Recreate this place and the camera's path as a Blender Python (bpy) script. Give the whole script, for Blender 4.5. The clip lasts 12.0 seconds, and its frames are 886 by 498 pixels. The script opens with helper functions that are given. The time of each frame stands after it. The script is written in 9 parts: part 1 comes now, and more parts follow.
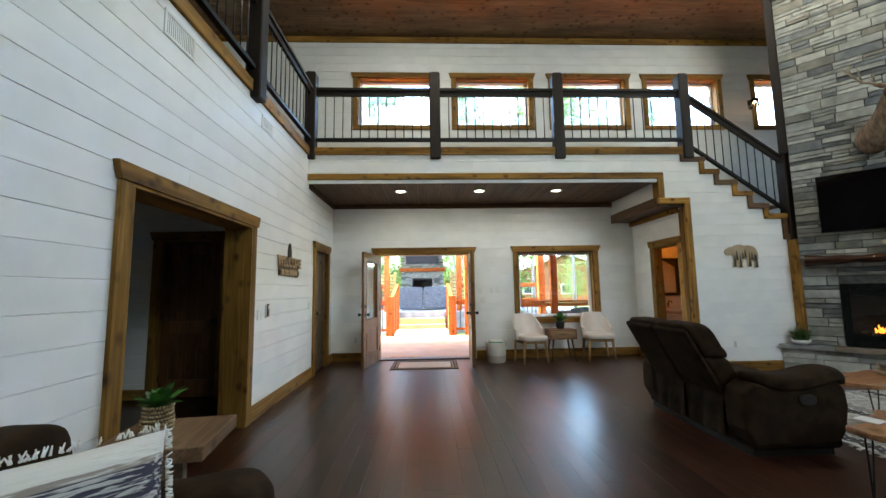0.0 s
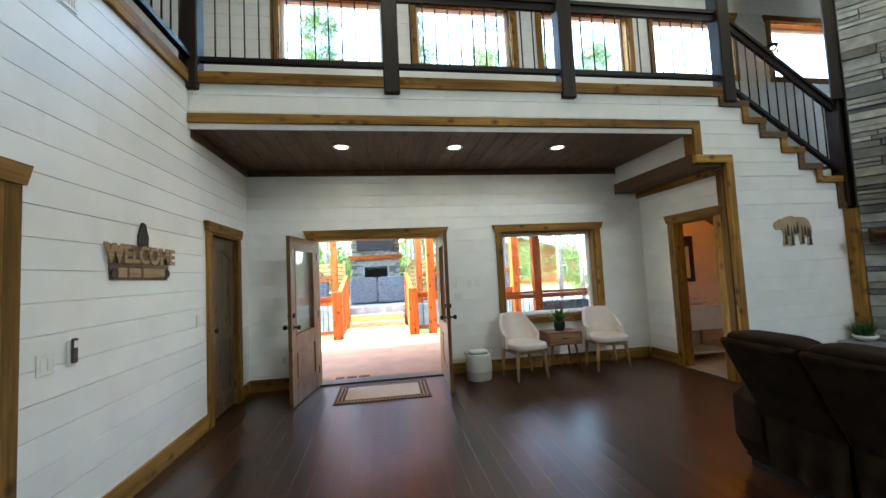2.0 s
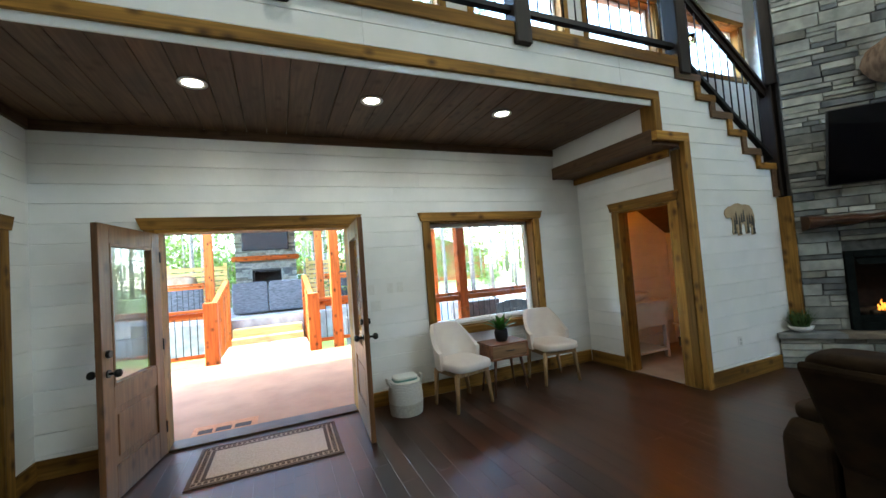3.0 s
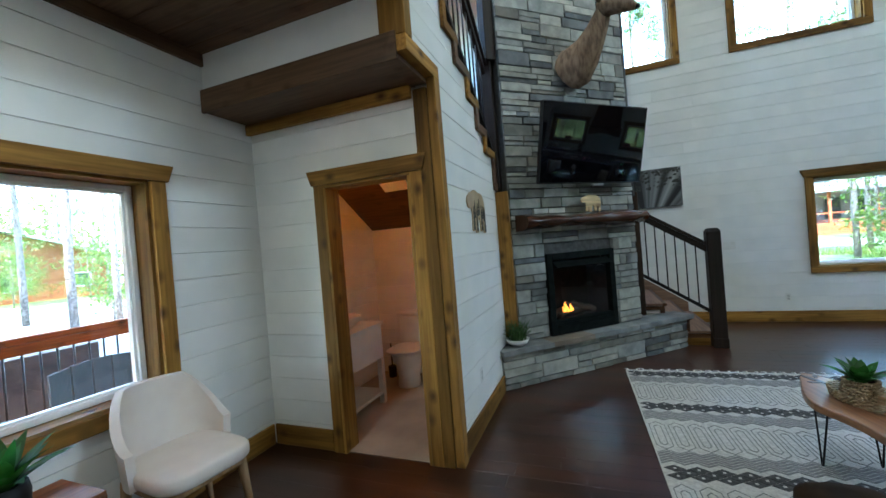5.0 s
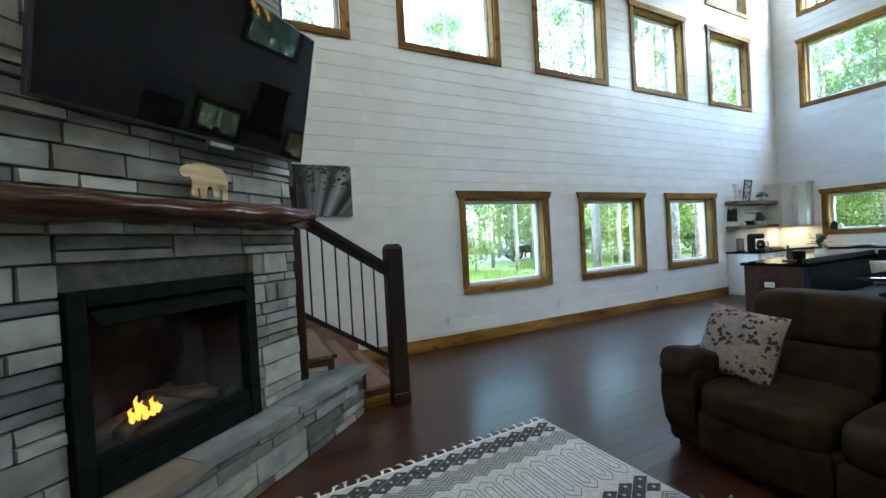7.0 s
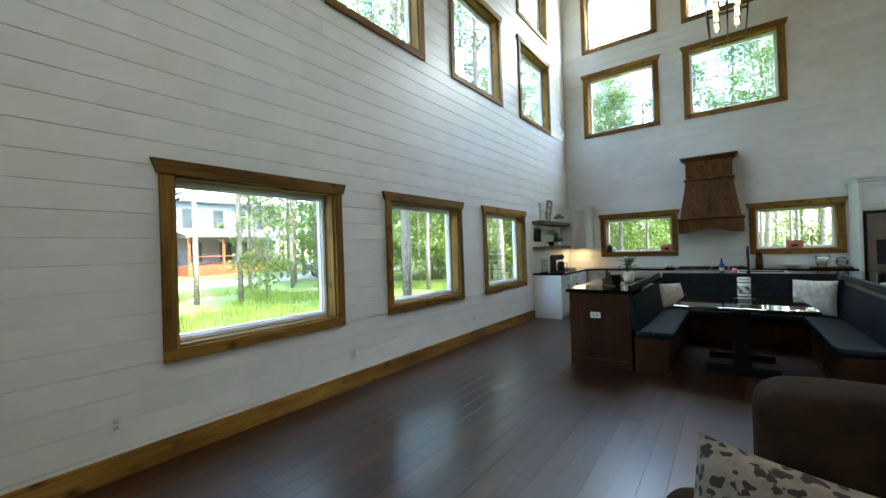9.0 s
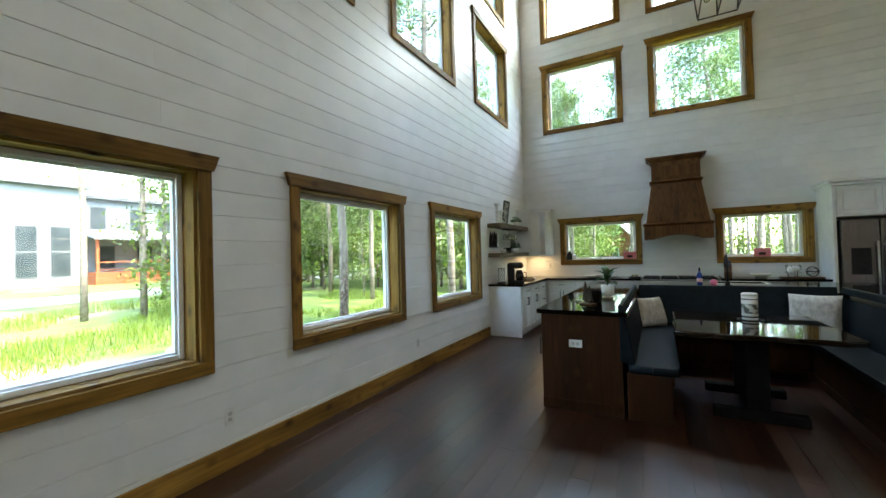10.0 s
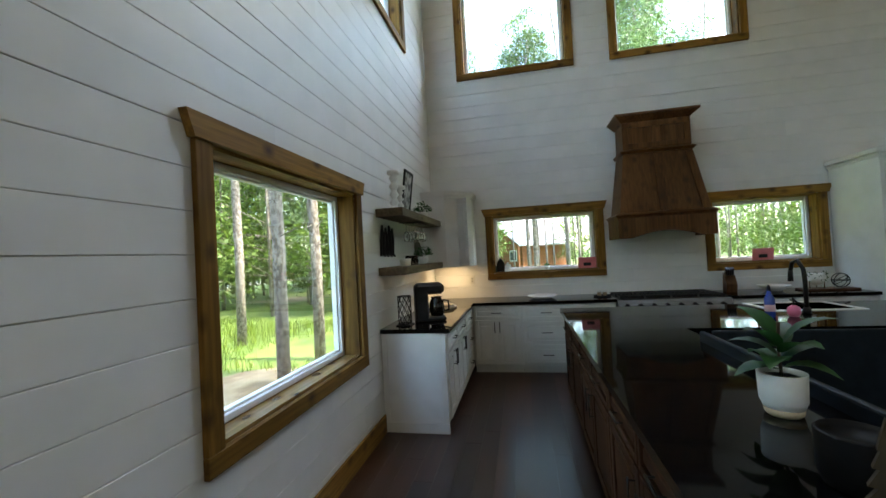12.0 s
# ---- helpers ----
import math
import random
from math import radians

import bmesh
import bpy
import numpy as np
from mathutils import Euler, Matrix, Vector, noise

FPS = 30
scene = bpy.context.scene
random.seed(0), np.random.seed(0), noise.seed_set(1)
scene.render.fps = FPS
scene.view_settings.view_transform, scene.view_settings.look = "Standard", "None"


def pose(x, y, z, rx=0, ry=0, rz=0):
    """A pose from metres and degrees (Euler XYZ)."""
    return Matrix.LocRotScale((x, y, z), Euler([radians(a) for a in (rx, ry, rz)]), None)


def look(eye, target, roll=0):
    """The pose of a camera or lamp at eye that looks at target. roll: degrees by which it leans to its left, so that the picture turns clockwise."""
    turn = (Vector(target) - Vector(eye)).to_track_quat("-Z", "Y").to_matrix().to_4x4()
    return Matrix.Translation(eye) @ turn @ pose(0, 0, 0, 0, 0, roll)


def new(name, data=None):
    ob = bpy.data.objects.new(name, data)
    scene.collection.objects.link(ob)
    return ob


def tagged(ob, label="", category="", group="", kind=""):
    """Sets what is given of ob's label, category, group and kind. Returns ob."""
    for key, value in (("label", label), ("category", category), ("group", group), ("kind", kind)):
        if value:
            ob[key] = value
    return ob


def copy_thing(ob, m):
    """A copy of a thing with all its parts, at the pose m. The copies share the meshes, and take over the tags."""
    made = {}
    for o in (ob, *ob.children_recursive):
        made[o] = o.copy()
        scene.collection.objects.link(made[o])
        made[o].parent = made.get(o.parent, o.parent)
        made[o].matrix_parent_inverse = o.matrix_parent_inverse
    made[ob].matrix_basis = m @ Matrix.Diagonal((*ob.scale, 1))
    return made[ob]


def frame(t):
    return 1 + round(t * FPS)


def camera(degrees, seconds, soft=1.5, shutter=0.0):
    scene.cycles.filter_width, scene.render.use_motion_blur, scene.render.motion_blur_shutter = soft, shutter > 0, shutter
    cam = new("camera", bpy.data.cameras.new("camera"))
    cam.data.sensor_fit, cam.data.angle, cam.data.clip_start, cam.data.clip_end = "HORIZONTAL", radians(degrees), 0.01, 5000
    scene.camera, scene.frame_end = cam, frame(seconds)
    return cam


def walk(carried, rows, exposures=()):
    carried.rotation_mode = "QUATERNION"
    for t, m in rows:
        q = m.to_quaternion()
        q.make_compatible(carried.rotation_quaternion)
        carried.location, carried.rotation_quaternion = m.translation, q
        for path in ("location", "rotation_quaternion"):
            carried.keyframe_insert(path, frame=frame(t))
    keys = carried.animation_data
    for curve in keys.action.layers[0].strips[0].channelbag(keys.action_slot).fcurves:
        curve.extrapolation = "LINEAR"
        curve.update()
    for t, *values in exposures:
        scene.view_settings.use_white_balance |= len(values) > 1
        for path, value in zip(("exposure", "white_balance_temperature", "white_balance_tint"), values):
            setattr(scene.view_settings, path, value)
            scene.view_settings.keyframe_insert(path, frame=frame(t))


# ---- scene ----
cam = camera(97.8, 12.0)
PATH = [
    (0, (-1.434, -1.354, 1.344), (-1.358, 0.633, 1.552), -0.9),
    (0.5, (-1.455, -0.956, 1.39), (-1.358, 1.033, 1.581), -1.3),
    (1, (-1.456, -0.543, 1.424), (-1.329, 1.446, 1.593), -1.6),
    (1.5, (-1.469, -0.014, 1.458), (-1.276, 1.971, 1.604), -2.1),
    (2, (-1.476, 0.592, 1.486), (-1.162, 2.564, 1.611), -2.8),
    (2.5, (-1.473, 1.235, 1.532), (-0.956, 3.164, 1.624), -3.5),
    (2.7, (-1.459, 1.502, 1.529), (-0.837, 3.4, 1.616), -3.9),
    (4.3, (-0.47, 3.295, 1.492), (1.084, 4.554, 1.516), -4.8),
    (4.5, (-0.274, 3.44, 1.533), (1.384, 4.558, 1.529), -4.7),
    (5, (0.264, 3.709, 1.518), (2.13, 4.43, 1.503), -4.6),
    (5.5, (0.837, 3.865, 1.511), (2.816, 4.156, 1.48), -4.3),
    (6, (1.424, 3.869, 1.483), (3.42, 3.737, 1.453), -4.0),
    (6.5, (1.985, 3.721, 1.478), (3.913, 3.191, 1.443), -3.6),
    (7, (2.52, 3.471, 1.454), (4.316, 2.591, 1.425), -3.2),
    (7.5, (2.971, 3.133, 1.455), (4.607, 1.983, 1.429), -2.7),
    (7.7, (3.121, 2.967, 1.456), (4.697, 1.735, 1.43), -2.7),
    (9.3, (4.233, 1.521, 1.448), (5.353, -0.135, 1.467), -1.7),
    (9.5, (4.35, 1.3, 1.449), (5.428, -0.385, 1.472), -1.6),
    (10, (4.676, 0.708, 1.461), (5.65, -1.038, 1.494), -1.6),
    (10.5, (5.029, 0.042, 1.484), (5.896, -1.76, 1.521), -1.8),
    (11, (5.404, -0.718, 1.507), (6.147, -2.575, 1.547), -2.1),
    (11.5, (5.777, -1.558, 1.525), (6.364, -3.47, 1.566), -2.5),
    (12, (6.077, -2.465, 1.547), (6.479, -4.424, 1.586), -3.1),
]
walk(cam, [(t, look(eye, target, roll)) for t, eye, target, roll in PATH], [(0, 5.22, 6380, 3), (2.5, 5.1, 6200, 0), (4.5, 5.2, 5450, -3), (6, 5.4, 5500, -3), (7.5, 5.28, 6200, 2), (9.5, 4.8, 6900, -1), (11, 4.72, 7400, 1), (12, 4.38, 7200, 2)])

# ---- world and light ----
world = bpy.data.worlds.new("sky")
world.use_nodes = True
scene.world = world
sky = world.node_tree.nodes.new("ShaderNodeTexSky")
sky.sky_type, sky.sun_disc = "NISHITA", False
sky.sun_elevation, sky.sun_rotation = radians(56), radians(270)
world.node_tree.links.new(sky.outputs[0], world.node_tree.nodes["Background"].inputs[0])
world.node_tree.nodes["Background"].inputs[1].default_value = 0.15
sun = new("sun", bpy.data.lights.new("sun", "SUN"))
sun.data.energy, sun.data.angle, sun.data.color = 0.78, radians(0.6), (1.0, 0.95, 0.88)
sun.matrix_world = look((0, 0, 20), (0.56, 0.0, 20 - 0.83))

# added area lamps in the two topmost kitchen window openings, boosting the sky light
for x in (6.06, 3.92):
    top_fill = new("window_sky_light", bpy.data.lights.new("window_sky_light", "AREA"))
    top_fill.data.shape, top_fill.data.size, top_fill.data.size_y = "RECTANGLE", 1.4, 1.3
    top_fill.data.energy, top_fill.data.color = 5.0, (0.88, 0.95, 1.0)
    top_fill.matrix_world = look((x, -8.24, 7.01), (x, 0.0, 5.2))

# ---- materials ----
MATS = {}


def nodes_of(name):
    m = bpy.data.materials.new(name)
    m.use_nodes = True
    t = m.node_tree
    return m, t, t.nodes["Principled BSDF"]


def noise_mix(t, c1, c2, scale, stretch=(1, 1, 1), detail=4.0, contrast=(0.35, 0.65)):
    """A colour that wanders between two, by noise at a real-world scale."""
    co, mp = t.nodes.new("ShaderNodeTexCoord"), t.nodes.new("ShaderNodeMapping")
    mp.inputs["Scale"].default_value = stretch
    oi, ad = t.nodes.new("ShaderNodeObjectInfo"), t.nodes.new("ShaderNodeVectorMath")
    ad.operation = "MULTIPLY_ADD"
    ad.inputs[1].default_value, ad.inputs[2].default_value = (7.3, 5.1, 9.7), (0, 0, 0)
    t.links.new(oi.outputs["Random"], ad.inputs[0])
    t.links.new(ad.outputs[0], mp.inputs["Location"])
    t.links.new(co.outputs["Object"], mp.inputs["Vector"])
    nz, rp = t.nodes.new("ShaderNodeTexNoise"), t.nodes.new("ShaderNodeValToRGB")
    nz.inputs["Scale"].default_value, nz.inputs["Detail"].default_value = scale, detail
    t.links.new(mp.outputs[0], nz.inputs["Vector"])
    rp.color_ramp.elements[0].position, rp.color_ramp.elements[1].position = contrast
    rp.color_ramp.elements[0].color, rp.color_ramp.elements[1].color = (*c1, 1), (*c2, 1)
    t.links.new(nz.outputs["Fac"], rp.inputs[0])
    return rp.outputs[0], nz.outputs["Fac"]


def add_bump(t, b, fac, strength, distance=0.01):
    bp = t.nodes.new("ShaderNodeBump")
    bp.inputs["Strength"].default_value, bp.inputs["Distance"].default_value = strength, distance
    t.links.new(fac, bp.inputs["Height"])
    t.links.new(bp.outputs[0], b.inputs["Normal"])


def surface(name, c1, c2, scale=6.0, rough=0.6, metal=0.0, bump=0.1, stretch=(1, 1, 1), vary=0.0, rough_vary=0.0, contrast=(0.35, 0.65), spec=0.5):
    """A plain surface with grain and, with vary, a change of brightness from piece to piece."""
    if name in MATS:
        return MATS[name]
    m, t, b = nodes_of(name)
    col, fac = noise_mix(t, c1, c2, scale, stretch, contrast=contrast)
    if vary:
        oi, mr, mx = t.nodes.new("ShaderNodeObjectInfo"), t.nodes.new("ShaderNodeMapRange"), t.nodes.new("ShaderNodeVectorMath")
        mr.inputs["To Min"].default_value, mr.inputs["To Max"].default_value = 1 - vary, 1 + vary
        t.links.new(oi.outputs["Random"], mr.inputs["Value"])
        mx.operation = "SCALE"
        t.links.new(col, mx.inputs[0])
        t.links.new(mr.outputs[0], mx.inputs["Scale"])
        col = mx.outputs[0]
    t.links.new(col, b.inputs["Base Color"])
    b.inputs["Roughness"].default_value, b.inputs["Metallic"].default_value = rough, metal
    b.inputs["Specular IOR Level"].default_value = spec
    if rough_vary:
        mr = t.nodes.new("ShaderNodeMapRange")
        mr.inputs["To Min"].default_value, mr.inputs["To Max"].default_value = rough - rough_vary, rough + rough_vary
        t.links.new(fac, mr.inputs["Value"])
        t.links.new(mr.outputs[0], b.inputs["Roughness"])
    if bump:
        add_bump(t, b, fac, bump)
    MATS[name] = m
    return m


def wood(name, dark, light, axis, rough=0.5, vary=0.12, knots=True, scale=5.0, knot=(0.05, 0.022, 0.008), spec=0.3):
    """Stained wood with grain along an axis, soft figure and knots."""
    key = name + "_" + axis
    if key in MATS:
        return MATS[key]
    m, t, b = nodes_of(key)
    st = {"x": (0.12, 1, 1), "y": (1, 0.12, 1), "z": (1, 1, 0.12)}[axis]
    fine = tuple(v * 9 if v == 1 else v * 4 for v in st)
    col, fac = noise_mix(t, dark, light, scale, st, contrast=(0.3, 0.7))
    col2, fac2 = noise_mix(t, (0.58, 0.58, 0.58), (1.18, 1.18, 1.18), scale, fine, detail=3)
    mx = t.nodes.new("ShaderNodeMix")
    mx.data_type, mx.blend_type = "RGBA", "MULTIPLY"
    mx.inputs["Factor"].default_value = 0.7
    t.links.new(col, mx.inputs["A"])
    t.links.new(col2, mx.inputs["B"])
    out = mx.outputs["Result"]
    if knots:
        co, mp, vo, rp = (t.nodes.new("ShaderNode" + n) for n in ("TexCoord", "Mapping", "TexVoronoi", "ValToRGB"))
        mp.inputs["Scale"].default_value = tuple(0.7 if v != 1 else 1 for v in st)
        oi, ad = t.nodes.new("ShaderNodeObjectInfo"), t.nodes.new("ShaderNodeVectorMath")
        ad.operation = "MULTIPLY_ADD"
        ad.inputs[1].default_value, ad.inputs[2].default_value = (31.0, 17.0, 23.0), (0, 0, 0)
        t.links.new(oi.outputs["Random"], ad.inputs[0])
        t.links.new(ad.outputs[0], mp.inputs["Location"])
        t.links.new(co.outputs["Object"], mp.inputs["Vector"])
        t.links.new(mp.outputs[0], vo.inputs["Vector"])
        vo.inputs["Scale"].default_value = 7.5
        rp.color_ramp.elements[0].position, rp.color_ramp.elements[1].position = 0.06, 0.32
        rp.color_ramp.elements[0].color, rp.color_ramp.elements[1].color = (0.9, 0.9, 0.9, 1), (0, 0, 0, 1)
        t.links.new(vo.outputs["Distance"], rp.inputs[0])
        k = t.nodes.new("ShaderNodeMix")
        k.data_type = "RGBA"
        t.links.new(rp.outputs[0], k.inputs["Factor"])
        t.links.new(out, k.inputs["A"])
        k.inputs["B"].default_value = (*knot, 1)
        out = k.outputs["Result"]
    oi, mr, sc = t.nodes.new("ShaderNodeObjectInfo"), t.nodes.new("ShaderNodeMapRange"), t.nodes.new("ShaderNodeVectorMath")
    mr.inputs["To Min"].default_value, mr.inputs["To Max"].default_value = 1 - vary, 1 + vary
    t.links.new(oi.outputs["Random"], mr.inputs["Value"])
    sc.operation = "SCALE"
    t.links.new(out, sc.inputs[0])
    t.links.new(mr.outputs[0], sc.inputs["Scale"])
    t.links.new(sc.outputs[0], b.inputs["Base Color"])
    b.inputs["Roughness"].default_value, b.inputs["Specular IOR Level"].default_value = rough, spec
    add_bump(t, b, fac2, 0.12, 0.004)
    MATS[key] = m
    return m


def glow(name, colour, strength):
    if name in MATS:
        return MATS[name]
    m, t, b = nodes_of(name)
    b.inputs["Base Color"].default_value = (*colour, 1)
    b.inputs["Emission Color"].default_value = (*colour, 1)
    b.inputs["Emission Strength"].default_value = strength
    MATS[name] = m
    return m


def clear_glass(name, tint=(1, 1, 1), rough=0.0):
    if name in MATS:
        return MATS[name]
    m, t, b = nodes_of(name)
    b.inputs["Base Color"].default_value = (*tint, 1)
    b.inputs["Roughness"].default_value = rough
    b.inputs["Transmission Weight"].default_value = 1.0
    b.inputs["IOR"].default_value = 1.45
    MATS[name] = m
    return m


def pane_glass():
    """Thin window glass: clear, with a weak mirror on it."""
    if "pane" in MATS:
        return MATS["pane"]
    m = bpy.data.materials.new("pane")
    m.use_nodes = True
    t = m.node_tree
    t.nodes.remove(t.nodes["Principled BSDF"])
    tr, gl, mx, lw, mr = (t.nodes.new("ShaderNode" + n) for n in ("BsdfTransparent", "BsdfGlossy", "MixShader", "LayerWeight", "MapRange"))
    gl.inputs["Roughness"].default_value = 0.01
    lw.inputs["Blend"].default_value = 0.2
    mr.inputs["To Min"].default_value, mr.inputs["To Max"].default_value = 0.02, 0.25
    t.links.new(lw.outputs["Facing"], mr.inputs["Value"])
    t.links.new(mr.outputs[0], mx.inputs[0])
    t.links.new(tr.outputs[0], mx.inputs[1])
    t.links.new(gl.outputs[0], mx.inputs[2])
    t.links.new(mx.outputs[0], t.nodes["Material Output"].inputs[0])
    MATS["pane"] = m
    return m


WHITE = surface("white_shiplap", (0.76, 0.77, 0.76), (0.83, 0.83, 0.82), 3.0, 0.38, bump=0.03, vary=0.025, rough_vary=0.06)
WHITE_PAINT = surface("white_cabinet_paint", (0.74, 0.74, 0.72), (0.8, 0.8, 0.78), 5.0, 0.4, bump=0.02)
VINYL = surface("white_vinyl", (0.78, 0.79, 0.8), (0.84, 0.84, 0.84), 8.0, 0.35, bump=0.0)


def trim(axis):
    return wood("stained_pine", (0.115, 0.056, 0.011), (0.375, 0.2, 0.042), axis, 0.55, 0.22, spec=0.16)


def dark_pine(axis):
    return wood("dark_stained_pine", (0.075, 0.042, 0.022), (0.15, 0.085, 0.045), axis, 0.5, 0.2)


def espresso(axis):
    return wood("espresso_wood", (0.009, 0.0058, 0.004), (0.024, 0.0145, 0.0098), axis, 0.55, 0.1, False)


def walnut(axis):
    return wood("brown_stained_wood", (0.055, 0.024, 0.010), (0.13, 0.06, 0.025), axis, 0.42, 0.12)


def cedar(axis):
    return wood("orange_stained_cedar", (0.30, 0.062, 0.010), (0.47, 0.125, 0.024), axis, 0.6, 0.1, spec=0.15)


BLACK_METAL = surface("black_metal", (0.012, 0.012, 0.013), (0.02, 0.02, 0.021), 20.0, 0.42, 0.6, 0.05)


# ---- builders ----
class Shape:
    """Vertices and faces of one mesh, gathered piece by piece."""

    def __init__(self):
        self.v, self.f, self.s = [], [], []

    def add(self, verts, faces, smooth=False):
        n = len(self.v)
        self.v += [tuple(p) for p in verts]
        self.f += [tuple(i + n for i in f) for f in faces]
        self.s += [smooth] * len(faces)
        return self

    def box(self, x0, x1, y0, y1, z0, z1, c=0.0):
        """A box; with c its edges are chamfered by c."""
        if c <= 0:
            return self.add([(x, y, z) for z in (z0, z1) for y in (y0, y1) for x in (x0, x1)],
                            [(0, 2, 3, 1), (4, 5, 7, 6), (0, 1, 5, 4), (2, 6, 7, 3), (0, 4, 6, 2), (1, 3, 7, 5)])
        v, f = [], []
        lim = ((x0, x1), (y0, y1), (z0, z1))
        idx = {}
        for sx in (0, 1):
            for sy in (0, 1):
                for sz in (0, 1):
                    for ax in range(3):
                        p = []
                        for a, sgn in enumerate((sx, sy, sz)):
                            e = lim[a][sgn]
                            p.append(e if a == ax else e + (c if sgn == 0 else -c))
                        idx[(sx, sy, sz, ax)] = len(v)
                        v.append(p)
        for ax in range(3):
            o = [a for a in range(3) if a != ax]
            for sgn in (0, 1):
                q = []
                for i, j in ((0, 0), (1, 0), (1, 1), (0, 1)):
                    k = [0, 0, 0]
                    k[ax], k[o[0]], k[o[1]] = sgn, i, j
                    q.append(idx[(*k, ax)])
                flip = (sgn == 0) != (ax == 1)
                f.append(tuple(reversed(q)) if flip else tuple(q))
        for ax in range(3):
            o = [a for a in range(3) if a != ax]
            for i in (0, 1):
                for j in (0, 1):
                    def key(e, a):
                        k = [0, 0, 0]
                        k[ax], k[o[0]], k[o[1]] = e, i, j
                        return idx[(*k, a)]
                    f.append((key(0, o[0]), key(1, o[0]), key(1, o[1]), key(0, o[1])))
        for sx in (0, 1):
            for sy in (0, 1):
                for sz in (0, 1):
                    f.append(tuple(idx[(sx, sy, sz, a)] for a in range(3)))
        return self.add(v, f)

    def prism(self, poly, z0, z1):
        n = len(poly)
        v = [(x, y, z0) for x, y in poly] + [(x, y, z1) for x, y in poly]
        return self.add(v, [tuple(reversed(range(n))), tuple(range(n, 2 * n))] + [(i, (i + 1) % n, n + (i + 1) % n, n + i) for i in range(n)])

    def profile(self, poly, x0, x1):
        """A polygon in y and z, drawn out along x."""
        n = len(poly)
        v = [(x0, y, z) for y, z in poly] + [(x1, y, z) for y, z in poly]
        return self.add(v, [tuple(reversed(range(n))), tuple(range(n, 2 * n))] + [(i, (i + 1) % n, n + (i + 1) % n, n + i) for i in range(n)])

    def panel(self, poly, y0, y1):
        """A polygon in x and z, drawn out along y."""
        n = len(poly)
        v = [(x, y0, z) for x, z in poly] + [(x, y1, z) for x, z in poly]
        return self.add(v, [tuple(range(n)), tuple(reversed(range(n, 2 * n)))] + [(i, n + i, n + (i + 1) % n, (i + 1) % n) for i in range(n)])

    def rod(self, a, b, r0, r1=None, n=10, smooth=True):
        a, b = Vector(a), Vector(b)
        r1 = r0 if r1 is None else r1
        d = (b - a).normalized()
        u = d.orthogonal().normalized()
        w = d.cross(u)
        ring = [(math.cos(2 * math.pi * i / n), math.sin(2 * math.pi * i / n)) for i in range(n)]
        v = [a + u * (c * r0) + w * (s * r0) for c, s in ring] + [b + u * (c * r1) + w * (s * r1) for c, s in ring]
        self.add(v, [(i, (i + 1) % n, n + (i + 1) % n, n + i) for i in range(n)], smooth)
        k = len(self.v)
        self.f += [tuple(k - 2 * n + i for i in reversed(range(n))), tuple(k - n + i for i in range(n))]
        self.s += [False, False]
        return self

    def tube(self, pts, radii, n=8):
        """A round tube through points."""
        pts = [Vector(p) for p in pts]
        if isinstance(radii, (int, float)):
            radii = [radii] * len(pts)
        v, f = [], []
        ref = None
        for i, p in enumerate(pts):
            d = (pts[min(i + 1, len(pts) - 1)] - pts[max(i - 1, 0)]).normalized()
            u = d.orthogonal().normalized() if ref is None else (ref - d * ref.dot(d)).normalized()
            ref = u
            w = d.cross(u)
            v += [p + (u * math.cos(2 * math.pi * k / n) + w * math.sin(2 * math.pi * k / n)) * radii[i] for k in range(n)]
        for i in range(len(pts) - 1):
            f += [(i * n + k, i * n + (k + 1) % n, (i + 1) * n + (k + 1) % n, (i + 1) * n + k) for k in range(n)]
        f += [tuple(reversed(range(n))), tuple((len(pts) - 1) * n + k for k in range(n))]
        return self.add(v, f, True)

    def lathe(self, prof, n=24, cx=0.0, cy=0.0):
        """A profile of (radius, z) turned about the upright axis."""
        v, f = [], []
        for r, z in prof:
            v += [(cx + r * math.cos(2 * math.pi * k / n), cy + r * math.sin(2 * math.pi * k / n), z) for k in range(n)]
        for i in range(len(prof) - 1):
            f += [(i * n + k, i * n + (k + 1) % n, (i + 1) * n + (k + 1) % n, (i + 1) * n + k) for k in range(n)]
        f += [tuple(reversed(range(n))), tuple((len(prof) - 1) * n + k for k in range(n))]
        return self.add(v, f, True)

    def grid(self, fn, nu, nv, smooth=True, wrap=False):
        """A sheet of points fn(u, v), u and v from 0 to 1."""
        v = [fn(i / nu, j / nv) for j in range(nv + 1) for i in range(nu + 1)]
        w = nu + 1
        return self.add(v, [(j * w + i, j * w + i + 1, (j + 1) * w + i + 1, (j + 1) * w + i) for j in range(nv) for i in range(nu)], smooth)

    def cushion(self, x0, x1, y0, y1, z0, z1, e=0.35, n=10):
        """A soft rounded block (superellipsoid)."""
        cx, cy, cz = (x0 + x1) / 2, (y0 + y1) / 2, (z0 + z1) / 2
        a, b, c = (x1 - x0) / 2, (y1 - y0) / 2, (z1 - z0) / 2

        def sg(w, m):
            return math.copysign(abs(w) ** m, w)

        def pt(u, v):
            th, ph = -math.pi + 2 * math.pi * u, -math.pi / 2 + math.pi * v
            return (cx + a * sg(math.cos(ph), e) * sg(math.cos(th), e), cy + b * sg(math.cos(ph), e) * sg(math.sin(th), e), cz + c * sg(math.sin(ph), e))
        return self.grid(pt, n * 4, n * 2)

    def turned(self, m):
        self.v = [tuple(m @ Vector(p)) for p in self.v]
        return self

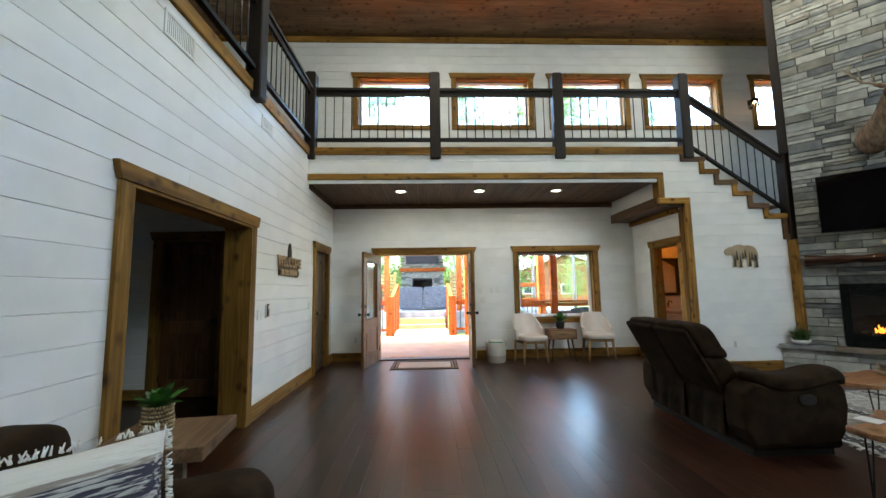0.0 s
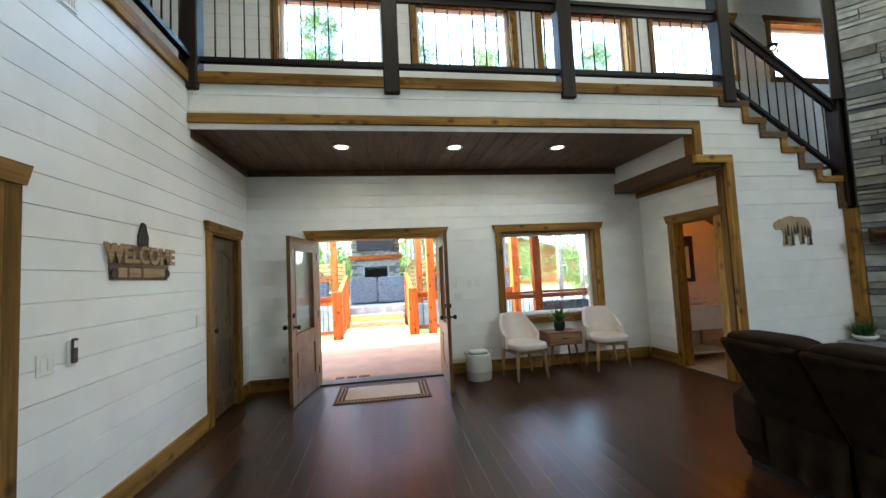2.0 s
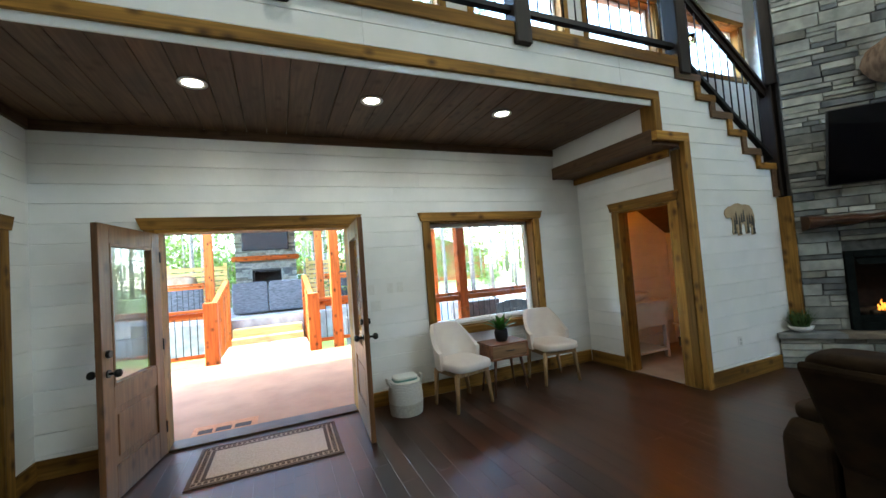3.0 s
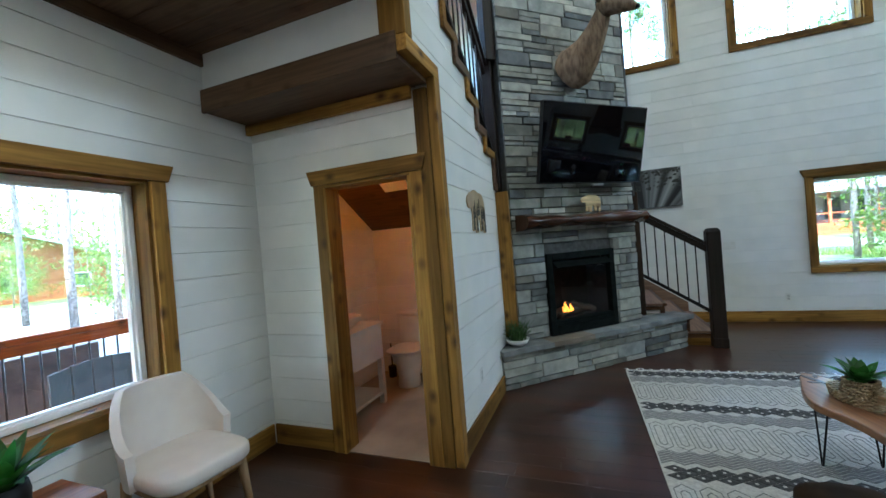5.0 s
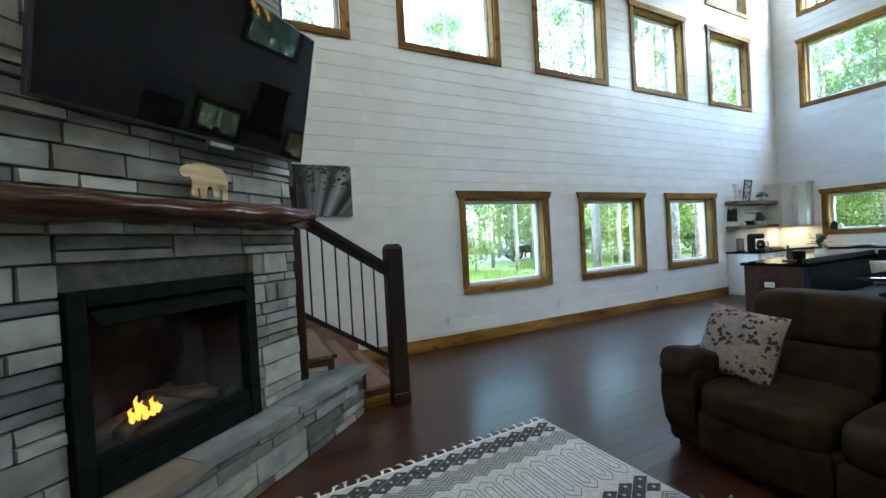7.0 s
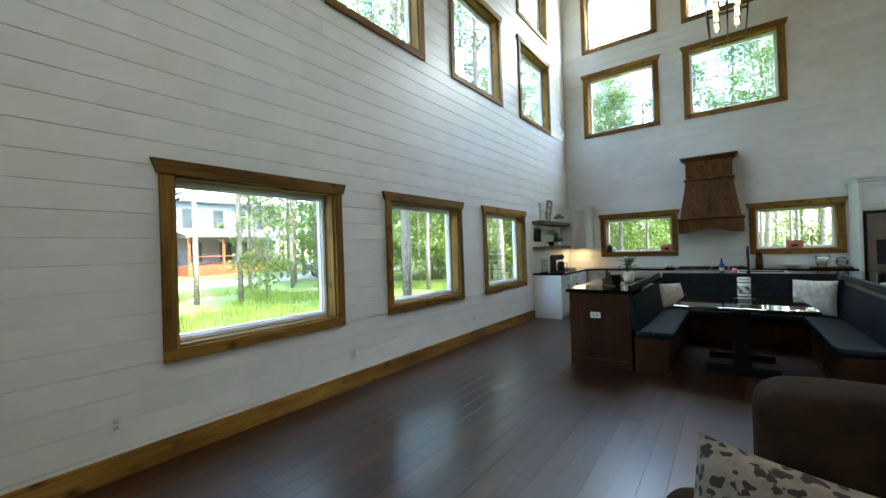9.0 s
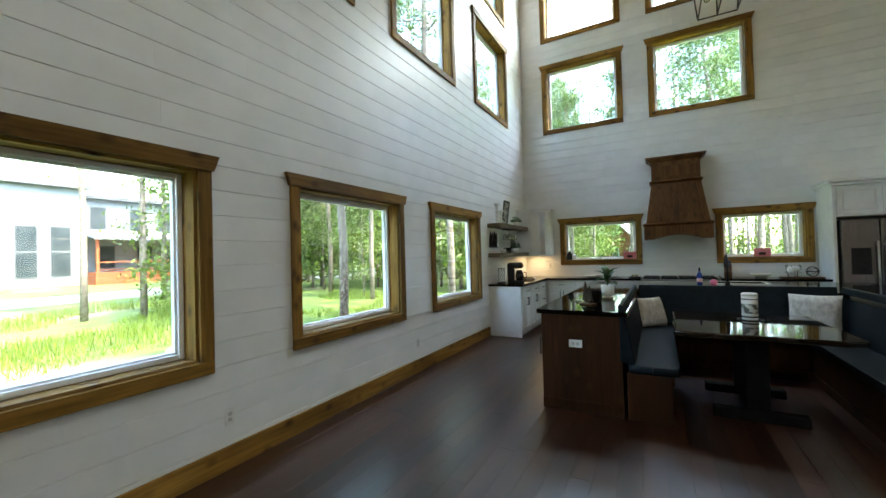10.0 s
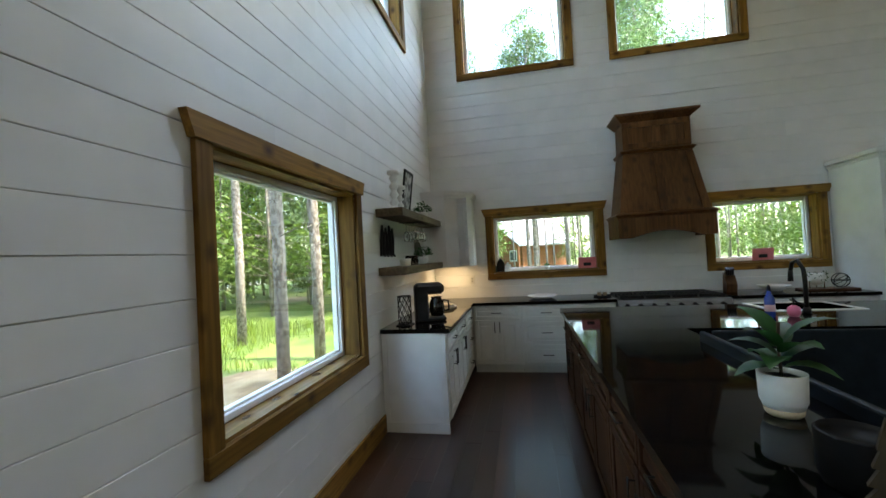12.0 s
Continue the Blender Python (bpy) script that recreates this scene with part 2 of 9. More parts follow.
    def mesh(self, name, mat):
        me = bpy.data.meshes.new(name)
        me.from_pydata(self.v, [], self.f)
        me.polygons.foreach_set("use_smooth", self.s)
        me.materials.append(mat)
        me.update()
        return me


def part(name, shape, mat, parent=None, label=""):
    ob = new(name, shape.mesh(name, mat))
    if parent is not None:
        ob.parent = parent
    return tagged(ob, label)


def thing(name, at, label, category, group="", kind=""):
    """An Empty at a thing's base that parents its parts. at: a pose, or a place."""
    ob = new(name)
    ob.empty_display_size = 0.05
    ob.matrix_world = at if isinstance(at, Matrix) else Matrix.Translation(at)
    return tagged(ob, label, category, group, kind)


def single(name, shape, mat, at, label, category, group="", kind=""):
    ob = part(name, shape, mat)
    ob.matrix_world = at if isinstance(at, Matrix) else Matrix.Translation(at)
    return tagged(ob, label, category, group, kind)


def soften(ob, width=0.01, segments=2):
    b = ob.modifiers.new("Bevel", "BEVEL")
    b.width, b.segments, b.limit_method = width, segments, "ANGLE"
    return ob


# ---- plan ----
LEFT, RIGHT, BACK, FRONT, LOFT = -3.31, 7.375, -8.11, 6.28, 4.65
EAVE, PEAK = 6.62, 8.6
LOFT_Z = 3.6


def roof_z(y):
    return EAVE + (FRONT - y) / (FRONT - BACK) * (PEAK - EAVE)


COURSE, FIRST = 0.177, 0.015
rng = random.Random(5)


def boarded_wall(name, at, length, z0, z1, holes, label, slope=None, thick=0.2, joint=3.6):
    """A wall with real openings, faced with horizontal boards. In its own frame x runs along the wall, y out of the room, z up.
    holes: x0, x1, z0, z1. slope: height at each end where the top is not level."""
    top = (lambda x: z1) if slope is None else (lambda x: slope[0] + (slope[1] - slope[0]) * x / length)
    wall = Shape()
    xs = sorted({0.0, length, *[h[0] for h in holes], *[h[1] for h in holes]})
    for a, b in zip(xs, xs[1:]):
        if b - a < 1e-4:
            continue
        cuts = sorted((h[2], h[3]) for h in holes if h[0] <= a + 1e-4 and h[1] >= b - 1e-4)
        lo = z0
        for c0, c1 in cuts:
            if c0 > lo + 1e-4:
                wall.box(a, b, 0.014, thick, lo, c0)
            lo = c1
        wall.panel([(a, lo), (b, lo), (b, top(b)), (a, top(a))], 0.014, thick)
    ob = tagged(part(name, wall, WHITE), label, "wall", kind="structure")
    ob.matrix_world = at
    z = z0 + FIRST - COURSE
    while z < max(top(0), top(length)) - 0.01:
        za, zb = max(z, z0), min(z + COURSE, z1 if slope is None else 99)
        segs = []
        hs = [h for h in holes if h[2] < zb - 1e-4 and h[3] > za + 1e-4]
        edges = sorted({0.0, length, *[h[0] for h in hs], *[h[1] for h in hs]})
        for a, b in zip(edges, edges[1:]):
            pieces = [(za, zb)]
            for h in hs:
                if h[0] <= a + 1e-4 and h[1] >= b - 1e-4:
                    pieces = [q for p in pieces for q in ((p[0], min(p[1], h[2])), (max(p[0], h[3]), p[1])) if q[1] - q[0] > 0.006]
            for p0, p1 in pieces:
                if p0 == za and p1 == zb:
                    n = max(1, round((b - a) / joint + rng.uniform(-0.4, 0.4)))
                    js = [a] + sorted(a + (b - a) * (k + rng.uniform(-0.3, 0.3)) / n for k in range(1, n)) + [b]
                    segs += [(u, w, p0, p1) for u, w in zip(js, js[1:])]
                else:
                    segs.append((a, b, p0, p1))
        for a, b, p0, p1 in segs:
            t0, t1 = min(top(a), p1 - 0.0017), min(top(b), p1 - 0.0017)
            p0 += 0.0017 if p0 == za else 0
            if t0 <= p0 + 0.01 and t1 <= p0 + 0.01:
                continue
            t0, t1 = max(t0, p0 + 0.004), max(t1, p0 + 0.004)
            d = rng.uniform(-0.0012, 0.0012)
            s, e = Shape(), 0.0008
            s.add([(a + e, 0.014, p0), (b - e, 0.014, p0), (b - e, 0.014, t1), (a + e, 0.014, t0),
                   (a + e, d + 0.002, p0), (b - e, d + 0.002, p0), (b - e, d + 0.002, t1), (a + e, d + 0.002, t0),
                   (a + e, d, p0 + 0.002), (b - e, d, p0 + 0.002), (b - e, d, t1 - 0.002), (a + e, d, t0 - 0.002)],
                  [(8, 9, 10, 11), (4, 5, 9, 8), (10, 6, 7, 11), (0, 1, 5, 4), (6, 2, 3, 7), (5, 1, 2, 6), (0, 4, 7, 3)])
            part("board", s, WHITE, ob)
        z += COURSE
    return ob


def window(name, at, w, h, label, deep=0.178):
    """A picture window with pine casing. Its frame: x along the wall, y out of the room, z up; origin at the middle of the casing's foot.
    w and h are over the casing."""
    win = thing(name, at, label, "window", kind="structure")
    cw, ct = 0.092, 0.03
    head = Shape().panel([(-w / 2 - 0.012, h - 0.105), (w / 2 + 0.012, h - 0.105), (w / 2 + 0.05, h), (-w / 2 - 0.05, h)], -0.042, -0.001)
    part("head_casing", head, trim("x"), win)
    for s in (-1, 1):
        a, b = sorted((s * w / 2, s * (w / 2 - cw)))
        part("side_casing", Shape().box(a, b, -ct, -0.001, cw, h - 0.106, 0.003), trim("z"), win)
    part("foot_casing", Shape().box(-w / 2, w / 2, -ct, -0.001, 0, cw - 0.001, 0.003), trim("x"), win)
    x, z0, z1 = w / 2 - cw, cw, h - 0.105
    part("jamb", Shape().box(-x - 0.002, -x + 0.018, -0.001, deep, z0, z1), trim("z"), win)
    part("jamb", Shape().box(x - 0.018, x + 0.002, -0.001, deep, z0, z1), trim("z"), win)
    part("jamb_head", Shape().box(-x + 0.019, x - 0.019, -0.001, deep, z1 - 0.018, z1 + 0.002), trim("x"), win)
    part("stool", Shape().box(-x + 0.019, x - 0.019, -0.001, deep, z0 - 0.002, z0 + 0.018), wood("varnished_pine_stool", (0.16, 0.09, 0.03), (0.34, 0.2, 0.075), "x", 0.18, 0.1), win, "glossy varnished pine stool")
    fx, f0, f1, fw = x - 0.02, z0 + 0.02, z1 - 0.02, 0.036
    y0, y1 = deep - 0.05, deep + 0.02
    fr = Shape()
    for a, b, c, d in ((-fx, -fx + fw, f0, f1), (fx - fw, fx, f0, f1), (-fx + fw, fx - fw, f0, f0 + fw), (-fx + fw, fx - fw, f1 - fw, f1)):
        fr.box(a, b, y0, y1, c, d, 0.004)
    for a, b, c, d in ((-fx + fw, -fx + fw + 0.014, f0 + fw, f1 - fw), (fx - fw - 0.014, fx - fw, f0 + fw, f1 - fw), (-fx + fw, fx - fw, f0 + fw, f0 + fw + 0.014), (-fx + fw, fx - fw, f1 - fw - 0.014, f1 - fw)):
        fr.box(a, b, y0 + 0.022, y1 - 0.01, c, d)
    part("sash_frame", fr, VINYL, win, "white vinyl sash frame")
    g = fw
    pane = part("pane", Shape().box(-fx + g, fx - g, y0 + 0.034, y0 + 0.038, f0 + g, f1 - g), pane_glass(), win, "clear window glass")
    pane.visible_shadow = False
    return win


def hole(cx, z, w, h):
    """The opening in the wall behind a window of that size."""
    return (cx - w / 2 + 0.085, cx + w / 2 - 0.085, z + 0.085, z + h - 0.1)


AT_RIGHT = pose(RIGHT, FRONT + 0.2, 0, 0, 0, -90)
AT_BACK = pose(RIGHT, BACK, 0, 0, 0, 180)
AT_FRONT = pose(-7.2, FRONT, 0)
AT_LEFT = pose(LEFT, BACK, 0, 0, 0, 90)


def on_right(y, z):
    return pose(RIGHT, y, z, 0, 0, -90)


def on_back(x, z):
    return pose(x, BACK, z, 0, 0, 180)


RIGHT_WINDOWS = [(y, 0.70, 1.64, 1.49) for y in (-0.02, -2.32, -4.61)] + [(y, 4.08, 1.64, 1.68) for y in (3.05, 0.765, -1.535, -3.82, -6.21)] + [(y, 6.2, 1.64, 1.3) for y in (-3.82, -6.21)]
holes = [hole(FRONT + 0.2 - y, z, w, h) for y, z, w, h in RIGHT_WINDOWS]
boarded_wall("wall_right", AT_RIGHT, FRONT - BACK + 0.2, 0, 0, holes, "tall white painted shiplap wall", slope=(roof_z(FRONT + 0.2) + 0.12, roof_z(BACK) + 0.12))
for i, (y, z, w, h) in enumerate(RIGHT_WINDOWS):
    window("window_%d" % (i + 1), on_right(y, z), w, h, "picture window with stained pine casing in shiplap wall")
BACK_WINDOWS = [(5.776, 1.17, 1.62, 1.025), (3.044, 1.17, 1.37, 1.025), (6.06, 4.12, 1.66, 1.58), (3.92, 4.12, 1.68, 1.58), (6.06, 6.22, 1.66, 1.58), (3.92, 6.22, 1.68, 1.58)]
holes = [hole(RIGHT - x, z, w, h) for x, z, w, h in BACK_WINDOWS]
boarded_wall("wall_back", AT_BACK, RIGHT - LEFT + 4, 0, PEAK + 0.15, holes, "tall white painted shiplap kitchen wall")
for i, (x, z, w, h) in enumerate(BACK_WINDOWS):
    window("window_%d" % (i + 21), on_back(x, z), w, h, "picture window with stained pine casing in kitchen wall")
FRONT_WINDOWS = [(1.11, 0.66, 1.72, 1.52)] + [(x, 4.6, 1.72, 1.22) for x in (-2.08, -0.06, 1.98, 3.99, 6.35)]
DOOR_X0, DOOR_X1, DOOR_H = -2.42, -0.62, 2.06
holes = [hole(x + 7.2, z, w, h) for x, z, w, h in FRONT_WINDOWS] + [(DOOR_X0 + 7.2, DOOR_X1 + 7.2, -0.001, DOOR_H)]
boarded_wall("wall_front", AT_FRONT, RIGHT + 7.2, 0, EAVE + 0.15, holes, "white painted shiplap entrance wall")
for i, (x, z, w, h) in enumerate(FRONT_WINDOWS):
    window("window_%d" % (i + 31), pose(x, FRONT, z), w, h, "window with stained pine casing in entrance wall")
boarded_wall("wall_left", AT_LEFT, FRONT - BACK, 0, 3.48, [(1.09 - BACK, 2.76 - BACK, -0.001, 2.04), (5.09 - BACK, 5.86 - BACK, -0.001, 2.05)], "white painted shiplap wall below the loft")

# ---- floor, ceilings, ground ----
FLOOR_DARK = surface("dark_floor", (0.009, 0.0034, 0.002), (0.024, 0.009, 0.0052), 5.0, 0.3, stretch=(1, 0.08, 1), vary=0.3, rough_vary=0.06, bump=0.04)
floor = single("floor", Shape().box(-7.2, RIGHT + 0.2, BACK - 0.2, FRONT + 0.2, -0.2, -0.004), FLOOR_DARK, (0, 0, 0), "dark brown wooden plank floor with soft sheen", "floor", kind="structure")
ceil = Shape()
yy = FRONT + 0.2
while yy > BACK - 0.2:
    y2 = yy - 0.14
    p, q = yy, y2 + 0.005
    ceil.add([(-7.4, p, roof_z(p)), (RIGHT + 0.2, p, roof_z(p)), (RIGHT + 0.2, q, roof_z(q)), (-7.4, q, roof_z(q)),
              (-7.4, p, roof_z(p) + 0.02), (RIGHT + 0.2, p, roof_z(p) + 0.02), (RIGHT + 0.2, q, roof_z(q) + 0.02), (-7.4, q, roof_z(q) + 0.02)],
             [(0, 1, 2, 3), (0, 4, 5, 1), (2, 6, 7, 3)])
    yy = y2
ceil.add([(x, y, roof_z(y) + 0.02 + dz) for dz in (0, 0.15) for x, y in ((-7.6, FRONT + 0.6), (RIGHT + 0.5, FRONT + 0.6), (RIGHT + 0.5, BACK - 0.5), (-7.6, BACK - 0.5))],
         [(0, 1, 2, 3), (7, 6, 5, 4), (0, 4, 5, 1), (1, 5, 6, 2), (2, 6, 7, 3), (3, 7, 4, 0)])
single("ceiling", ceil, wood("ceiling_pine", (0.13, 0.07, 0.03), (0.26, 0.15, 0.07), "x", 0.5, 0.1), (0, 0, 0), "brown stained pine plank ceiling", "ceiling", kind="structure")
single("trim", Shape().box(LEFT - 3.8, RIGHT, FRONT - 0.03, FRONT - 0.004, EAVE - 0.13, EAVE - 0.005), trim("x"), (0, 0, 0), "stained pine trim below the ceiling", "trim", kind="structure")


def down_light(x, y, z, name="recessed_light"):
    d = thing(name, (x, y, z), "white recessed ceiling light, switched on", "ceiling light", "recessed lights")
    part("ring", Shape().lathe([(0.075, -0.002), (0.1, -0.006), (0.102, -0.012), (0.078, -0.014), (0.07, -0.004)], 24), VINYL, d)
    part("lens", Shape().lathe([(0.07, -0.004), (0.07, -0.007)], 24), glow("lamp_glow", (1.0, 0.86, 0.68), 0.7), d, "glowing warm white lens")
    return d


# ---- entrance recess, loft and stair wall ----
single("ceiling_recess", Shape().box(LEFT, 2.33, LOFT + 0.05, FRONT - 0.001, 3.1, 3.3), dark_pine("y"), (0, 0, 0), "dark pine plank ceiling of the entrance recess", "ceiling", kind="structure")
rc = Shape()
x = LEFT + 0.002
while x < 2.3:
    rc.box(x, min(x + 0.186, 2.328), LOFT + 0.02, FRONT - 0.002, 3.05, 3.099, 0.004)
    x += 0.19
single("ceiling_planks", rc, dark_pine("y"), (0, 0, 0), "dark pine planks over the entrance recess", "ceiling", kind="structure")
for x in (-1.9, -0.53, 0.83):
    down_light(x, 5.23, 3.05)
    la = new("recess_lamp", bpy.data.lights.new("recess_lamp", "AREA"))
    la.data.energy, la.data.color, la.data.shape, la.data.size = 0.24, (1.0, 0.92, 0.8), "DISK", 0.13
    la.matrix_world = look((x, 5.23, 3.03), (x, 5.23, 0))
single("trim_recess_back", Shape().box(LEFT, 2.31, FRONT - 0.03, FRONT - 0.003, 2.96, 3.048), dark_pine("x"), (0, 0, 0), "dark pine trim at recess ceiling", "trim", kind="structure")
single("trim_recess_left", Shape().box(LEFT + 0.003, LEFT + 0.03, LOFT + 0.04, FRONT - 0.03, 2.96, 3.048), dark_pine("y"), (0, 0, 0), "dark pine trim at recess ceiling", "trim", kind="structure")
single("loft_floor", Shape().box(LEFT - 0.0, 2.85, LOFT + 0.02, FRONT - 0.001, 3.31, LOFT_Z), FLOOR_DARK, (0, 0, 0), "dark loft floor over the entrance", "floor", kind="structure")
single("loft_floor_left", Shape().box(-7.2, LEFT - 0.02, BACK, FRONT - 0.001, 3.3, LOFT_Z), FLOOR_DARK, (0, 0, 0), "dark loft floor over the side rooms", "floor", kind="structure")
single("wall_loft_end", Shape().box(-7.4, -7.2, BACK, FRONT, 0, PEAK), WHITE, (0, 0, 0), "plain white wall", "wall", kind="structure")

STEPS = [(2.07, 4.50), (2.41, 4.41), (2.58, 4.12), (2.79, 3.87), (2.98, 3.63), (3.16, 3.34), (3.37, 3.11), (3.56, 2.80)]


def stair_right(z):
    for zt, xr in STEPS:
        if z < zt:
            return xr
    return None


def recess_left(z):
    return 2.75 if z < 2.68 else 2.34 if z < 3.1 else LEFT


stair_wall = Shape()
zs = sorted({0.0, 2.68, 3.1, *[q[0] for q in STEPS]})
for a, b in zip(zs, zs[1:]):
    m = (a + b) / 2
    if stair_right(m):
        stair_wall.box(recess_left(m), stair_right(m) - 0.01, LOFT + 0.014, LOFT + 0.13, a, b)
stair_wall = tagged(part("wall_stair", stair_wall, WHITE), "white shiplap wall beneath the stairs and loft", "wall", kind="structure")
z = FIRST
while z < 3.5:
    m = z + COURSE / 2
    xr = stair_right(min(m, 3.5))
    if xr:
        xl, n = recess_left(m), 0
        while xl < xr - 0.02:
            x2 = xr if xr - xl < 3.5 else xl + 2.6
            part("board", Shape().box(xl, x2 - 0.001, LOFT + rng.uniform(-0.001, 0.001), LOFT + 0.0135, z + 0.0017, z + COURSE - 0.0017, 0.002), WHITE, stair_wall)
            xl = x2
    z += COURSE
ENTRY_TRIM = [("x", LEFT, 2.39, 3.085, 3.18), ("z", 2.295, 2.39, 2.762, 3.084), ("x", 2.295, 2.80, 2.665, 2.76), ("z", 2.705, 2.80, 0.0, 2.664)]
for i, (ax, a, b, c, d) in enumerate(ENTRY_TRIM):
    single("trim_entry_%d" % i, Shape().box(a, b, LOFT - 0.032, LOFT + (0.14 if i in (1, 2) else 0.03), c, d, 0.003), trim(ax), (0, 0, 0), "stained pine trim round the entrance recess", "trim", kind="structure")
single("trim_entry_corner", Shape().box(2.69, 2.716, LOFT + 0.031, LOFT + 0.13, 0, 2.6, 0.002), trim("z"), (0, 0, 0), "stained pine corner trim", "trim", kind="structure")
single("trim_loft_front", Shape().box(LEFT, 2.80, LOFT - 0.03, LOFT - 0.002, 3.49, 3.61, 0.003), trim("x"), (0, 0, 0), "stained pine loft edge trim", "trim", kind="structure")
single("trim_loft_left", Shape().box(LEFT - 0.03, LEFT + 0.03, BACK, LOFT - 0.03, 3.482, 3.61, 0.003), trim("y"), (0, 0, 0), "stained pine loft edge trim", "trim", kind="structure")
px = 2.80
for i in range(len(STEPS) - 1, 0, -1):
    zt, xr = STEPS[i - 1][0], STEPS[i - 1][1]
    z_here = STEPS[i][0] - (0.0 if i < len(STEPS) - 1 else 0.07)
    single("trim_stair_%d" % i, Shape().box(STEPS[i][1] - 0.1, xr, LOFT - 0.03, LOFT - 0.002, zt - 0.005, zt + 0.075, 0.003).box(STEPS[i][1] - 0.1, STEPS[i][1] - 0.02, LOFT - 0.029, LOFT - 0.002, zt + 0.075, STEPS[i][0] + 0.075, 0.002), dark_pine("x") if i % 2 else trim("x"), (0, 0, 0), "stepped stained pine stair trim", "trim", kind="structure")
single("trim_stone_edge", Shape().box(4.37, 4.43, LOFT - 0.135, LOFT - 0.002, 0.416, 2.05, 0.004), trim("z"), (0, 0, 0), "stained pine trim beside the chimney", "trim", kind="structure")

# soffit beside the recess
single("soffit", Shape().box(2.312, 2.715, LOFT + 0.031, FRONT - 0.002, 2.63, 2.66), dark_pine("y"), (0, 0, 0), "dark pine soffit below the stairs", "ceiling", kind="structure")
single("soffit_fascia", Shape().box(2.285, 2.31, LOFT + 0.031, FRONT - 0.002, 2.62, 2.785, 0.003), dark_pine("y"), (0, 0, 0), "stained pine soffit board", "trim", kind="structure")
single("wall_soffit", Shape().box(2.312, 2.36, LOFT + 0.135, FRONT - 0.002, 2.661, 3.05), WHITE, (0, 0, 0), "white wall above the soffit", "wall", kind="structure")
single("soffit_edge", Shape().box(2.66, 2.70, LOFT + 0.14, FRONT - 0.002, 2.545, 2.628, 0.003), trim("y"), (0, 0, 0), "stained pine trim under the soffit", "trim", kind="structure")


def cased_opening(name, at, w, h, label, wide=0.095, deep=0.16):
    """Pine casing round a doorway. Frame: x along the wall, y out of the room; origin at the opening's middle on the floor."""
    c = thing(name, at, label, "door frame", kind="structure")
    part("head_casing", Shape().panel([(-w / 2 - wide - 0.01, h + 0.002), (w / 2 + wide + 0.01, h + 0.002), (w / 2 + wide + 0.045, h + 0.112), (-w / 2 - wide - 0.045, h + 0.112)], -0.045, -0.001), trim("x"), c)
    for s in (-1, 1):
        a, b = sorted((s * w / 2, s * (w / 2 + wide)))
        part("side_casing", Shape().box(a, b, -0.032, -0.001, 0, h, 0.003), trim("z"), c)
        a, b = sorted((s * w / 2, s * (w / 2 - 0.022)))
        part("jamb", Shape().box(a, b, -0.03, deep, 0, h - 0.023), trim("z"), c)
    part("jamb_head", Shape().box(-w / 2, w / 2, -0.03, deep, h - 0.022, h), trim("x"), c)
    return c


def panel_door(name, at, w, h, mat_z, label, arched=True, knob=1):
    """A two-panel plank door; x along it, y out of the room."""
    d = thing(name, at, label, "door", kind="structure")
    st = 0.11
    part("stile", Shape().box(-w / 2, -w / 2 + st, 0, 0.045, 0.01, h, 0.002), mat_z, d)
    part("stile", Shape().box(w / 2 - st, w / 2, 0, 0.045, 0.01, h, 0.002), mat_z, d)
    rail = Shape().box(-w / 2 + st, w / 2 - st, 0.001, 0.044, 0.01, 0.23, 0.002).box(-w / 2 + st, w / 2 - st, 0.001, 0.044, 0.82, 0.98, 0.002)
    n, x0, x1 = 10, -w / 2 + st, w / 2 - st
    arc = [(x0 + (x1 - x0) * i / n, h - 0.24 + (0.1 * math.sin(math.pi * i / n) if arched else 0.1)) for i in range(n + 1)]
    rail.panel(arc + [(x1, h), (x0, h)], 0.001, 0.044)
    part("rail", rail, mat_z, d)
    k = 3
    for i in range(k):
        a = x0 + (x1 - x0) * i / k
        part("plank", Shape().box(a + 0.002, a + (x1 - x0) / k - 0.002, 0.016, 0.03, 0.21, 0.84, 0.002).box(a + 0.002, a + (x1 - x0) / k - 0.002, 0.016, 0.03, 0.96, h - 0.1, 0.002), mat_z, d)
    kx = knob * (w / 2 - 0.06)
    kn = Shape().rod((kx, 0, 0.98), (kx, -0.045, 0.98), 0.012).rod((kx, -0.001, 0.98), (kx, -0.008, 0.98), 0.03, n=16)
    kn.cushion(kx - 0.028, kx + 0.028, -0.085, -0.04, 0.952, 1.008, 0.9, 4)
    part("knob", kn, BLACK_METAL, d, "black round knob")
    for hz in (0.25, 1.05, 1.82):
        hx = -knob * (w / 2 + 0.006)
        part("hinge", Shape().box(hx - 0.012, hx + 0.012, -0.008, 0.01, hz - 0.045, hz + 0.045, 0.002), BLACK_METAL, d)
    return d


cased_opening("door_frame_1", pose(LEFT, 1.925, 0, 0, 0, 90), 1.67, 2.04, "wide stained pine cased opening into a side hall", deep=0.25)
cased_opening("door_frame_2", pose(LEFT, 5.475, 0, 0, 0, 90), 0.77, 2.05, "stained pine door casing in shiplap wall")
GREY_DOOR = wood("weathered_brown_door", (0.09, 0.06, 0.036), (0.17, 0.12, 0.075), "z", 0.45, 0.1)
panel_door("door_2", pose(LEFT - 0.03, 5.475, 0, 0, 0, 90), 0.72, 2.02, GREY_DOOR, "closed arched two-panel knotty brown door", knob=-1)
c = cased_opening("door_frame_3", pose(2.718, 5.215, 0, 0, 0, -90), 0.73, 2.05, "stained pine bathroom door casing", 0.09, 0.13)
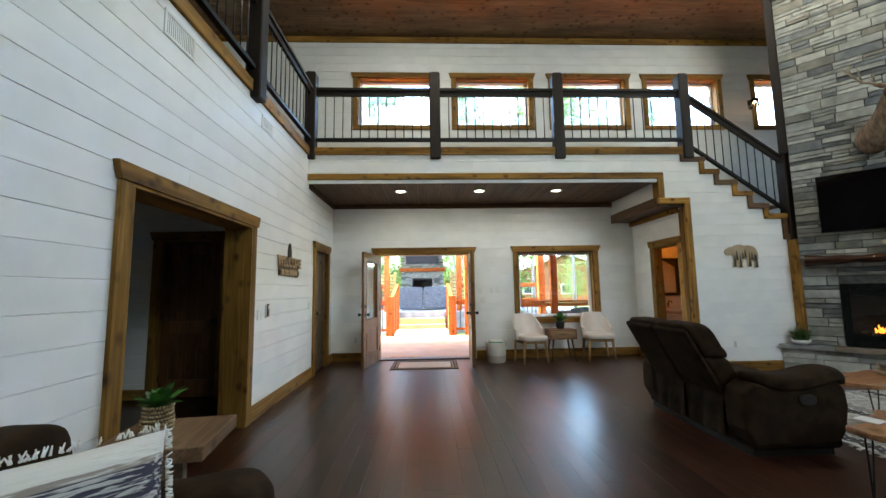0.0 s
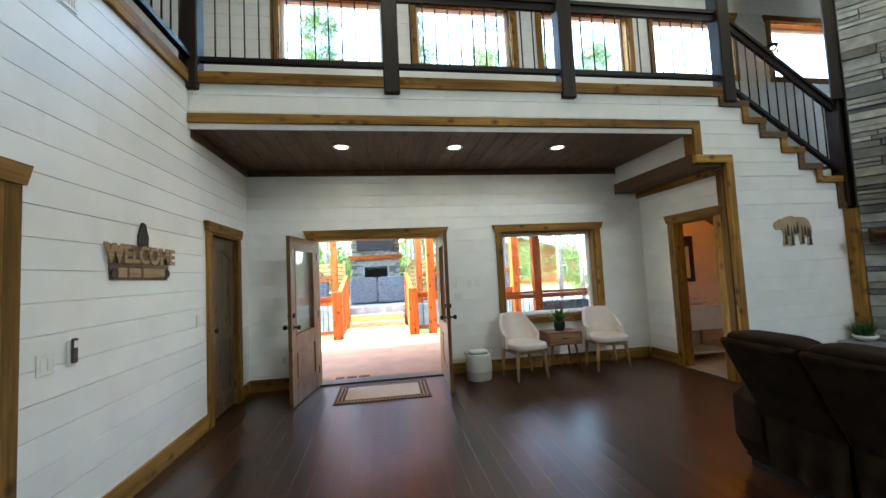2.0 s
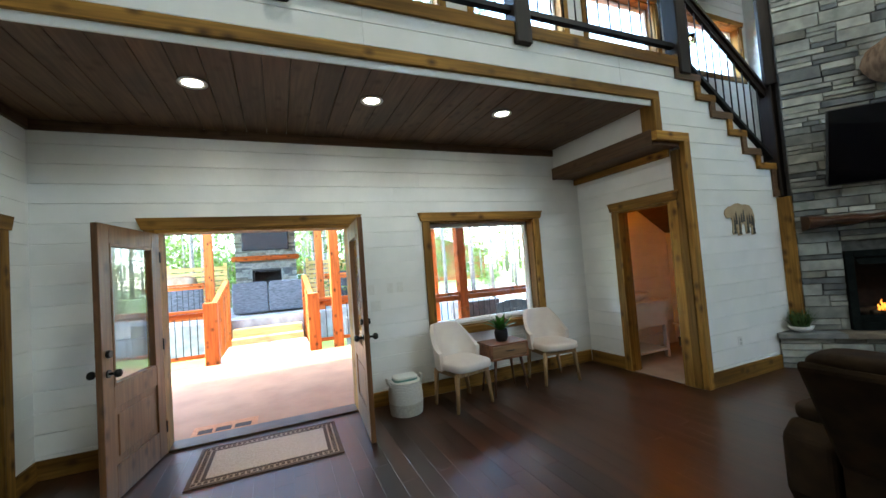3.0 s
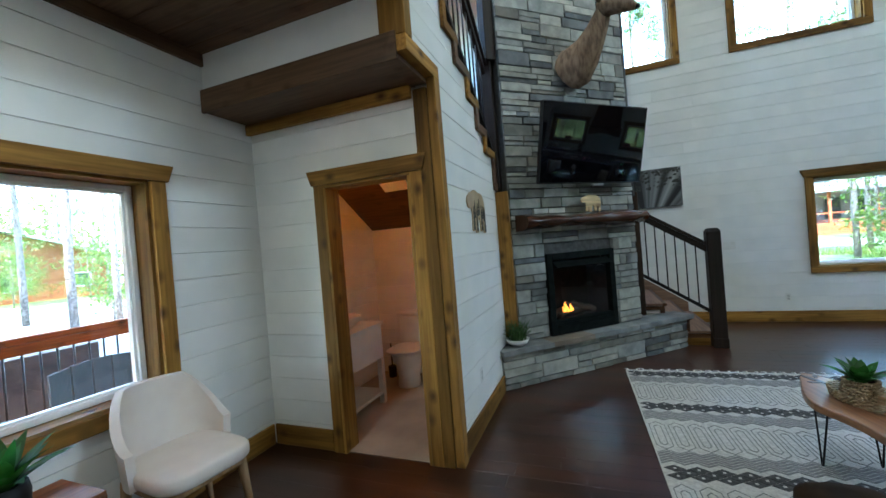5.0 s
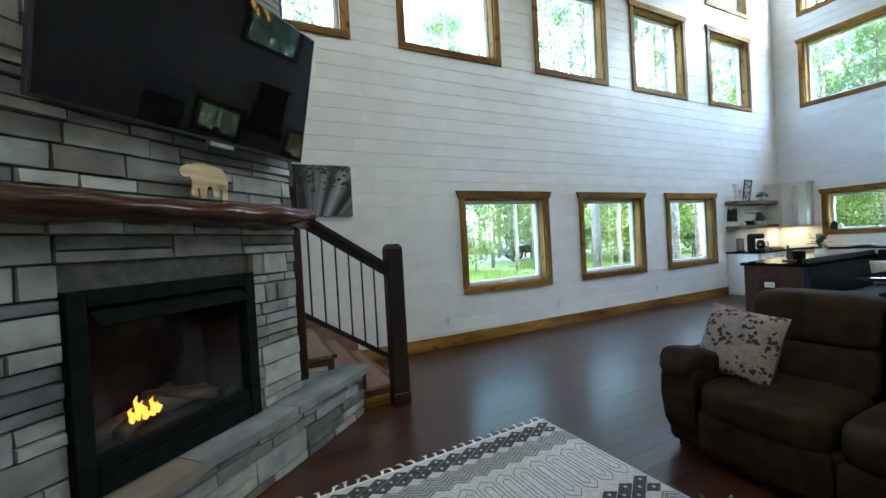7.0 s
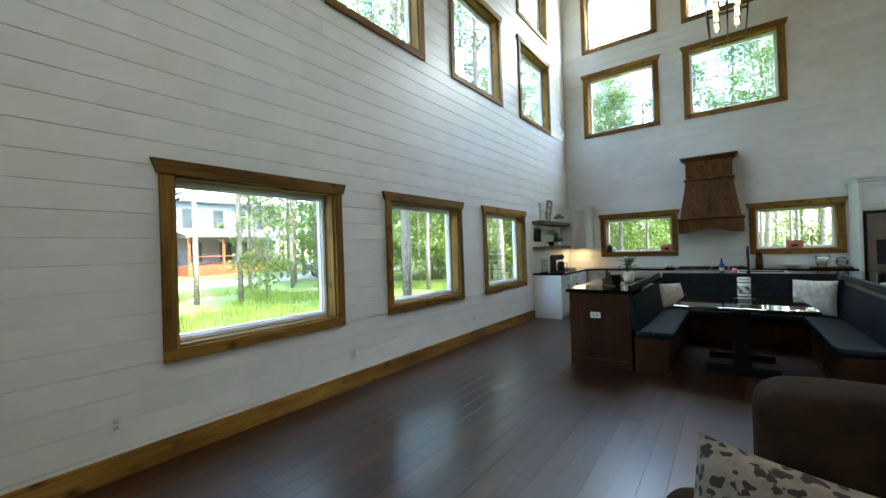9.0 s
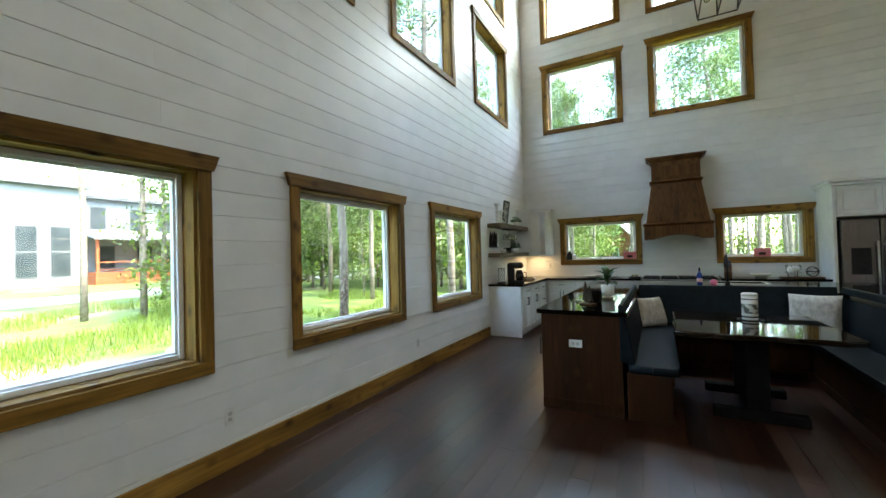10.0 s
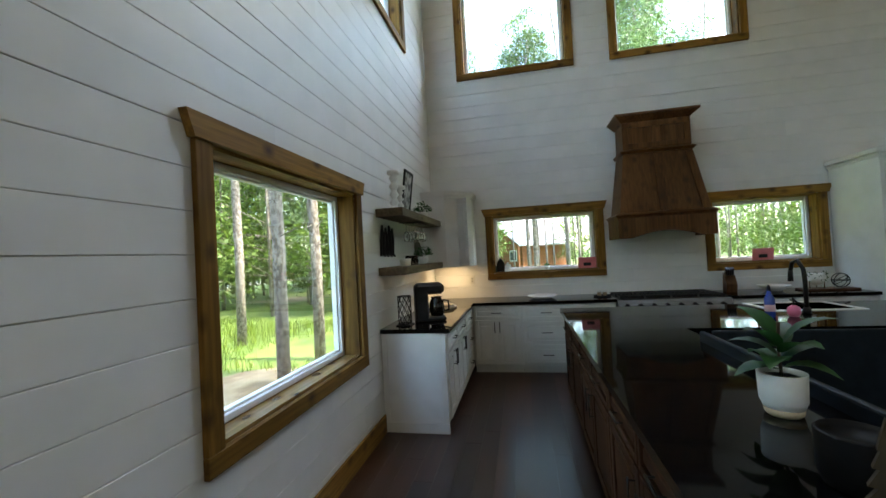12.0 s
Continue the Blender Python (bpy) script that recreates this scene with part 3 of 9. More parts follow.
boarded_wall("wall_bath", pose(2.72, FRONT, 0, 0, 0, -90), FRONT - LOFT - 0.13, 0, 2.63, [(FRONT - 5.58, FRONT - 4.85, -0.001, 2.05)], "white shiplap wall beside the bathroom door", thick=0.12)

# side hall
boarded_wall("wall_hall", pose(-7.2, 3.9, 0), 3.7, 0, 2.6, [(2.22, 3.02, -0.001, 2.05)], "white shiplap wall of the side hall", thick=0.12)
cased_opening("door_frame_4", pose(-4.58, 3.9, 0), 0.8, 2.05, "dark stained door casing in the side hall", deep=0.12)
panel_door("door_4", pose(-4.58, 3.93, 0), 0.75, 2.02, walnut("z"), "closed dark brown knotty plank door in the hall")
cased_opening("door_frame_5", pose(-6.0, 3.9, 0), 0.8, 2.05, "dark stained door casing in the side hall", deep=0.02)
single("ceiling_hall", Shape().box(-7.2, LEFT - 0.2, 0.4, 4.0, 2.6, 2.7), WHITE, (0, 0, 0), "white hall ceiling", "ceiling", kind="structure")
single("wall_hall_back", Shape().box(-7.2, LEFT - 0.2, 0.3, 0.4, 0, 2.7), WHITE, (0, 0, 0), "plain white hall wall", "wall", kind="structure")
single("baseboard_hall", Shape().box(-5.55, -5.09, 3.87, 3.898, 0, 0.13, 0.003), trim("x"), (0, 0, 0), "stained pine baseboard", "baseboard", kind="structure")


def baseboard(name, x0, x1, y0, y1, axis):
    single(name, Shape().box(x0, x1, y0, y1, 0, 0.162, 0.004), trim(axis), (0, 0, 0), "stained knotty pine baseboard", "baseboard", kind="structure")


baseboard("baseboard_right", RIGHT - 0.022, RIGHT - 0.002, -5.77, 2.35, "y")
baseboard("baseboard_left_1", LEFT + 0.002, LEFT + 0.022, 2.86, 4.99, "y")
baseboard("baseboard_left_2", LEFT + 0.002, LEFT + 0.022, BACK, 0.99, "y")
baseboard("baseboard_left_3", LEFT + 0.002, LEFT + 0.022, 5.96, FRONT - 0.024, "y")
baseboard("baseboard_front_1", LEFT + 0.002, -2.52, FRONT - 0.022, FRONT - 0.002, "x")
baseboard("baseboard_front_2", -0.52, 2.696, FRONT - 0.022, FRONT - 0.002, "x")
baseboard("baseboard_bath", 2.697, 2.718, 5.68, FRONT - 0.024, "y")
baseboard("baseboard_stair", 2.801, 4.10, LOFT - 0.022, LOFT - 0.002, "x")

# ---- railings ----


def rail_post(x, y, z0, z1, label="dark brown square timber railing post"):
    p = Shape().box(-0.085, 0.085, -0.085, 0.085, 0.0, z1 - z0, 0.012)
    p.box(-0.07, 0.07, -0.07, 0.07, z1 - z0, z1 - z0 + 0.02, 0.008)
    return single("railing_post", p, espresso("z"), (x, y, z0), label, "post", "loft railing posts")


def railing(a, b, top, low, label, gap=0.145):
    """A rail between two posts: timber rails and thin black balusters. top and low: heights above a and b."""
    a, b = Vector(a), Vector(b)
    r = thing("railing", tuple(a), label, "railing", "loft railings")
    d = b - a
    flat = Vector((d.x, d.y, 0))
    u = flat.normalized()
    w = Vector((-u.y, u.x, 0))

    def bar(h, half, tall):
        s = Shape()
        v = []
        for base in (Vector((0, 0, 0)), d):
            for i, j in ((-1, -1), (1, -1), (1, 1), (-1, 1)):
                v.append(base + w * (i * half) + Vector((0, 0, h + j * tall)))
        return s.add(v, [(3, 2, 1, 0), (4, 5, 6, 7), (0, 1, 5, 4), (1, 2, 6, 5), (2, 3, 7, 6), (3, 0, 4, 7)])
    ax = "x" if abs(d.x) > abs(d.y) else "y"
    part("top_rail", bar(top, 0.045, 0.022), espresso(ax), r)
    part("under_rail", bar(top - 0.065, 0.02, 0.04), espresso(ax), r)
    part("bottom_rail", bar(low, 0.03, 0.024), BLACK_METAL, r)
    n = max(2, round(flat.length / gap))
    for i in range(1, n):
        p = d * (i / n)
        part("baluster", Shape().rod(p + Vector((0, 0, low + 0.02)), p + Vector((0, 0, top - 0.1)), 0.0085, n=6), BLACK_METAL, r)
    return r


PY = LOFT + 0.03
for x in (LEFT + 0.02, -1.30, 0.72, 2.84):
    rail_post(x, PY, 3.42, 4.86)
for a, b in ((LEFT + 0.02, -1.30), (-1.30, 0.72), (0.72, 2.84)):
    railing((a + 0.085, PY, LOFT_Z), (b - 0.085, PY, LOFT_Z), 0.99, 0.15, "dark timber loft railing with thin black balusters")
LY = [PY, 2.72, 0.7, -1.3, -3.3]
for y in LY[1:]:
    rail_post(LEFT + 0.02, y, 3.42, 4.86)
for a, b in zip(LY, LY[1:]):
    railing((LEFT + 0.02, b + 0.085, LOFT_Z), (LEFT + 0.02, a - 0.085, LOFT_Z), 0.99, 0.15, "dark timber loft railing with thin black balusters")
rail_post(4.50, PY, 2.06, 3.5, "dark brown timber stair post")
railing((2.925, PY, 3.43), (4.415, PY, 2.37), 1.08, 0.2, "dark timber stair railing with black balusters", 0.13)

# ---- stairs ----
RISE, RUN = 0.18, 0.27
TAN_STEP = wood("tan_step", (0.2, 0.115, 0.075), (0.29, 0.175, 0.12), "x", 0.5, 0.06, False)
stairs = thing("staircase", (0, 0, 0), "wooden staircase with white risers beside stone chimney", "stairs", kind="structure")
for i in range(12):
    y0, z1 = 2.36 + RUN * i, RISE * (i + 1)
    part("riser", Shape().box(6.0, RIGHT - 0.03, y0, y0 + 0.02, z1 - RISE, z1 - 0.032), TAN_STEP if i else trim("x"), stairs)
    part("tread", Shape().box(5.97, RIGHT - 0.03, y0 - 0.03, y0 + RUN + 0.02, z1 - 0.03, z1, 0.006), TAN_STEP, stairs, "tan wooden tread")
    part("nosing", Shape().box(5.968, RIGHT - 0.03, y0 - 0.034, y0 + 0.012, z1 - 0.034, z1 + 0.003, 0.005), walnut("x"), stairs, "dark brown tread nosing")
for i in range(8):
    x0, z1 = 4.70 - 0.263 * i, 2.16 + 0.18 * (i + 1)
    part("riser", Shape().box(x0 - 0.02, x0, LOFT + 0.14, FRONT - 0.03, z1 - 0.18, z1 - 0.032), WHITE_PAINT, stairs)
    part("tread", Shape().box(x0 - 0.283, x0 + 0.03, LOFT + 0.135, FRONT - 0.03, z1 - 0.03, z1, 0.006), walnut("y"), stairs, "brown wooden tread")
part("landing", Shape().box(4.70, RIGHT - 0.03, 5.3, FRONT - 0.03, 2.0, 2.16), walnut("x"), stairs)
side = [(2.36, 0.0)]
for i in range(12):
    side += [(2.36 + RUN * i, RISE * (i + 1) - 0.034), (2.36 + RUN * (i + 1), RISE * (i + 1) - 0.034)]
side += [(2.36 + RUN * 12, 0.0)]
part("side_panel", Shape().profile(side, 6.0, 6.03), WHITE_PAINT, stairs, "white painted stair side")
for i in range(5):
    y0, z1 = 2.36 + RUN * i, RISE * (i + 1)
    part("skirt", Shape().box(5.972, 5.999, y0 - 0.008, y0 + 0.045, z1 - RISE, z1 - 0.035, 0.003).box(5.972, 5.999, y0 + 0.046, y0 + RUN + 0.03, z1 - 0.085, z1 - 0.035, 0.003), walnut("y"), stairs, "stepped dark brown skirt trim")
part("plinth_board", Shape().box(5.965, 5.999, 2.41, 2.36 + 1.4 * RUN, 0.0, 0.094, 0.003), trim("y"), stairs, "golden pine plinth board")
wall_skirt = [(2.36 + RUN * i, RISE * i + dz) for i, dz in ((0, 0.0), (0, 0.32), (12, 0.32), (12, 0.0))]
part("wall_skirt", Shape().profile(wall_skirt, RIGHT - 0.028, RIGHT - 0.004), wood("tan_skirt", (0.22, 0.13, 0.08), (0.32, 0.2, 0.13), "y", 0.5, 0.05, False), stairs)
newel = Shape().box(-0.075, 0.075, -0.075, 0.075, 0, 1.44, 0.01).box(-0.08, 0.08, -0.08, 0.08, 0.0, 0.12, 0.006)
newel.add([(-0.075, -0.075, 1.44), (0.075, -0.075, 1.44), (0.075, 0.075, 1.44), (-0.075, 0.075, 1.44), (-0.045, -0.045, 1.475), (0.045, -0.045, 1.475), (0.045, 0.045, 1.475), (-0.045, 0.045, 1.475)], [(0, 1, 5, 4), (1, 2, 6, 5), (2, 3, 7, 6), (3, 0, 4, 7), (4, 5, 6, 7)])
single("newel_post", newel, espresso("z"), (5.925, 2.325, 0), "dark brown square newel post at stair foot", "post")
single("newel_post", Shape().box(-0.075, 0.075, -0.07, 0.07, 0, 1.6, 0.01), wood("dark_brown_post", (0.022, 0.012, 0.006), (0.05, 0.027, 0.013), "z", 0.55), (5.88, 3.195, 0.42), "dark brown timber post beside chimney", "post")
railing((5.915, 2.405, 0.18), (5.90, 3.17, 0.69), 1.11, 0.27, "dark stair handrail with black balusters", 0.115)

# ---- chimney ----
CH = pose(4.715, 4.22, 0, 0, 0, math.degrees(math.atan2(-0.733, 0.68)))
CHX0, CHX1, CHTOP = -0.415, 1.37, 8.0
STONES = [surface("ledge_stone_%d" % i, a, b, 7.0, 0.8, bump=0.6, vary=0.22) for i, (a, b) in enumerate((
    ((0.19, 0.2, 0.187), (0.32, 0.325, 0.3)), ((0.08, 0.088, 0.093), (0.155, 0.164, 0.168)), ((0.255, 0.26, 0.235), (0.40, 0.40, 0.36)), ((0.13, 0.126, 0.11), (0.22, 0.212, 0.18))))]
MORTAR = surface("dark_mortar", (0.06, 0.06, 0.057), (0.1, 0.1, 0.095), 20.0, 0.95, bump=0.3)
chimney = thing("chimney", CH, "tall grey stacked ledge stone chimney", "chimney", kind="structure")
FBX0, FBX1, FBZ0, FBZ1 = -0.01, 0.965, 0.44, 1.335
core = Shape().box(CHX0, FBX0, 0.0, 0.35, 0, CHTOP).box(FBX1, CHX1, 0.0, 0.35, 0, CHTOP).box(FBX0, FBX1, 0.0, 0.35, FBZ1, CHTOP).box(FBX0, FBX1, 0.0, 0.35, 0, FBZ0).box(CHX0 + 0.3, CHX1, 0.55, 0.8, 0, CHTOP)
part("core", core, MORTAR, chimney)
single("chimney_side", Shape().prism([(5.62, 3.24), (5.74, 3.2), (5.80, 3.35), (5.80, 4.60), (5.62, 4.60)], 0.42, 7.9), MORTAR, (0, 0, 0), "dark mortared chimney flank beside the stairs", "wall", kind="structure")


def stone(w, h, r):
    """A split stone: a block with an uneven face and worn edges."""
    s = Shape()
    nx = 3 if w > 0.2 else 2
    e, f = 0.003, []
    v = [(0, 0.01, 0), (w, 0.01, 0), (w, 0.01, h), (0, 0.01, h)]
    o = r.uniform(0.0, 0.016)
    grid = []
    for j in range(2):
        for i in range(nx):
            x = e + (w - 2 * e) * i / (nx - 1) + (r.uniform(-0.2, 0.2) * w / nx if 0 < i < nx - 1 else r.uniform(0, 0.004) * (1 if i == 0 else -1))
            zz = (e + r.uniform(0, 0.004)) if j == 0 else h - e - r.uniform(0, 0.004)
            grid.append((x, -0.018 - o - r.uniform(-0.005, 0.007), zz))
    v += grid
    k = 4
    for i in range(nx - 1):
        f.append((k + i, k + i + 1, k + nx + i + 1, k + nx + i))
    f.append((0, 1) + tuple(k + i for i in reversed(range(nx))))
    f.append((2, 3) + tuple(k + nx + i for i in range(nx)))
    f.append((1, 2, k + 2 * nx - 1, k + nx - 1))
    f.append((3, 0, k, k + nx))
    return s.add(v, f)


def stone_courses(parent, x0, x1, z0, z1, holes, r, limit=10 ** 9, hi=(0.045, 0.16)):
    """Random ledge stone between x0 and x1; past the limit the stones are joined in one part."""
    z, made, rest, tone = z0, 0, [Shape() for _ in STONES], 0
    while z < z1 - 0.02:
        h = min(r.choice((r.uniform(0.055, 0.085), r.uniform(0.1, 0.16), r.uniform(0.1, 0.16))), z1 - z)
        x = x0
        while x < x1 - 0.01:
            w = min(r.uniform(0.14, 0.52), x1 - x)
            if x1 - (x + w) < 0.08:
                w = x1 - x
            a, b = x, x + w
            for c, d, e, f in holes:
                if z < f - 0.01 and z + h > e + 0.01 and a < d and b > c:
                    if a < c:
                        b = min(b, c)
                    elif b > d:
                        a = d
                    else:
                        a = b
            if b - a > 0.015:
                rows = [(z, h)] if h < 0.1 or r.random() < 0.6 else [(z, h * 0.45), (z + h * 0.45, h * 0.55)]
                for zz, hh in rows:
                    tone = r.choices((0, 1, 2, 3), (0.4, 0.16, 0.3, 0.14))[0]
                    s = stone(b - a - 0.003, hh - 0.004, r).turned(Matrix.Translation((a + 0.0015, 0, zz + 0.002)))
                    if made < limit:
                        part("stone", s, STONES[tone], parent)
                        made += 1
                    else:
                        rest[tone].add(s.v, s.f)
            x += w
        z += h
    for q, s in zip(STONES, rest):
        if s.f:
            tagged(part("upper_stone_face", s, q, parent), kind="stuff")


stone_courses(chimney, CHX0, CHX1, 0.42, CHTOP, [(FBX0 - 0.005, FBX1 + 0.005, FBZ0 - 0.02, FBZ1 + 0.005)], random.Random(11), 290)
single("trim_chimney_edge", Shape().box(-0.06, 0.06, -0.05, 0.05, 0, 4.6, 0.006), espresso("z"), pose(4.44, 4.61, 3.48, 0, 0, -47), "dark timber edge board beside chimney", "trim", kind="structure")
single("trim_chimney_corner", Shape().box(-0.03, 0.03, -0.04, 0.04, 0, 6.0, 0.005), espresso("z"), pose(5.70, 3.215, 1.95, 0, 0, -47), "dark timber chimney corner board", "trim", kind="structure")

hearth = thing("hearth", CH, "raised grey stone hearth with bluestone slabs", "hearth", kind="structure")
HF = -0.21
part("core", Shape().box(-0.70, 1.93, HF + 0.06, -0.03, 0, 0.355), MORTAR, hearth)
front = thing("hearth_front", CH @ Matrix.Translation((0, HF + 0.045, 0)), "grey ledge stone hearth front", "hearth", kind="structure")
stone_courses(front, -0.73, 1.94, 0.0, 0.36, [], random.Random(4), 300)
r = random.Random(8)
x = -0.76
for w in (0.62, 0.55, 0.68, 0.92):
    slab = Shape().prism([(x + 0.004, HF - 0.03 + r.uniform(-0.02, 0.012)), (x + w * 0.5, HF - 0.035 + r.uniform(-0.015, 0.015)), (x + w - 0.004, HF - 0.03 + r.uniform(-0.02, 0.012)), (x + w - 0.004, 0.02 if x + w < 1.5 else 0.05), (x + 0.004, 0.02)], 0.362, 0.415)
    part("slab", slab, surface("bluestone_%d" % int(w * 100), (0.15, 0.16, 0.165) if w != 0.55 else (0.14, 0.115, 0.09), (0.25, 0.26, 0.265) if w != 0.55 else (0.22, 0.18, 0.14), 5.0, 0.7, bump=0.35), hearth)
    x += w
part("end_slab", Shape().box(1.38, 1.97, -0.0, 0.30, 0.362, 0.41, 0.004), STONES[0], hearth)

# firebox
fb = thing("fireplace", CH, "black gas fireplace insert with burning logs", "fireplace")
FR = surface("fireplace_black", (0.005, 0.0075, 0.0075), (0.010, 0.013, 0.013), 15.0, 0.8, 0.0, 0.05, spec=0.06)
fw, fz0, fz1 = FBX1 - FBX0, FBZ0 - 0.02, FBZ1
part("frame", Shape().box(FBX0, FBX0 + 0.075, -0.055, 0.02, fz0, fz1, 0.004).box(FBX1 - 0.075, FBX1, -0.055, 0.02, fz0, fz1, 0.004).box(FBX0 + 0.075, FBX1 - 0.075, -0.055, 0.02, fz1 - 0.075, fz1, 0.004).box(FBX0 + 0.075, FBX1 - 0.075, -0.055, 0.02, fz0, fz0 + 0.1, 0.004), FR, fb)
part("hood", Shape().profile([(-0.06, fz1 - 0.13), (-0.10, fz1 - 0.16), (-0.095, fz1 - 0.165), (0.0, fz1 - 0.1), (0.0, fz1 - 0.08)], FBX0 + 0.1, FBX1 - 0.08), FR, fb)
part("lower_grille", Shape().box(FBX0 + 0.076, FBX1 - 0.076, -0.045, 0.0, fz0 + 0.1, fz0 + 0.17, 0.004).box(FBX0 + 0.09, FBX1 - 0.09, -0.052, -0.044, fz0 + 0.11, fz0 + 0.125).box(FBX0 + 0.09, FBX1 - 0.09, -0.052, -0.044, fz0 + 0.14, fz0 + 0.155), FR, fb)
part("firebox", Shape().box(FBX0 + 0.07, FBX1 - 0.07, 0.36, 0.38, fz0, fz1).box(FBX0 + 0.05, FBX0 + 0.07, 0.0, 0.38, fz0, fz1).box(FBX1 - 0.07, FBX1 - 0.05, 0.0, 0.38, fz0, fz1).box(FBX0 + 0.05, FBX1 - 0.05, 0.0, 0.38, fz0 + 0.1, fz0 + 0.12).box(FBX0 + 0.05, FBX1 - 0.05, 0.0, 0.38, fz1 - 0.1, fz1 - 0.08), surface("firebox_brick", (0.008, 0.0065, 0.006), (0.02, 0.016, 0.013), 12.0, 0.9), fb)
BARK = surface("charred_log", (0.02, 0.014, 0.01), (0.12, 0.085, 0.06), 14.0, 0.9, bump=0.8, stretch=(0.4, 1, 1))
for (a, b, rr) in (((0.15, 0.2, 0.60), (0.8, 0.24, 0.61), 0.05), ((0.25, 0.12, 0.59), (0.62, 0.3, 0.68), 0.04), ((0.45, 0.28, 0.68), (0.78, 0.12, 0.6), 0.038)):
    part("log", Shape().tube([a, [(p + q) / 2 + 0.01 for p, q in zip(a, b)], b], [rr, rr * 1.1, rr * 0.9], 9), BARK, fb)
FLAME = glow("flame", (1.0, 0.27, 0.03), 0.085)
for fx, fy, fh in ((0.30, 0.12, 0.08), (0.335, 0.13, 0.13), (0.37, 0.15, 0.09), (0.405, 0.12, 0.10), (0.44, 0.14, 0.06), (0.36, 0.11, 0.06)):
    part("flame", Shape().tube([(fx, fy, 0.62), (fx + 0.012, fy, 0.62 + fh * 0.45), (fx - 0.006, fy, 0.62 + fh * 0.8), (fx + 0.008, fy, 0.62 + fh)], [0.012, 0.017, 0.008, 0.0008], 8), FLAME, fb, "orange gas flame")
pn = part("glass_front", Shape().box(FBX0 + 0.08, FBX1 - 0.08, -0.012, -0.008, fz0 + 0.17, fz1 - 0.08), pane_glass(), fb)
pn.visible_shadow = False

# mantel: a half log with a live edge
mantel = Shape()


def mantel_pt(u, v):
    x = -0.36 + 1.72 * u
    wob = 0.018 * math.sin(9 * u) + 0.012 * math.sin(23 * u + 1)
    ang = math.pi * (0.0 + v)
    y = 0.0 - (0.235 + wob) * math.sin(ang) ** 0.6
    z = 1.695 + (0.072 + 0.012 * math.sin(7 * u + 2)) * math.cos(ang) + 0.006 * math.sin(31 * u + 5 * v)
    return (x, y, z)


mantel.grid(mantel_pt, 40, 12)
MANTEL = wood("red_brown_varnished_log", (0.028, 0.012, 0.007), (0.11, 0.042, 0.02), "x", 0.22, 0.05)
shelf_log = thing("mantel_shelf", CH @ Matrix.Translation((0, -0.025, 0)), "glossy dark red-brown half-log mantel shelf", "mantel")
part("log", mantel, MANTEL, shelf_log)
for u in (0.0, 1.0):
    ring = [mantel_pt(u, k / 12) for k in range(13)]
    part("sawn_end", Shape().add(ring, [tuple(range(13)) if u else tuple(reversed(range(13)))]), wood("sawn_log_end", (0.03, 0.014, 0.007), (0.075, 0.034, 0.016), "z", 0.35, 0.05), shelf_log, "dark sawn log end")

# television
tvm = CH @ pose(0.585, -0.375, 2.92, 0, 0, 0) @ pose(0, 0, 0, 12.5, 0, 0)
tv = thing("television", tvm, "large flat television tilted forward, switched off", "television")
TVB = surface("tv_black_plastic", (0.006, 0.006, 0.007), (0.01, 0.01, 0.011), 30.0, 0.35, bump=0.02)
part("housing", Shape().box(-0.725, 0.725, 0.004, 0.05, -0.85, 0.0, 0.006), TVB, tv)
part("screen", Shape().box(-0.715, 0.715, 0.0, 0.0035, -0.835, -0.01), surface("tv_screen", (0.002, 0.002, 0.003), (0.003, 0.003, 0.004), 4.0, 0.03, bump=0.0, spec=0.3), tv, "glossy black screen")
part("bezel", Shape().box(-0.725, 0.725, -0.002, 0.003, -0.85, -0.836, 0.001).box(-0.725, -0.716, -0.002, 0.003, -0.836, 0).box(0.716, 0.725, -0.002, 0.003, -0.836, 0).box(-0.716, 0.716, -0.002, 0.003, -0.009, 0), TVB, tv)
part("bracket", Shape().box(-0.2, 0.2, 0.05, 0.27, -0.6, -0.35, 0.01), BLACK_METAL, tv)
part("sensor_box", Shape().box(0.02, 0.17, 0.0, 0.04, -0.875, -0.851, 0.003), surface("grey_plastic", (0.35, 0.36, 0.37), (0.42, 0.43, 0.44), 12.0, 0.5), tv)

# ---- entrance doors ----
cased = thing("door_frame_6", pose((DOOR_X0 + DOOR_X1) / 2, FRONT, 0), "stained pine casing of open double entrance door", "door frame", kind="structure")
dw = DOOR_X1 - DOOR_X0
part("head_casing", Shape().panel([(-dw / 2 - 0.1, DOOR_H + 0.002), (dw / 2 + 0.1, DOOR_H + 0.002), (dw / 2 + 0.14, DOOR_H + 0.112), (-dw / 2 - 0.14, DOOR_H + 0.112)], -0.045, -0.001), trim("x"), cased)
for sgn in (-1, 1):
    a, b = sorted((sgn * dw / 2, sgn * (dw / 2 + 0.09)))
    part("side_casing", Shape().box(a, b, -0.032, -0.001, 0, DOOR_H, 0.003), trim("z"), cased)
    a, b = sorted((sgn * dw / 2, sgn * (dw / 2 - 0.03)))
    part("jamb", Shape().box(a, b, -0.03, 0.21, 0, DOOR_H - 0.031), trim("z"), cased)
part("jamb_head", Shape().box(-dw / 2, dw / 2, -0.03, 0.21, DOOR_H - 0.03, DOOR_H), trim("x"), cased)
part("threshold", Shape().box(-dw / 2 + 0.031, dw / 2 - 0.031, -0.02, 0.22, -0.003, 0.022, 0.006), surface("bronze_sill", (0.05, 0.035, 0.025), (0.09, 0.06, 0.04), 9.0, 0.4, 0.5), cased)

LEAF = wood("entrance_door_alder", (0.10, 0.045, 0.017), (0.19, 0.092, 0.036), "z", 0.45, 0.1)


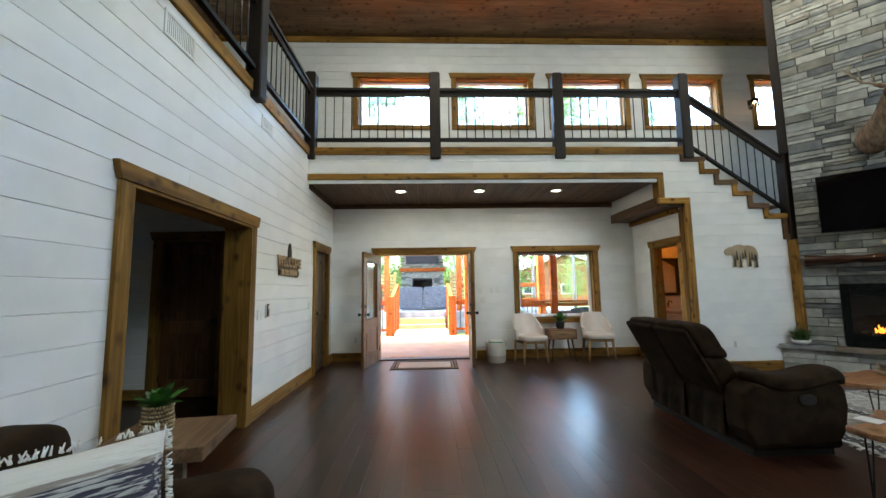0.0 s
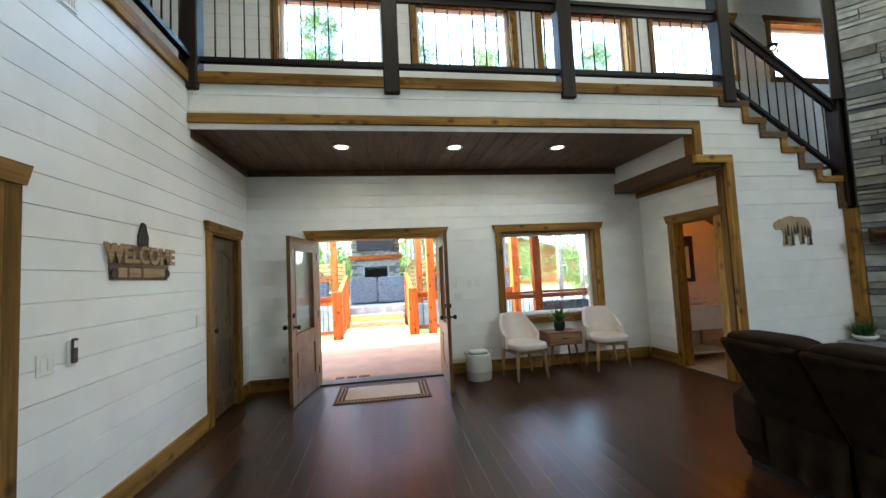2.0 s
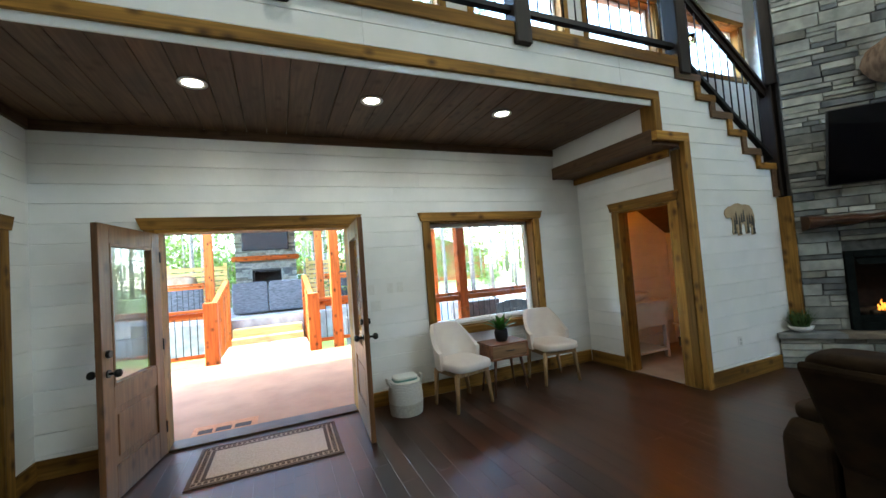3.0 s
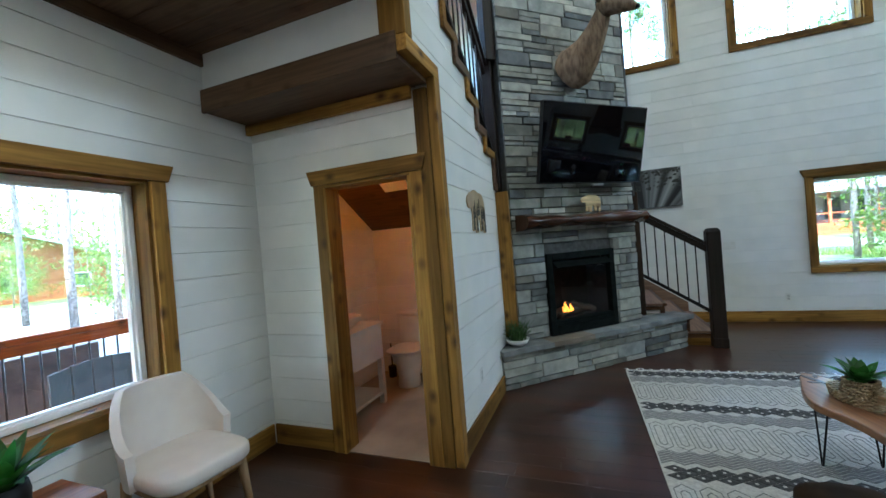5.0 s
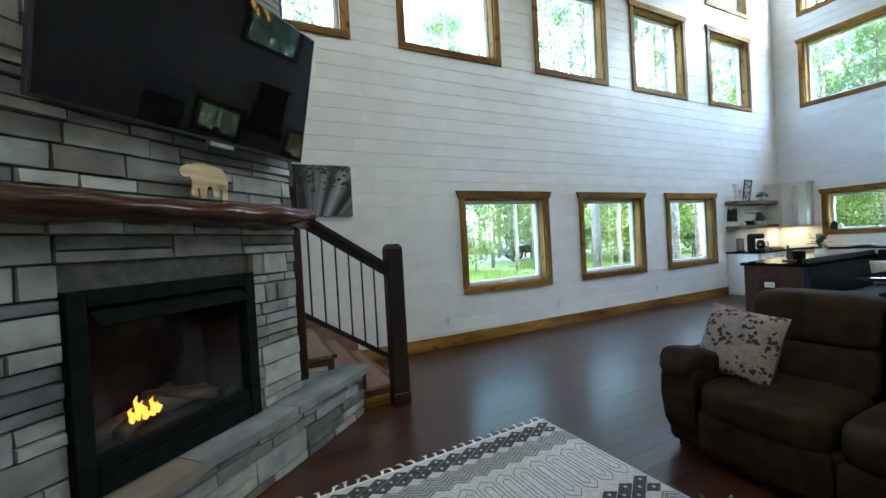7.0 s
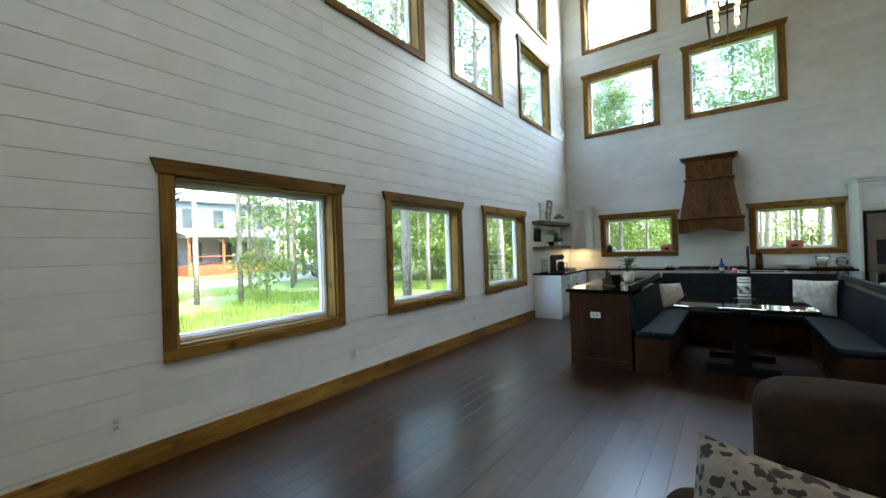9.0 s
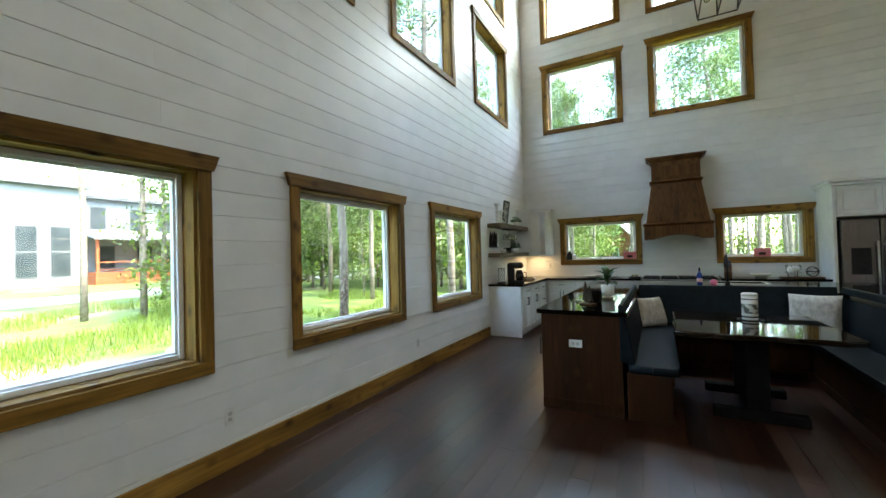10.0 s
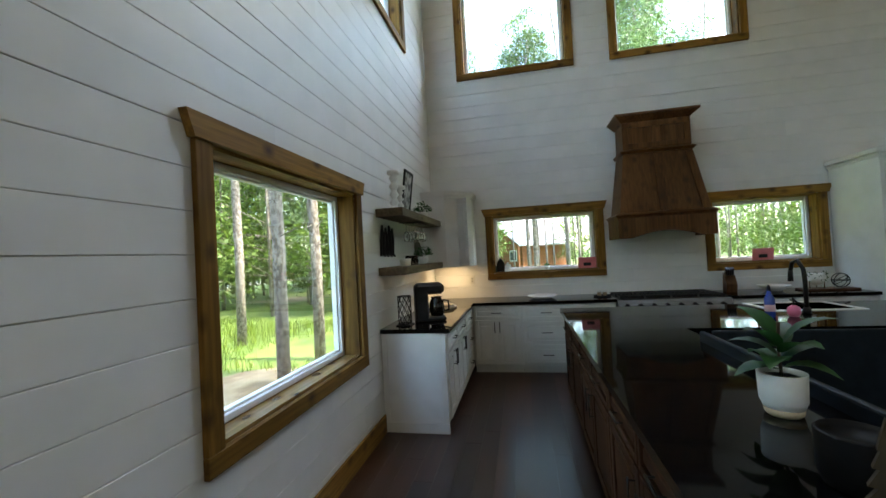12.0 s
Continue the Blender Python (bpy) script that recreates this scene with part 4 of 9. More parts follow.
def entrance_leaf(name, at, side):
    """A door leaf that hangs at its origin and runs along +x."""
    w, h, st = 0.88, 2.02, 0.13
    d = thing(name, at, "knotty alder entrance door leaf standing open, glazed above", "door", kind="structure")
    part("stile", Shape().box(0, st, -0.022, 0.022, 0.012, h, 0.003), LEAF, d)
    part("stile", Shape().box(w - st, w, -0.022, 0.022, 0.012, h, 0.003), LEAF, d)
    part("rail", Shape().box(st, w - st, -0.021, 0.021, 0.012, 0.25, 0.003).box(st, w - st, -0.021, 0.021, 0.66, 0.82, 0.003).box(st, w - st, -0.021, 0.021, h - 0.14, h, 0.003), LEAF, d)
    part("panel", Shape().box(st + 0.002, w - st - 0.002, -0.008, 0.008, 0.25, 0.66).box(st + 0.05, w - st - 0.05, -0.016, 0.016, 0.3, 0.61, 0.006), LEAF, d)
    bead = Shape()
    for a, b, c, e in ((st, st + 0.022, 0.82, h - 0.14), (w - st - 0.022, w - st, 0.82, h - 0.14), (st + 0.022, w - st - 0.022, 0.82, 0.842), (st + 0.022, w - st - 0.022, h - 0.162, h - 0.14)):
        bead.box(a, b, -0.026, 0.026, c, e, 0.003)
    part("glazing_bead", bead, LEAF, d)
    g = part("pane", Shape().box(st + 0.02, w - st - 0.02, -0.003, 0.003, 0.84, h - 0.16), pane_glass(), d, "clear door glass")
    g.visible_shadow = False
    kx = w - 0.065
    for y in (-1, 1):
        kn = Shape().rod((kx, 0.02 * y, 0.93), (kx, 0.03 * y, 0.93), 0.03, n=16).rod((kx, 0.03 * y, 0.93), (kx, 0.07 * y, 0.93), 0.011)
        kn.cushion(kx - 0.03, kx + 0.03, min(0.06 * y, 0.11 * y), max(0.06 * y, 0.11 * y), 0.9, 0.96, 0.9, 4)
        part("knob", kn, BLACK_METAL, d, "black knob")
        part("deadbolt", Shape().rod((kx, 0.02 * y, 1.07), (kx, 0.045 * y, 1.07), 0.03, 0.026, 16), BLACK_METAL, d)
    for z in (0.25, 1.0, 1.8):
        part("hinge", Shape().rod((0, 0.024, z - 0.05), (0, 0.024, z + 0.05), 0.008, n=8), BLACK_METAL, d)
    return d


entrance_leaf("door_5", pose(DOOR_X0 + 0.01, FRONT - 0.03, 0, 0, 0, -100.5), -1)
entrance_leaf("door_6", pose(DOOR_X1 - 0.01, FRONT - 0.03, 0, 0, 0, -93.5), 1)

# ---- small wall fittings ----
PLATE = surface("white_plate", (0.7, 0.7, 0.68), (0.76, 0.76, 0.74), 20.0, 0.4, bump=0.0)


def outlet(at, label="white wall socket plate", gangs=1, switch=False):
    """A plate on a wall: x along it, y into the wall."""
    w = 0.07 + 0.046 * (gangs - 1)
    o = thing("light_switch" if switch else "wall_outlet", at, label, "switch" if switch else "outlet", "wall plates")
    part("plate", Shape().box(-w / 2, w / 2, -0.008, -0.0015, -0.058, 0.058, 0.002), PLATE, o)
    for g in range(gangs):
        x = (g - (gangs - 1) / 2) * 0.046
        if switch:
            part("rocker", Shape().box(x - 0.016, x + 0.016, -0.011, -0.008, -0.033, 0.033, 0.002), PLATE, o)
        else:
            for z in (-0.02, 0.02):
                part("socket", Shape().box(x - 0.015, x + 0.015, -0.0095, -0.008, z - 0.014, z + 0.014, 0.001), surface("socket_grey", (0.45, 0.45, 0.44), (0.5, 0.5, 0.49), 9.0, 0.5, bump=0), o)
    return o


for y in (1.08, -0.95, -3.41):
    outlet(on_right(y, 0.36))
outlet(on_right(1.76, 1.17), "white three-gang light switch plate", 3, True)
for x in (-0.42, -0.2, -0.08):
    outlet(pose(x, FRONT, 1.31), "white light switch plate", 1, True)
outlet(pose(-0.38, FRONT, 1.12), "white light switch plate", 2, True)
outlet(pose(-2.85, FRONT, 0.4))
outlet(pose(3.35, LOFT, 0.42))
outlet(pose(LEFT, 4.81, 1.127, 0, 0, 90), "white light switch plate", 1, True)
outlet(pose(LEFT, 3.04, 1.095, 0, 0, 90), "white light switch plate", 2, True)
outlet(on_back(6.82, 1.18), "white wall socket plate", 1)
outlet(on_back(2.5, 1.2), "white wall socket plate", 1)
th = thing("wall_thermostat", pose(LEFT, 3.21, 1.125, 0, 0, 90), "white and dark wall remote holder", "thermostat")
part("cradle", Shape().box(-0.03, 0.03, -0.02, -0.0015, -0.075, 0.075, 0.004), PLATE, th)
part("remote", Shape().box(-0.022, 0.022, -0.035, -0.02, -0.06, 0.085, 0.006), surface("dark_grey_plastic", (0.03, 0.03, 0.03), (0.05, 0.05, 0.05), 12.0, 0.5), th)
part("display", Shape().box(-0.014, 0.014, -0.0365, -0.035, 0.03, 0.07), PLATE, th)


def wall_vent(at, w, h):
    v = thing("wall_vent", at, "white slatted air vent in shiplap wall", "vent", "wall vents")
    part("frame", Shape().box(-w / 2, w / 2, -0.012, -0.0015, -h / 2, -h / 2 + 0.025, 0.002).box(-w / 2, w / 2, -0.012, -0.0015, h / 2 - 0.025, h / 2, 0.002).box(-w / 2, -w / 2 + 0.025, -0.012, -0.0015, -h / 2 + 0.025, h / 2 - 0.025, 0.002).box(w / 2 - 0.025, w / 2, -0.012, -0.0015, -h / 2 + 0.025, h / 2 - 0.025, 0.002), PLATE, v)
    n = round((w - 0.05) / 0.022)
    for i in range(n):
        x = -w / 2 + 0.025 + (w - 0.05) * (i + 0.5) / n
        part("slat", Shape().box(x - 0.0015, x + 0.0065, -0.009, -0.002, -h / 2 + 0.025, h / 2 - 0.025), PLATE, v)


wall_vent(pose(LEFT, 1.48, 3.30, 0, 0, 90), 0.36, 0.2)
wall_vent(pose(LEFT, 3.08, 3.29, 0, 0, 90), 0.3, 0.16)

# welcome sign: letters cut from tan wood
SIGN = wood("tan_sign_wood", (0.30, 0.2, 0.11), (0.46, 0.32, 0.19), "x", 0.6, 0.05)


def lettering(body, size, depth, mat, parent, at, name="lettering", bold=0.0):
    cu = bpy.data.curves.new(name, "FONT")
    cu.body, cu.size, cu.extrude, cu.align_x, cu.align_y, cu.offset = body, size, depth, "CENTER", "CENTER", bold
    ob = bpy.data.objects.new(name, cu)
    scene.collection.objects.link(ob)
    me = bpy.data.meshes.new_from_object(ob.evaluated_get(bpy.context.evaluated_depsgraph_get()))
    bpy.data.objects.remove(ob)
    me.materials.clear()
    me.materials.append(mat)
    o = new(name, me)
    o.parent = parent
    o.matrix_basis = at
    return o


sg = thing("welcome_sign", pose(LEFT, 3.90, 1.68, 0, 0, 90), "layered cut-out wooden welcome sign with a small bear", "sign")
part("backboard", Shape().panel([(-0.36, -0.13), (0.34, -0.14), (0.36, -0.01), (0.38, 0.1), (0.22, 0.09), (0.1, 0.13), (-0.12, 0.12), (-0.2, 0.1), (-0.37, 0.12), (-0.38, 0.02)], -0.012, -0.002), wood("dark_sign_wood", (0.1, 0.06, 0.03), (0.2, 0.13, 0.07), "x", 0.6), sg)
lettering("WELCOME", 0.178, 0.007, SIGN, sg, pose(0, -0.021, 0.05, 90, 0, 0), bold=0.007)
for x0, x1 in ((-0.3, -0.2), (-0.18, -0.04), (-0.01, 0.29)):
    part("word_bar", Shape().box(x0, x1, -0.022, -0.013, -0.115, -0.045, 0.004), SIGN, sg)
for x0 in (-0.335, 0.32):
    part("pine_cone", Shape().rod((x0, -0.024, -0.085), (x0, -0.013, -0.085), 0.035, n=12), wood("black_sign_wood", (0.02, 0.014, 0.01), (0.04, 0.03, 0.02), "x", 0.6), sg)
part("bear", Shape().panel([(-0.06, 0.12), (0.06, 0.12), (0.065, 0.2), (0.04, 0.26), (0.03, 0.3), (-0.01, 0.31), (-0.035, 0.27), (-0.06, 0.2)], -0.018, -0.004), wood("black_sign_wood", (0.02, 0.014, 0.01), (0.04, 0.03, 0.02), "x", 0.6), sg)

# bear silhouette with firs
BEAR = [(0.0, 0.27), (0.02, 0.31), (0.06, 0.33), (0.085, 0.345), (0.11, 0.355), (0.13, 0.345), (0.16, 0.365), (0.22, 0.385), (0.28, 0.388), (0.35, 0.37), (0.42, 0.375), (0.49, 0.36), (0.54, 0.32), (0.57, 0.25), (0.575, 0.17), (0.56, 0.09), (0.565, 0.02), (0.55, 0.0), (0.495, 0.0), (0.49, 0.03), (0.50, 0.08), (0.475, 0.12), (0.455, 0.09), (0.45, 0.03), (0.43, 0.015), (0.385, 0.015), (0.38, 0.05), (0.375, 0.12), (0.345, 0.15), (0.31, 0.12), (0.295, 0.05), (0.30, 0.01), (0.28, 0.0), (0.225, 0.0), (0.22, 0.04), (0.215, 0.11), (0.2, 0.11), (0.2, 0.04), (0.19, 0.015), (0.13, 0.015), (0.125, 0.05), (0.14, 0.12), (0.135, 0.19), (0.11, 0.22), (0.06, 0.21), (0.02, 0.225)]


def flat_bear(name, at, size, mat, label, cat="wall art"):
    b = thing(name, at, label, cat)
    part("silhouette", Shape().panel([(x * size, z * size) for x, z in BEAR], -0.012, -0.002), mat, b)
    return b


bt, tt, bb = nodes_of("bear_art")
col1, _ = noise_mix(tt, (0.34, 0.25, 0.15), (0.44, 0.34, 0.21), 6.0)
tt.links.new(col1, bb.inputs["Base Color"])
bb.inputs["Roughness"].default_value = 0.5
bear = flat_bear("bear_wall_art", pose(3.30, LOFT, 1.61), 0.97, bt, "tan bear silhouette wall art with dark fir trees")
FIR = surface("fir_paint", (0.02, 0.02, 0.018), (0.05, 0.05, 0.045), 15.0, 0.6)
for i, (x, z, h) in enumerate(((0.165, 0.025, 0.2), (0.205, 0.13, 0.15), (0.257, 0.015, 0.22), (0.30, 0.15, 0.11), (0.345, 0.16, 0.14), (0.41, 0.025, 0.23), (0.455, 0.13, 0.12), (0.522, 0.01, 0.21), (0.50, 0.11, 0.13))):
    fir = Shape()
    for k in range(4):
        zz, ww = z + h * k * 0.22, 0.03 * (1 - k * 0.2)
        fir.panel([(x - ww, zz), (x + ww, zz), (x, zz + h * 0.36)], -0.0145 - 0.0003 * k - 0.00008 * i, -0.0125)
    part("fir", fir, FIR, bear, "dark painted fir")

# canvas picture of sunlit trees
pic = thing("canvas_picture", on_right(2.80, 1.86), "black and white canvas of sunbeams through trees", "picture")
cm, ct, cb = nodes_of("sunbeam_print")
co, gr, mp, nz, rp = (ct.nodes.new("ShaderNode" + n) for n in ("TexCoord", "TexGradient", "Mapping", "TexNoise", "ValToRGB"))
gr.gradient_type = "RADIAL"
mp.inputs["Location"].default_value, mp.inputs["Rotation"].default_value = (0.05, -0.42, 0), (radians(90), 0, 0)
ct.links.new(co.outputs["Object"], mp.inputs[0])
ct.links.new(mp.outputs[0], gr.inputs[0])
ml = ct.nodes.new("ShaderNodeMath")
ml.operation = "MULTIPLY"
ml.inputs[1].default_value = 24
ct.links.new(gr.outputs["Fac"], ml.inputs[0])
nz.noise_dimensions = "1D"
nz.inputs["Scale"].default_value = 1.0
ct.links.new(ml.outputs[0], nz.inputs["W"])
rp.color_ramp.elements[0].position, rp.color_ramp.elements[1].position = 0.40, 0.74
rp.color_ramp.elements[0].color, rp.color_ramp.elements[1].color = (0.012, 0.013, 0.014, 1), (0.36, 0.38, 0.39, 1)
ct.links.new(nz.outputs["Fac"], rp.inputs[0])
ct.links.new(rp.outputs[0], cb.inputs["Base Color"])
cb.inputs["Roughness"].default_value = 0.6
part("canvas", Shape().box(-0.47, 0.47, -0.035, -0.002, 0.0, 0.62, 0.004), cm, pic)
tp = Shape()
r = random.Random(2)
for i in range(150):
    x, z = r.uniform(-0.45, 0.45), 0.6 - 0.3 * r.random() ** 1.6
    q = r.uniform(0.008, 0.034)
    tp.panel([(x - q, z - q * 0.4), (x + q * 0.6, z - q * 0.7), (x + q, z + q * 0.3), (x, z + q * 0.6)], -0.0358 - 0.00003 * i, -0.035)
part("printed_crown", tp, FIR, pic, "black printed tree crowns")

# ---- plants ----


def leaf_mat(name, a, b):
    if name in MATS:
        return MATS[name]
    m, t, p = nodes_of(name)
    col, _ = noise_mix(t, a, b, 9.0)
    ge, hs, mr = t.nodes.new("ShaderNodeNewGeometry"), t.nodes.new("ShaderNodeVectorMath"), t.nodes.new("ShaderNodeMapRange")
    mr.inputs["To Min"].default_value, mr.inputs["To Max"].default_value = 0.6, 1.35
    t.links.new(ge.outputs["Random Per Island"], mr.inputs["Value"])
    hs.operation = "SCALE"
    t.links.new(col, hs.inputs[0])
    t.links.new(mr.outputs[0], hs.inputs["Scale"])
    t.links.new(hs.outputs[0], p.inputs["Base Color"])
    p.inputs["Roughness"].default_value = 0.5
    tl, mx = t.nodes.new("ShaderNodeBsdfTranslucent"), t.nodes.new("ShaderNodeMixShader")
    t.links.new(hs.outputs[0], tl.inputs["Color"])
    mx.inputs[0].default_value = 0.35
    t.links.new(p.outputs[0], mx.inputs[1])
    t.links.new(tl.outputs[0], mx.inputs[2])
    t.links.new(mx.outputs[0], t.nodes["Material Output"].inputs[0])
    MATS[name] = m
    return m


SUCC = leaf_mat("agave_green", (0.026, 0.105, 0.014), (0.065, 0.2, 0.03))
BROAD = leaf_mat("broad_leaf_green", (0.012, 0.058, 0.013), (0.032, 0.12, 0.026))
GRASSY = leaf_mat("grassy_green", (0.04, 0.09, 0.02), (0.09, 0.17, 0.05))


def blade(s, base, out, up, length, width, curl):
    """One tapering leaf that rises and bends outward."""
    base = Vector(base)
    d = Vector((math.cos(out), math.sin(out), 0))
    w = Vector((-d.y, d.x, 0))
    n, rows = 5, []
    for i in range(n + 1):
        u = i / n
        p = base + d * (length * u * math.cos(up - curl * u)) + Vector((0, 0, length * u * math.sin(up - curl * u)))
        h = width * math.sin(math.pi * min(0.97, 0.18 + 0.8 * u)) if i < n else 0.001
        rows.append((p + w * h + Vector((0, 0, h * 0.25)), p, p - w * h + Vector((0, 0, h * 0.25))))
    v = [q for row in rows for q in row]
    f = []
    for i in range(n):
        for k in (0, 1):
            f.append((3 * i + k, 3 * i + k + 1, 3 * i + k + 4, 3 * i + k + 3))
    s.add(v, f, True)


def rosette(seed, count, length, width, z):
    r, s = random.Random(seed), Shape()
    for i in range(count):
        u = i / count
        blade(s, (0, 0, z), i * 2.4 + r.uniform(-0.2, 0.2), 0.62 + 0.85 * u, length * r.uniform(0.75, 1.05) * (1 - 0.25 * u), width, 0.12 + 0.2 * (1 - u))
    return s


WEAVE = surface("woven_seagrass", (0.22, 0.15, 0.08), (0.45, 0.34, 0.2), 30.0, 0.85, bump=0.9, stretch=(1, 1, 3))


def woven_pot(at, label, r0=0.085, h=0.16):
    p = thing("potted_plant", at, label, "plant")
    s = Shape()
    rows = 7
    for j in range(rows):
        z = h * (j + 0.5) / rows
        n = 26
        for k in range(n):
            a0, a1 = 2 * math.pi * (k + 0.5 * (j % 2)) / n, 2 * math.pi * (k + 0.5 * (j % 2) + 0.9) / n
            m = (a0 + a1) / 2
            rr = r0 * (1 + 0.06 * math.sin(j * 0.9))
            s.tube([(rr * math.cos(a0), rr * math.sin(a0), z), ((rr + 0.009) * math.cos(m), (rr + 0.009) * math.sin(m), z + 0.002), (rr * math.cos(a1), rr * math.sin(a1), z)], [0.006, h / rows * 0.62, 0.006], 5)
    part("basket", s, WEAVE, p, "woven seagrass basket")
    part("lining", Shape().lathe([(r0 - 0.01, 0.002), (r0 - 0.006, h - 0.01), (r0 - 0.02, h - 0.012), (r0 - 0.022, h - 0.03)], 20), surface("soil", (0.03, 0.02, 0.012), (0.06, 0.04, 0.025), 30.0, 0.95), p)
    part("leaves", rosette(4, 19, 0.2, 0.034, h - 0.03), SUCC, p, "bright green pointed leaves")
    return p


CUP_BLACK = surface("black_ceramic", (0.008, 0.009, 0.01), (0.015, 0.016, 0.017), 12.0, 0.55, bump=0.05, spec=0.3)
CERAMIC = surface("white_ceramic", (0.72, 0.71, 0.68), (0.8, 0.79, 0.76), 6.0, 0.3, bump=0.02)
SOIL = surface("soil", (0.03, 0.02, 0.012), (0.06, 0.04, 0.025), 30.0, 0.95)

# ---- entrance sitting corner ----
CREAM = surface("cream_upholstery", (0.70, 0.63, 0.59), (0.74, 0.675, 0.63), 9.0, 0.85, bump=0.02)
OAK = wood("light_oak", (0.30, 0.18, 0.08), (0.44, 0.28, 0.14), "z", 0.5, 0.08, False)


def shell_chair(at):
    """A tub chair; it faces -y."""
    c = thing("accent_chair", at, "cream upholstered tub chair with light oak legs", "chair", "entrance chairs")
    s = Shape()

    def back(u, v, off=0.0):
        ang = math.pi * (-0.03 + 1.06 * u)
        rx, ry = 0.268 - off, 0.26 - off
        mid = math.sin(math.pi * u) ** 1.6
        top = 0.585 + 0.275 * min(1.0, mid * 1.3)
        z = 0.40 + (top - 0.40) * v
        lean = 0.05 * v * (0.3 + mid)
        return (math.cos(ang) * (rx + lean), 0.02 + math.sin(ang) * (ry + lean), z)
    s.grid(lambda u, v: back(1 - u, v), 28, 6)
    s.grid(lambda u, v: back(u, v, 0.045), 28, 6)
    s.grid(lambda u, v: tuple((1 - v) * p + v * q for p, q in zip(back(u, 1), back(u, 1, 0.045))), 28, 1)
    for u in (0, 1):
        s.grid(lambda a, v, u=u: tuple((1 - a) * p + a * q for p, q in zip(back(u, v), back(u, v, 0.045))), 1, 6)
    part("shell", s, CREAM, c)
    part("seat", Shape().cushion(-0.25, 0.25, -0.30, 0.24, 0.39, 0.50, 0.45, 8), CREAM, c)
    part("apron", Shape().box(-0.21, 0.21, -0.22, -0.19, 0.35, 0.40, 0.004).box(-0.21, 0.21, 0.17, 0.2, 0.35, 0.40, 0.004).box(-0.21, -0.18, -0.19, 0.17, 0.35, 0.40).box(0.18, 0.21, -0.19, 0.17, 0.35, 0.40), OAK, c)
    for x, y in ((-1, -1), (1, -1), (-1, 1), (1, 1)):
        part("leg", Shape().rod((x * 0.235, y * 0.2 - 0.015, 0), (x * 0.2, y * 0.19, 0.39), 0.017, 0.029, 8), OAK, c)
    return c


ch1 = shell_chair(pose(0.42, 5.83, 0, 0, 0, 12))
copy_thing(ch1, pose(1.73, 5.93, 0, 0, 0, -6))

WAL = wood("sheesham", (0.2, 0.078, 0.036), (0.38, 0.175, 0.09), "x", 0.35, 0.1)
st = thing("side_table", pose(1.02, 5.92, 0), "reddish wooden side table with drawer and splayed legs", "table")
part("case", Shape().box(-0.25, 0.25, -0.17, 0.17, 0.40, 0.42, 0.003).box(-0.25, 0.25, -0.17, 0.17, 0.56, 0.58, 0.003).box(-0.25, -0.23, -0.17, 0.17, 0.42, 0.56).box(0.23, 0.25, -0.17, 0.17, 0.42, 0.56).box(-0.23, 0.23, 0.15, 0.17, 0.42, 0.56), WAL, st)
dr = part("drawer", Shape().box(-0.226, 0.226, -0.168, -0.14, 0.424, 0.556, 0.003), wood("two_tone_sheesham", (0.22, 0.12, 0.06), (0.42, 0.27, 0.15), "x", 0.4, 0.05), st)
part("handle", Shape().tube([(-0.05, -0.168, 0.5), (-0.045, -0.188, 0.498), (0.045, -0.188, 0.498), (0.05, -0.168, 0.5)], 0.006, 6), BLACK_METAL, dr, "black bar handle")
for x, y in ((-1, -1), (1, -1), (-1, 1), (1, 1)):
    part("leg", Shape().rod((x * 0.225, y * 0.15, 0), (x * 0.17, y * 0.11, 0.40), 0.011, 0.019, 8), wood("dark_leg", (0.07, 0.03, 0.018), (0.14, 0.065, 0.035), "z", 0.45), st)
pp = thing("potted_plant", (1.02, 5.92, 0.58), "spiky green artificial plant in black pot", "plant")
part("pot", Shape().lathe([(0.06, 0), (0.078, 0.05), (0.08, 0.10), (0.072, 0.14), (0.066, 0.14), (0.066, 0.12)], 24), CUP_BLACK, pp)
part("soil", Shape().lathe([(0.064, 0.115), (0.064, 0.12)], 16), SOIL, pp)
part("leaves", rosette(9, 26, 0.29, 0.03, 0.11), SUCC, pp, "bright green pointed leaves")

bk = thing("storage_basket", (-0.2, 5.94, 0), "white and beige rope basket holding striped towels", "basket")
ROPE = surface("white_rope", (0.62, 0.6, 0.56), (0.74, 0.72, 0.68), 40.0, 0.9, bump=0.8, stretch=(1, 1, 6))
low, up = Shape(), Shape()
for i in range(22):
    z = 0.008 + 0.0155 * i
    rr = 0.165 + 0.012 * math.sin(i * 0.16)
    (low if i < 8 else up).lathe([(rr - 0.004, z - 0.008), (rr + 0.006, z - 0.003), (rr + 0.006, z + 0.003), (rr - 0.004, z + 0.0075)], 28)
tagged(part("lower_band", low, surface("beige_rope", (0.45, 0.42, 0.38), (0.56, 0.53, 0.48), 40.0, 0.9, bump=0.8), bk), kind="stuff")
tagged(part("upper_band", up, ROPE, bk), kind="stuff")
for sx in (-1, 1):
    part("handle", Shape().tube([(sx * 0.175, -0.05, 0.30), (sx * 0.19, -0.045, 0.37), (sx * 0.19, 0.045, 0.37), (sx * 0.175, 0.05, 0.30)], 0.009, 7), ROPE, bk)
tw = thing("folded_towels", (-0.2, 5.94, 0.33), "folded white and green striped towels in basket", "towel")
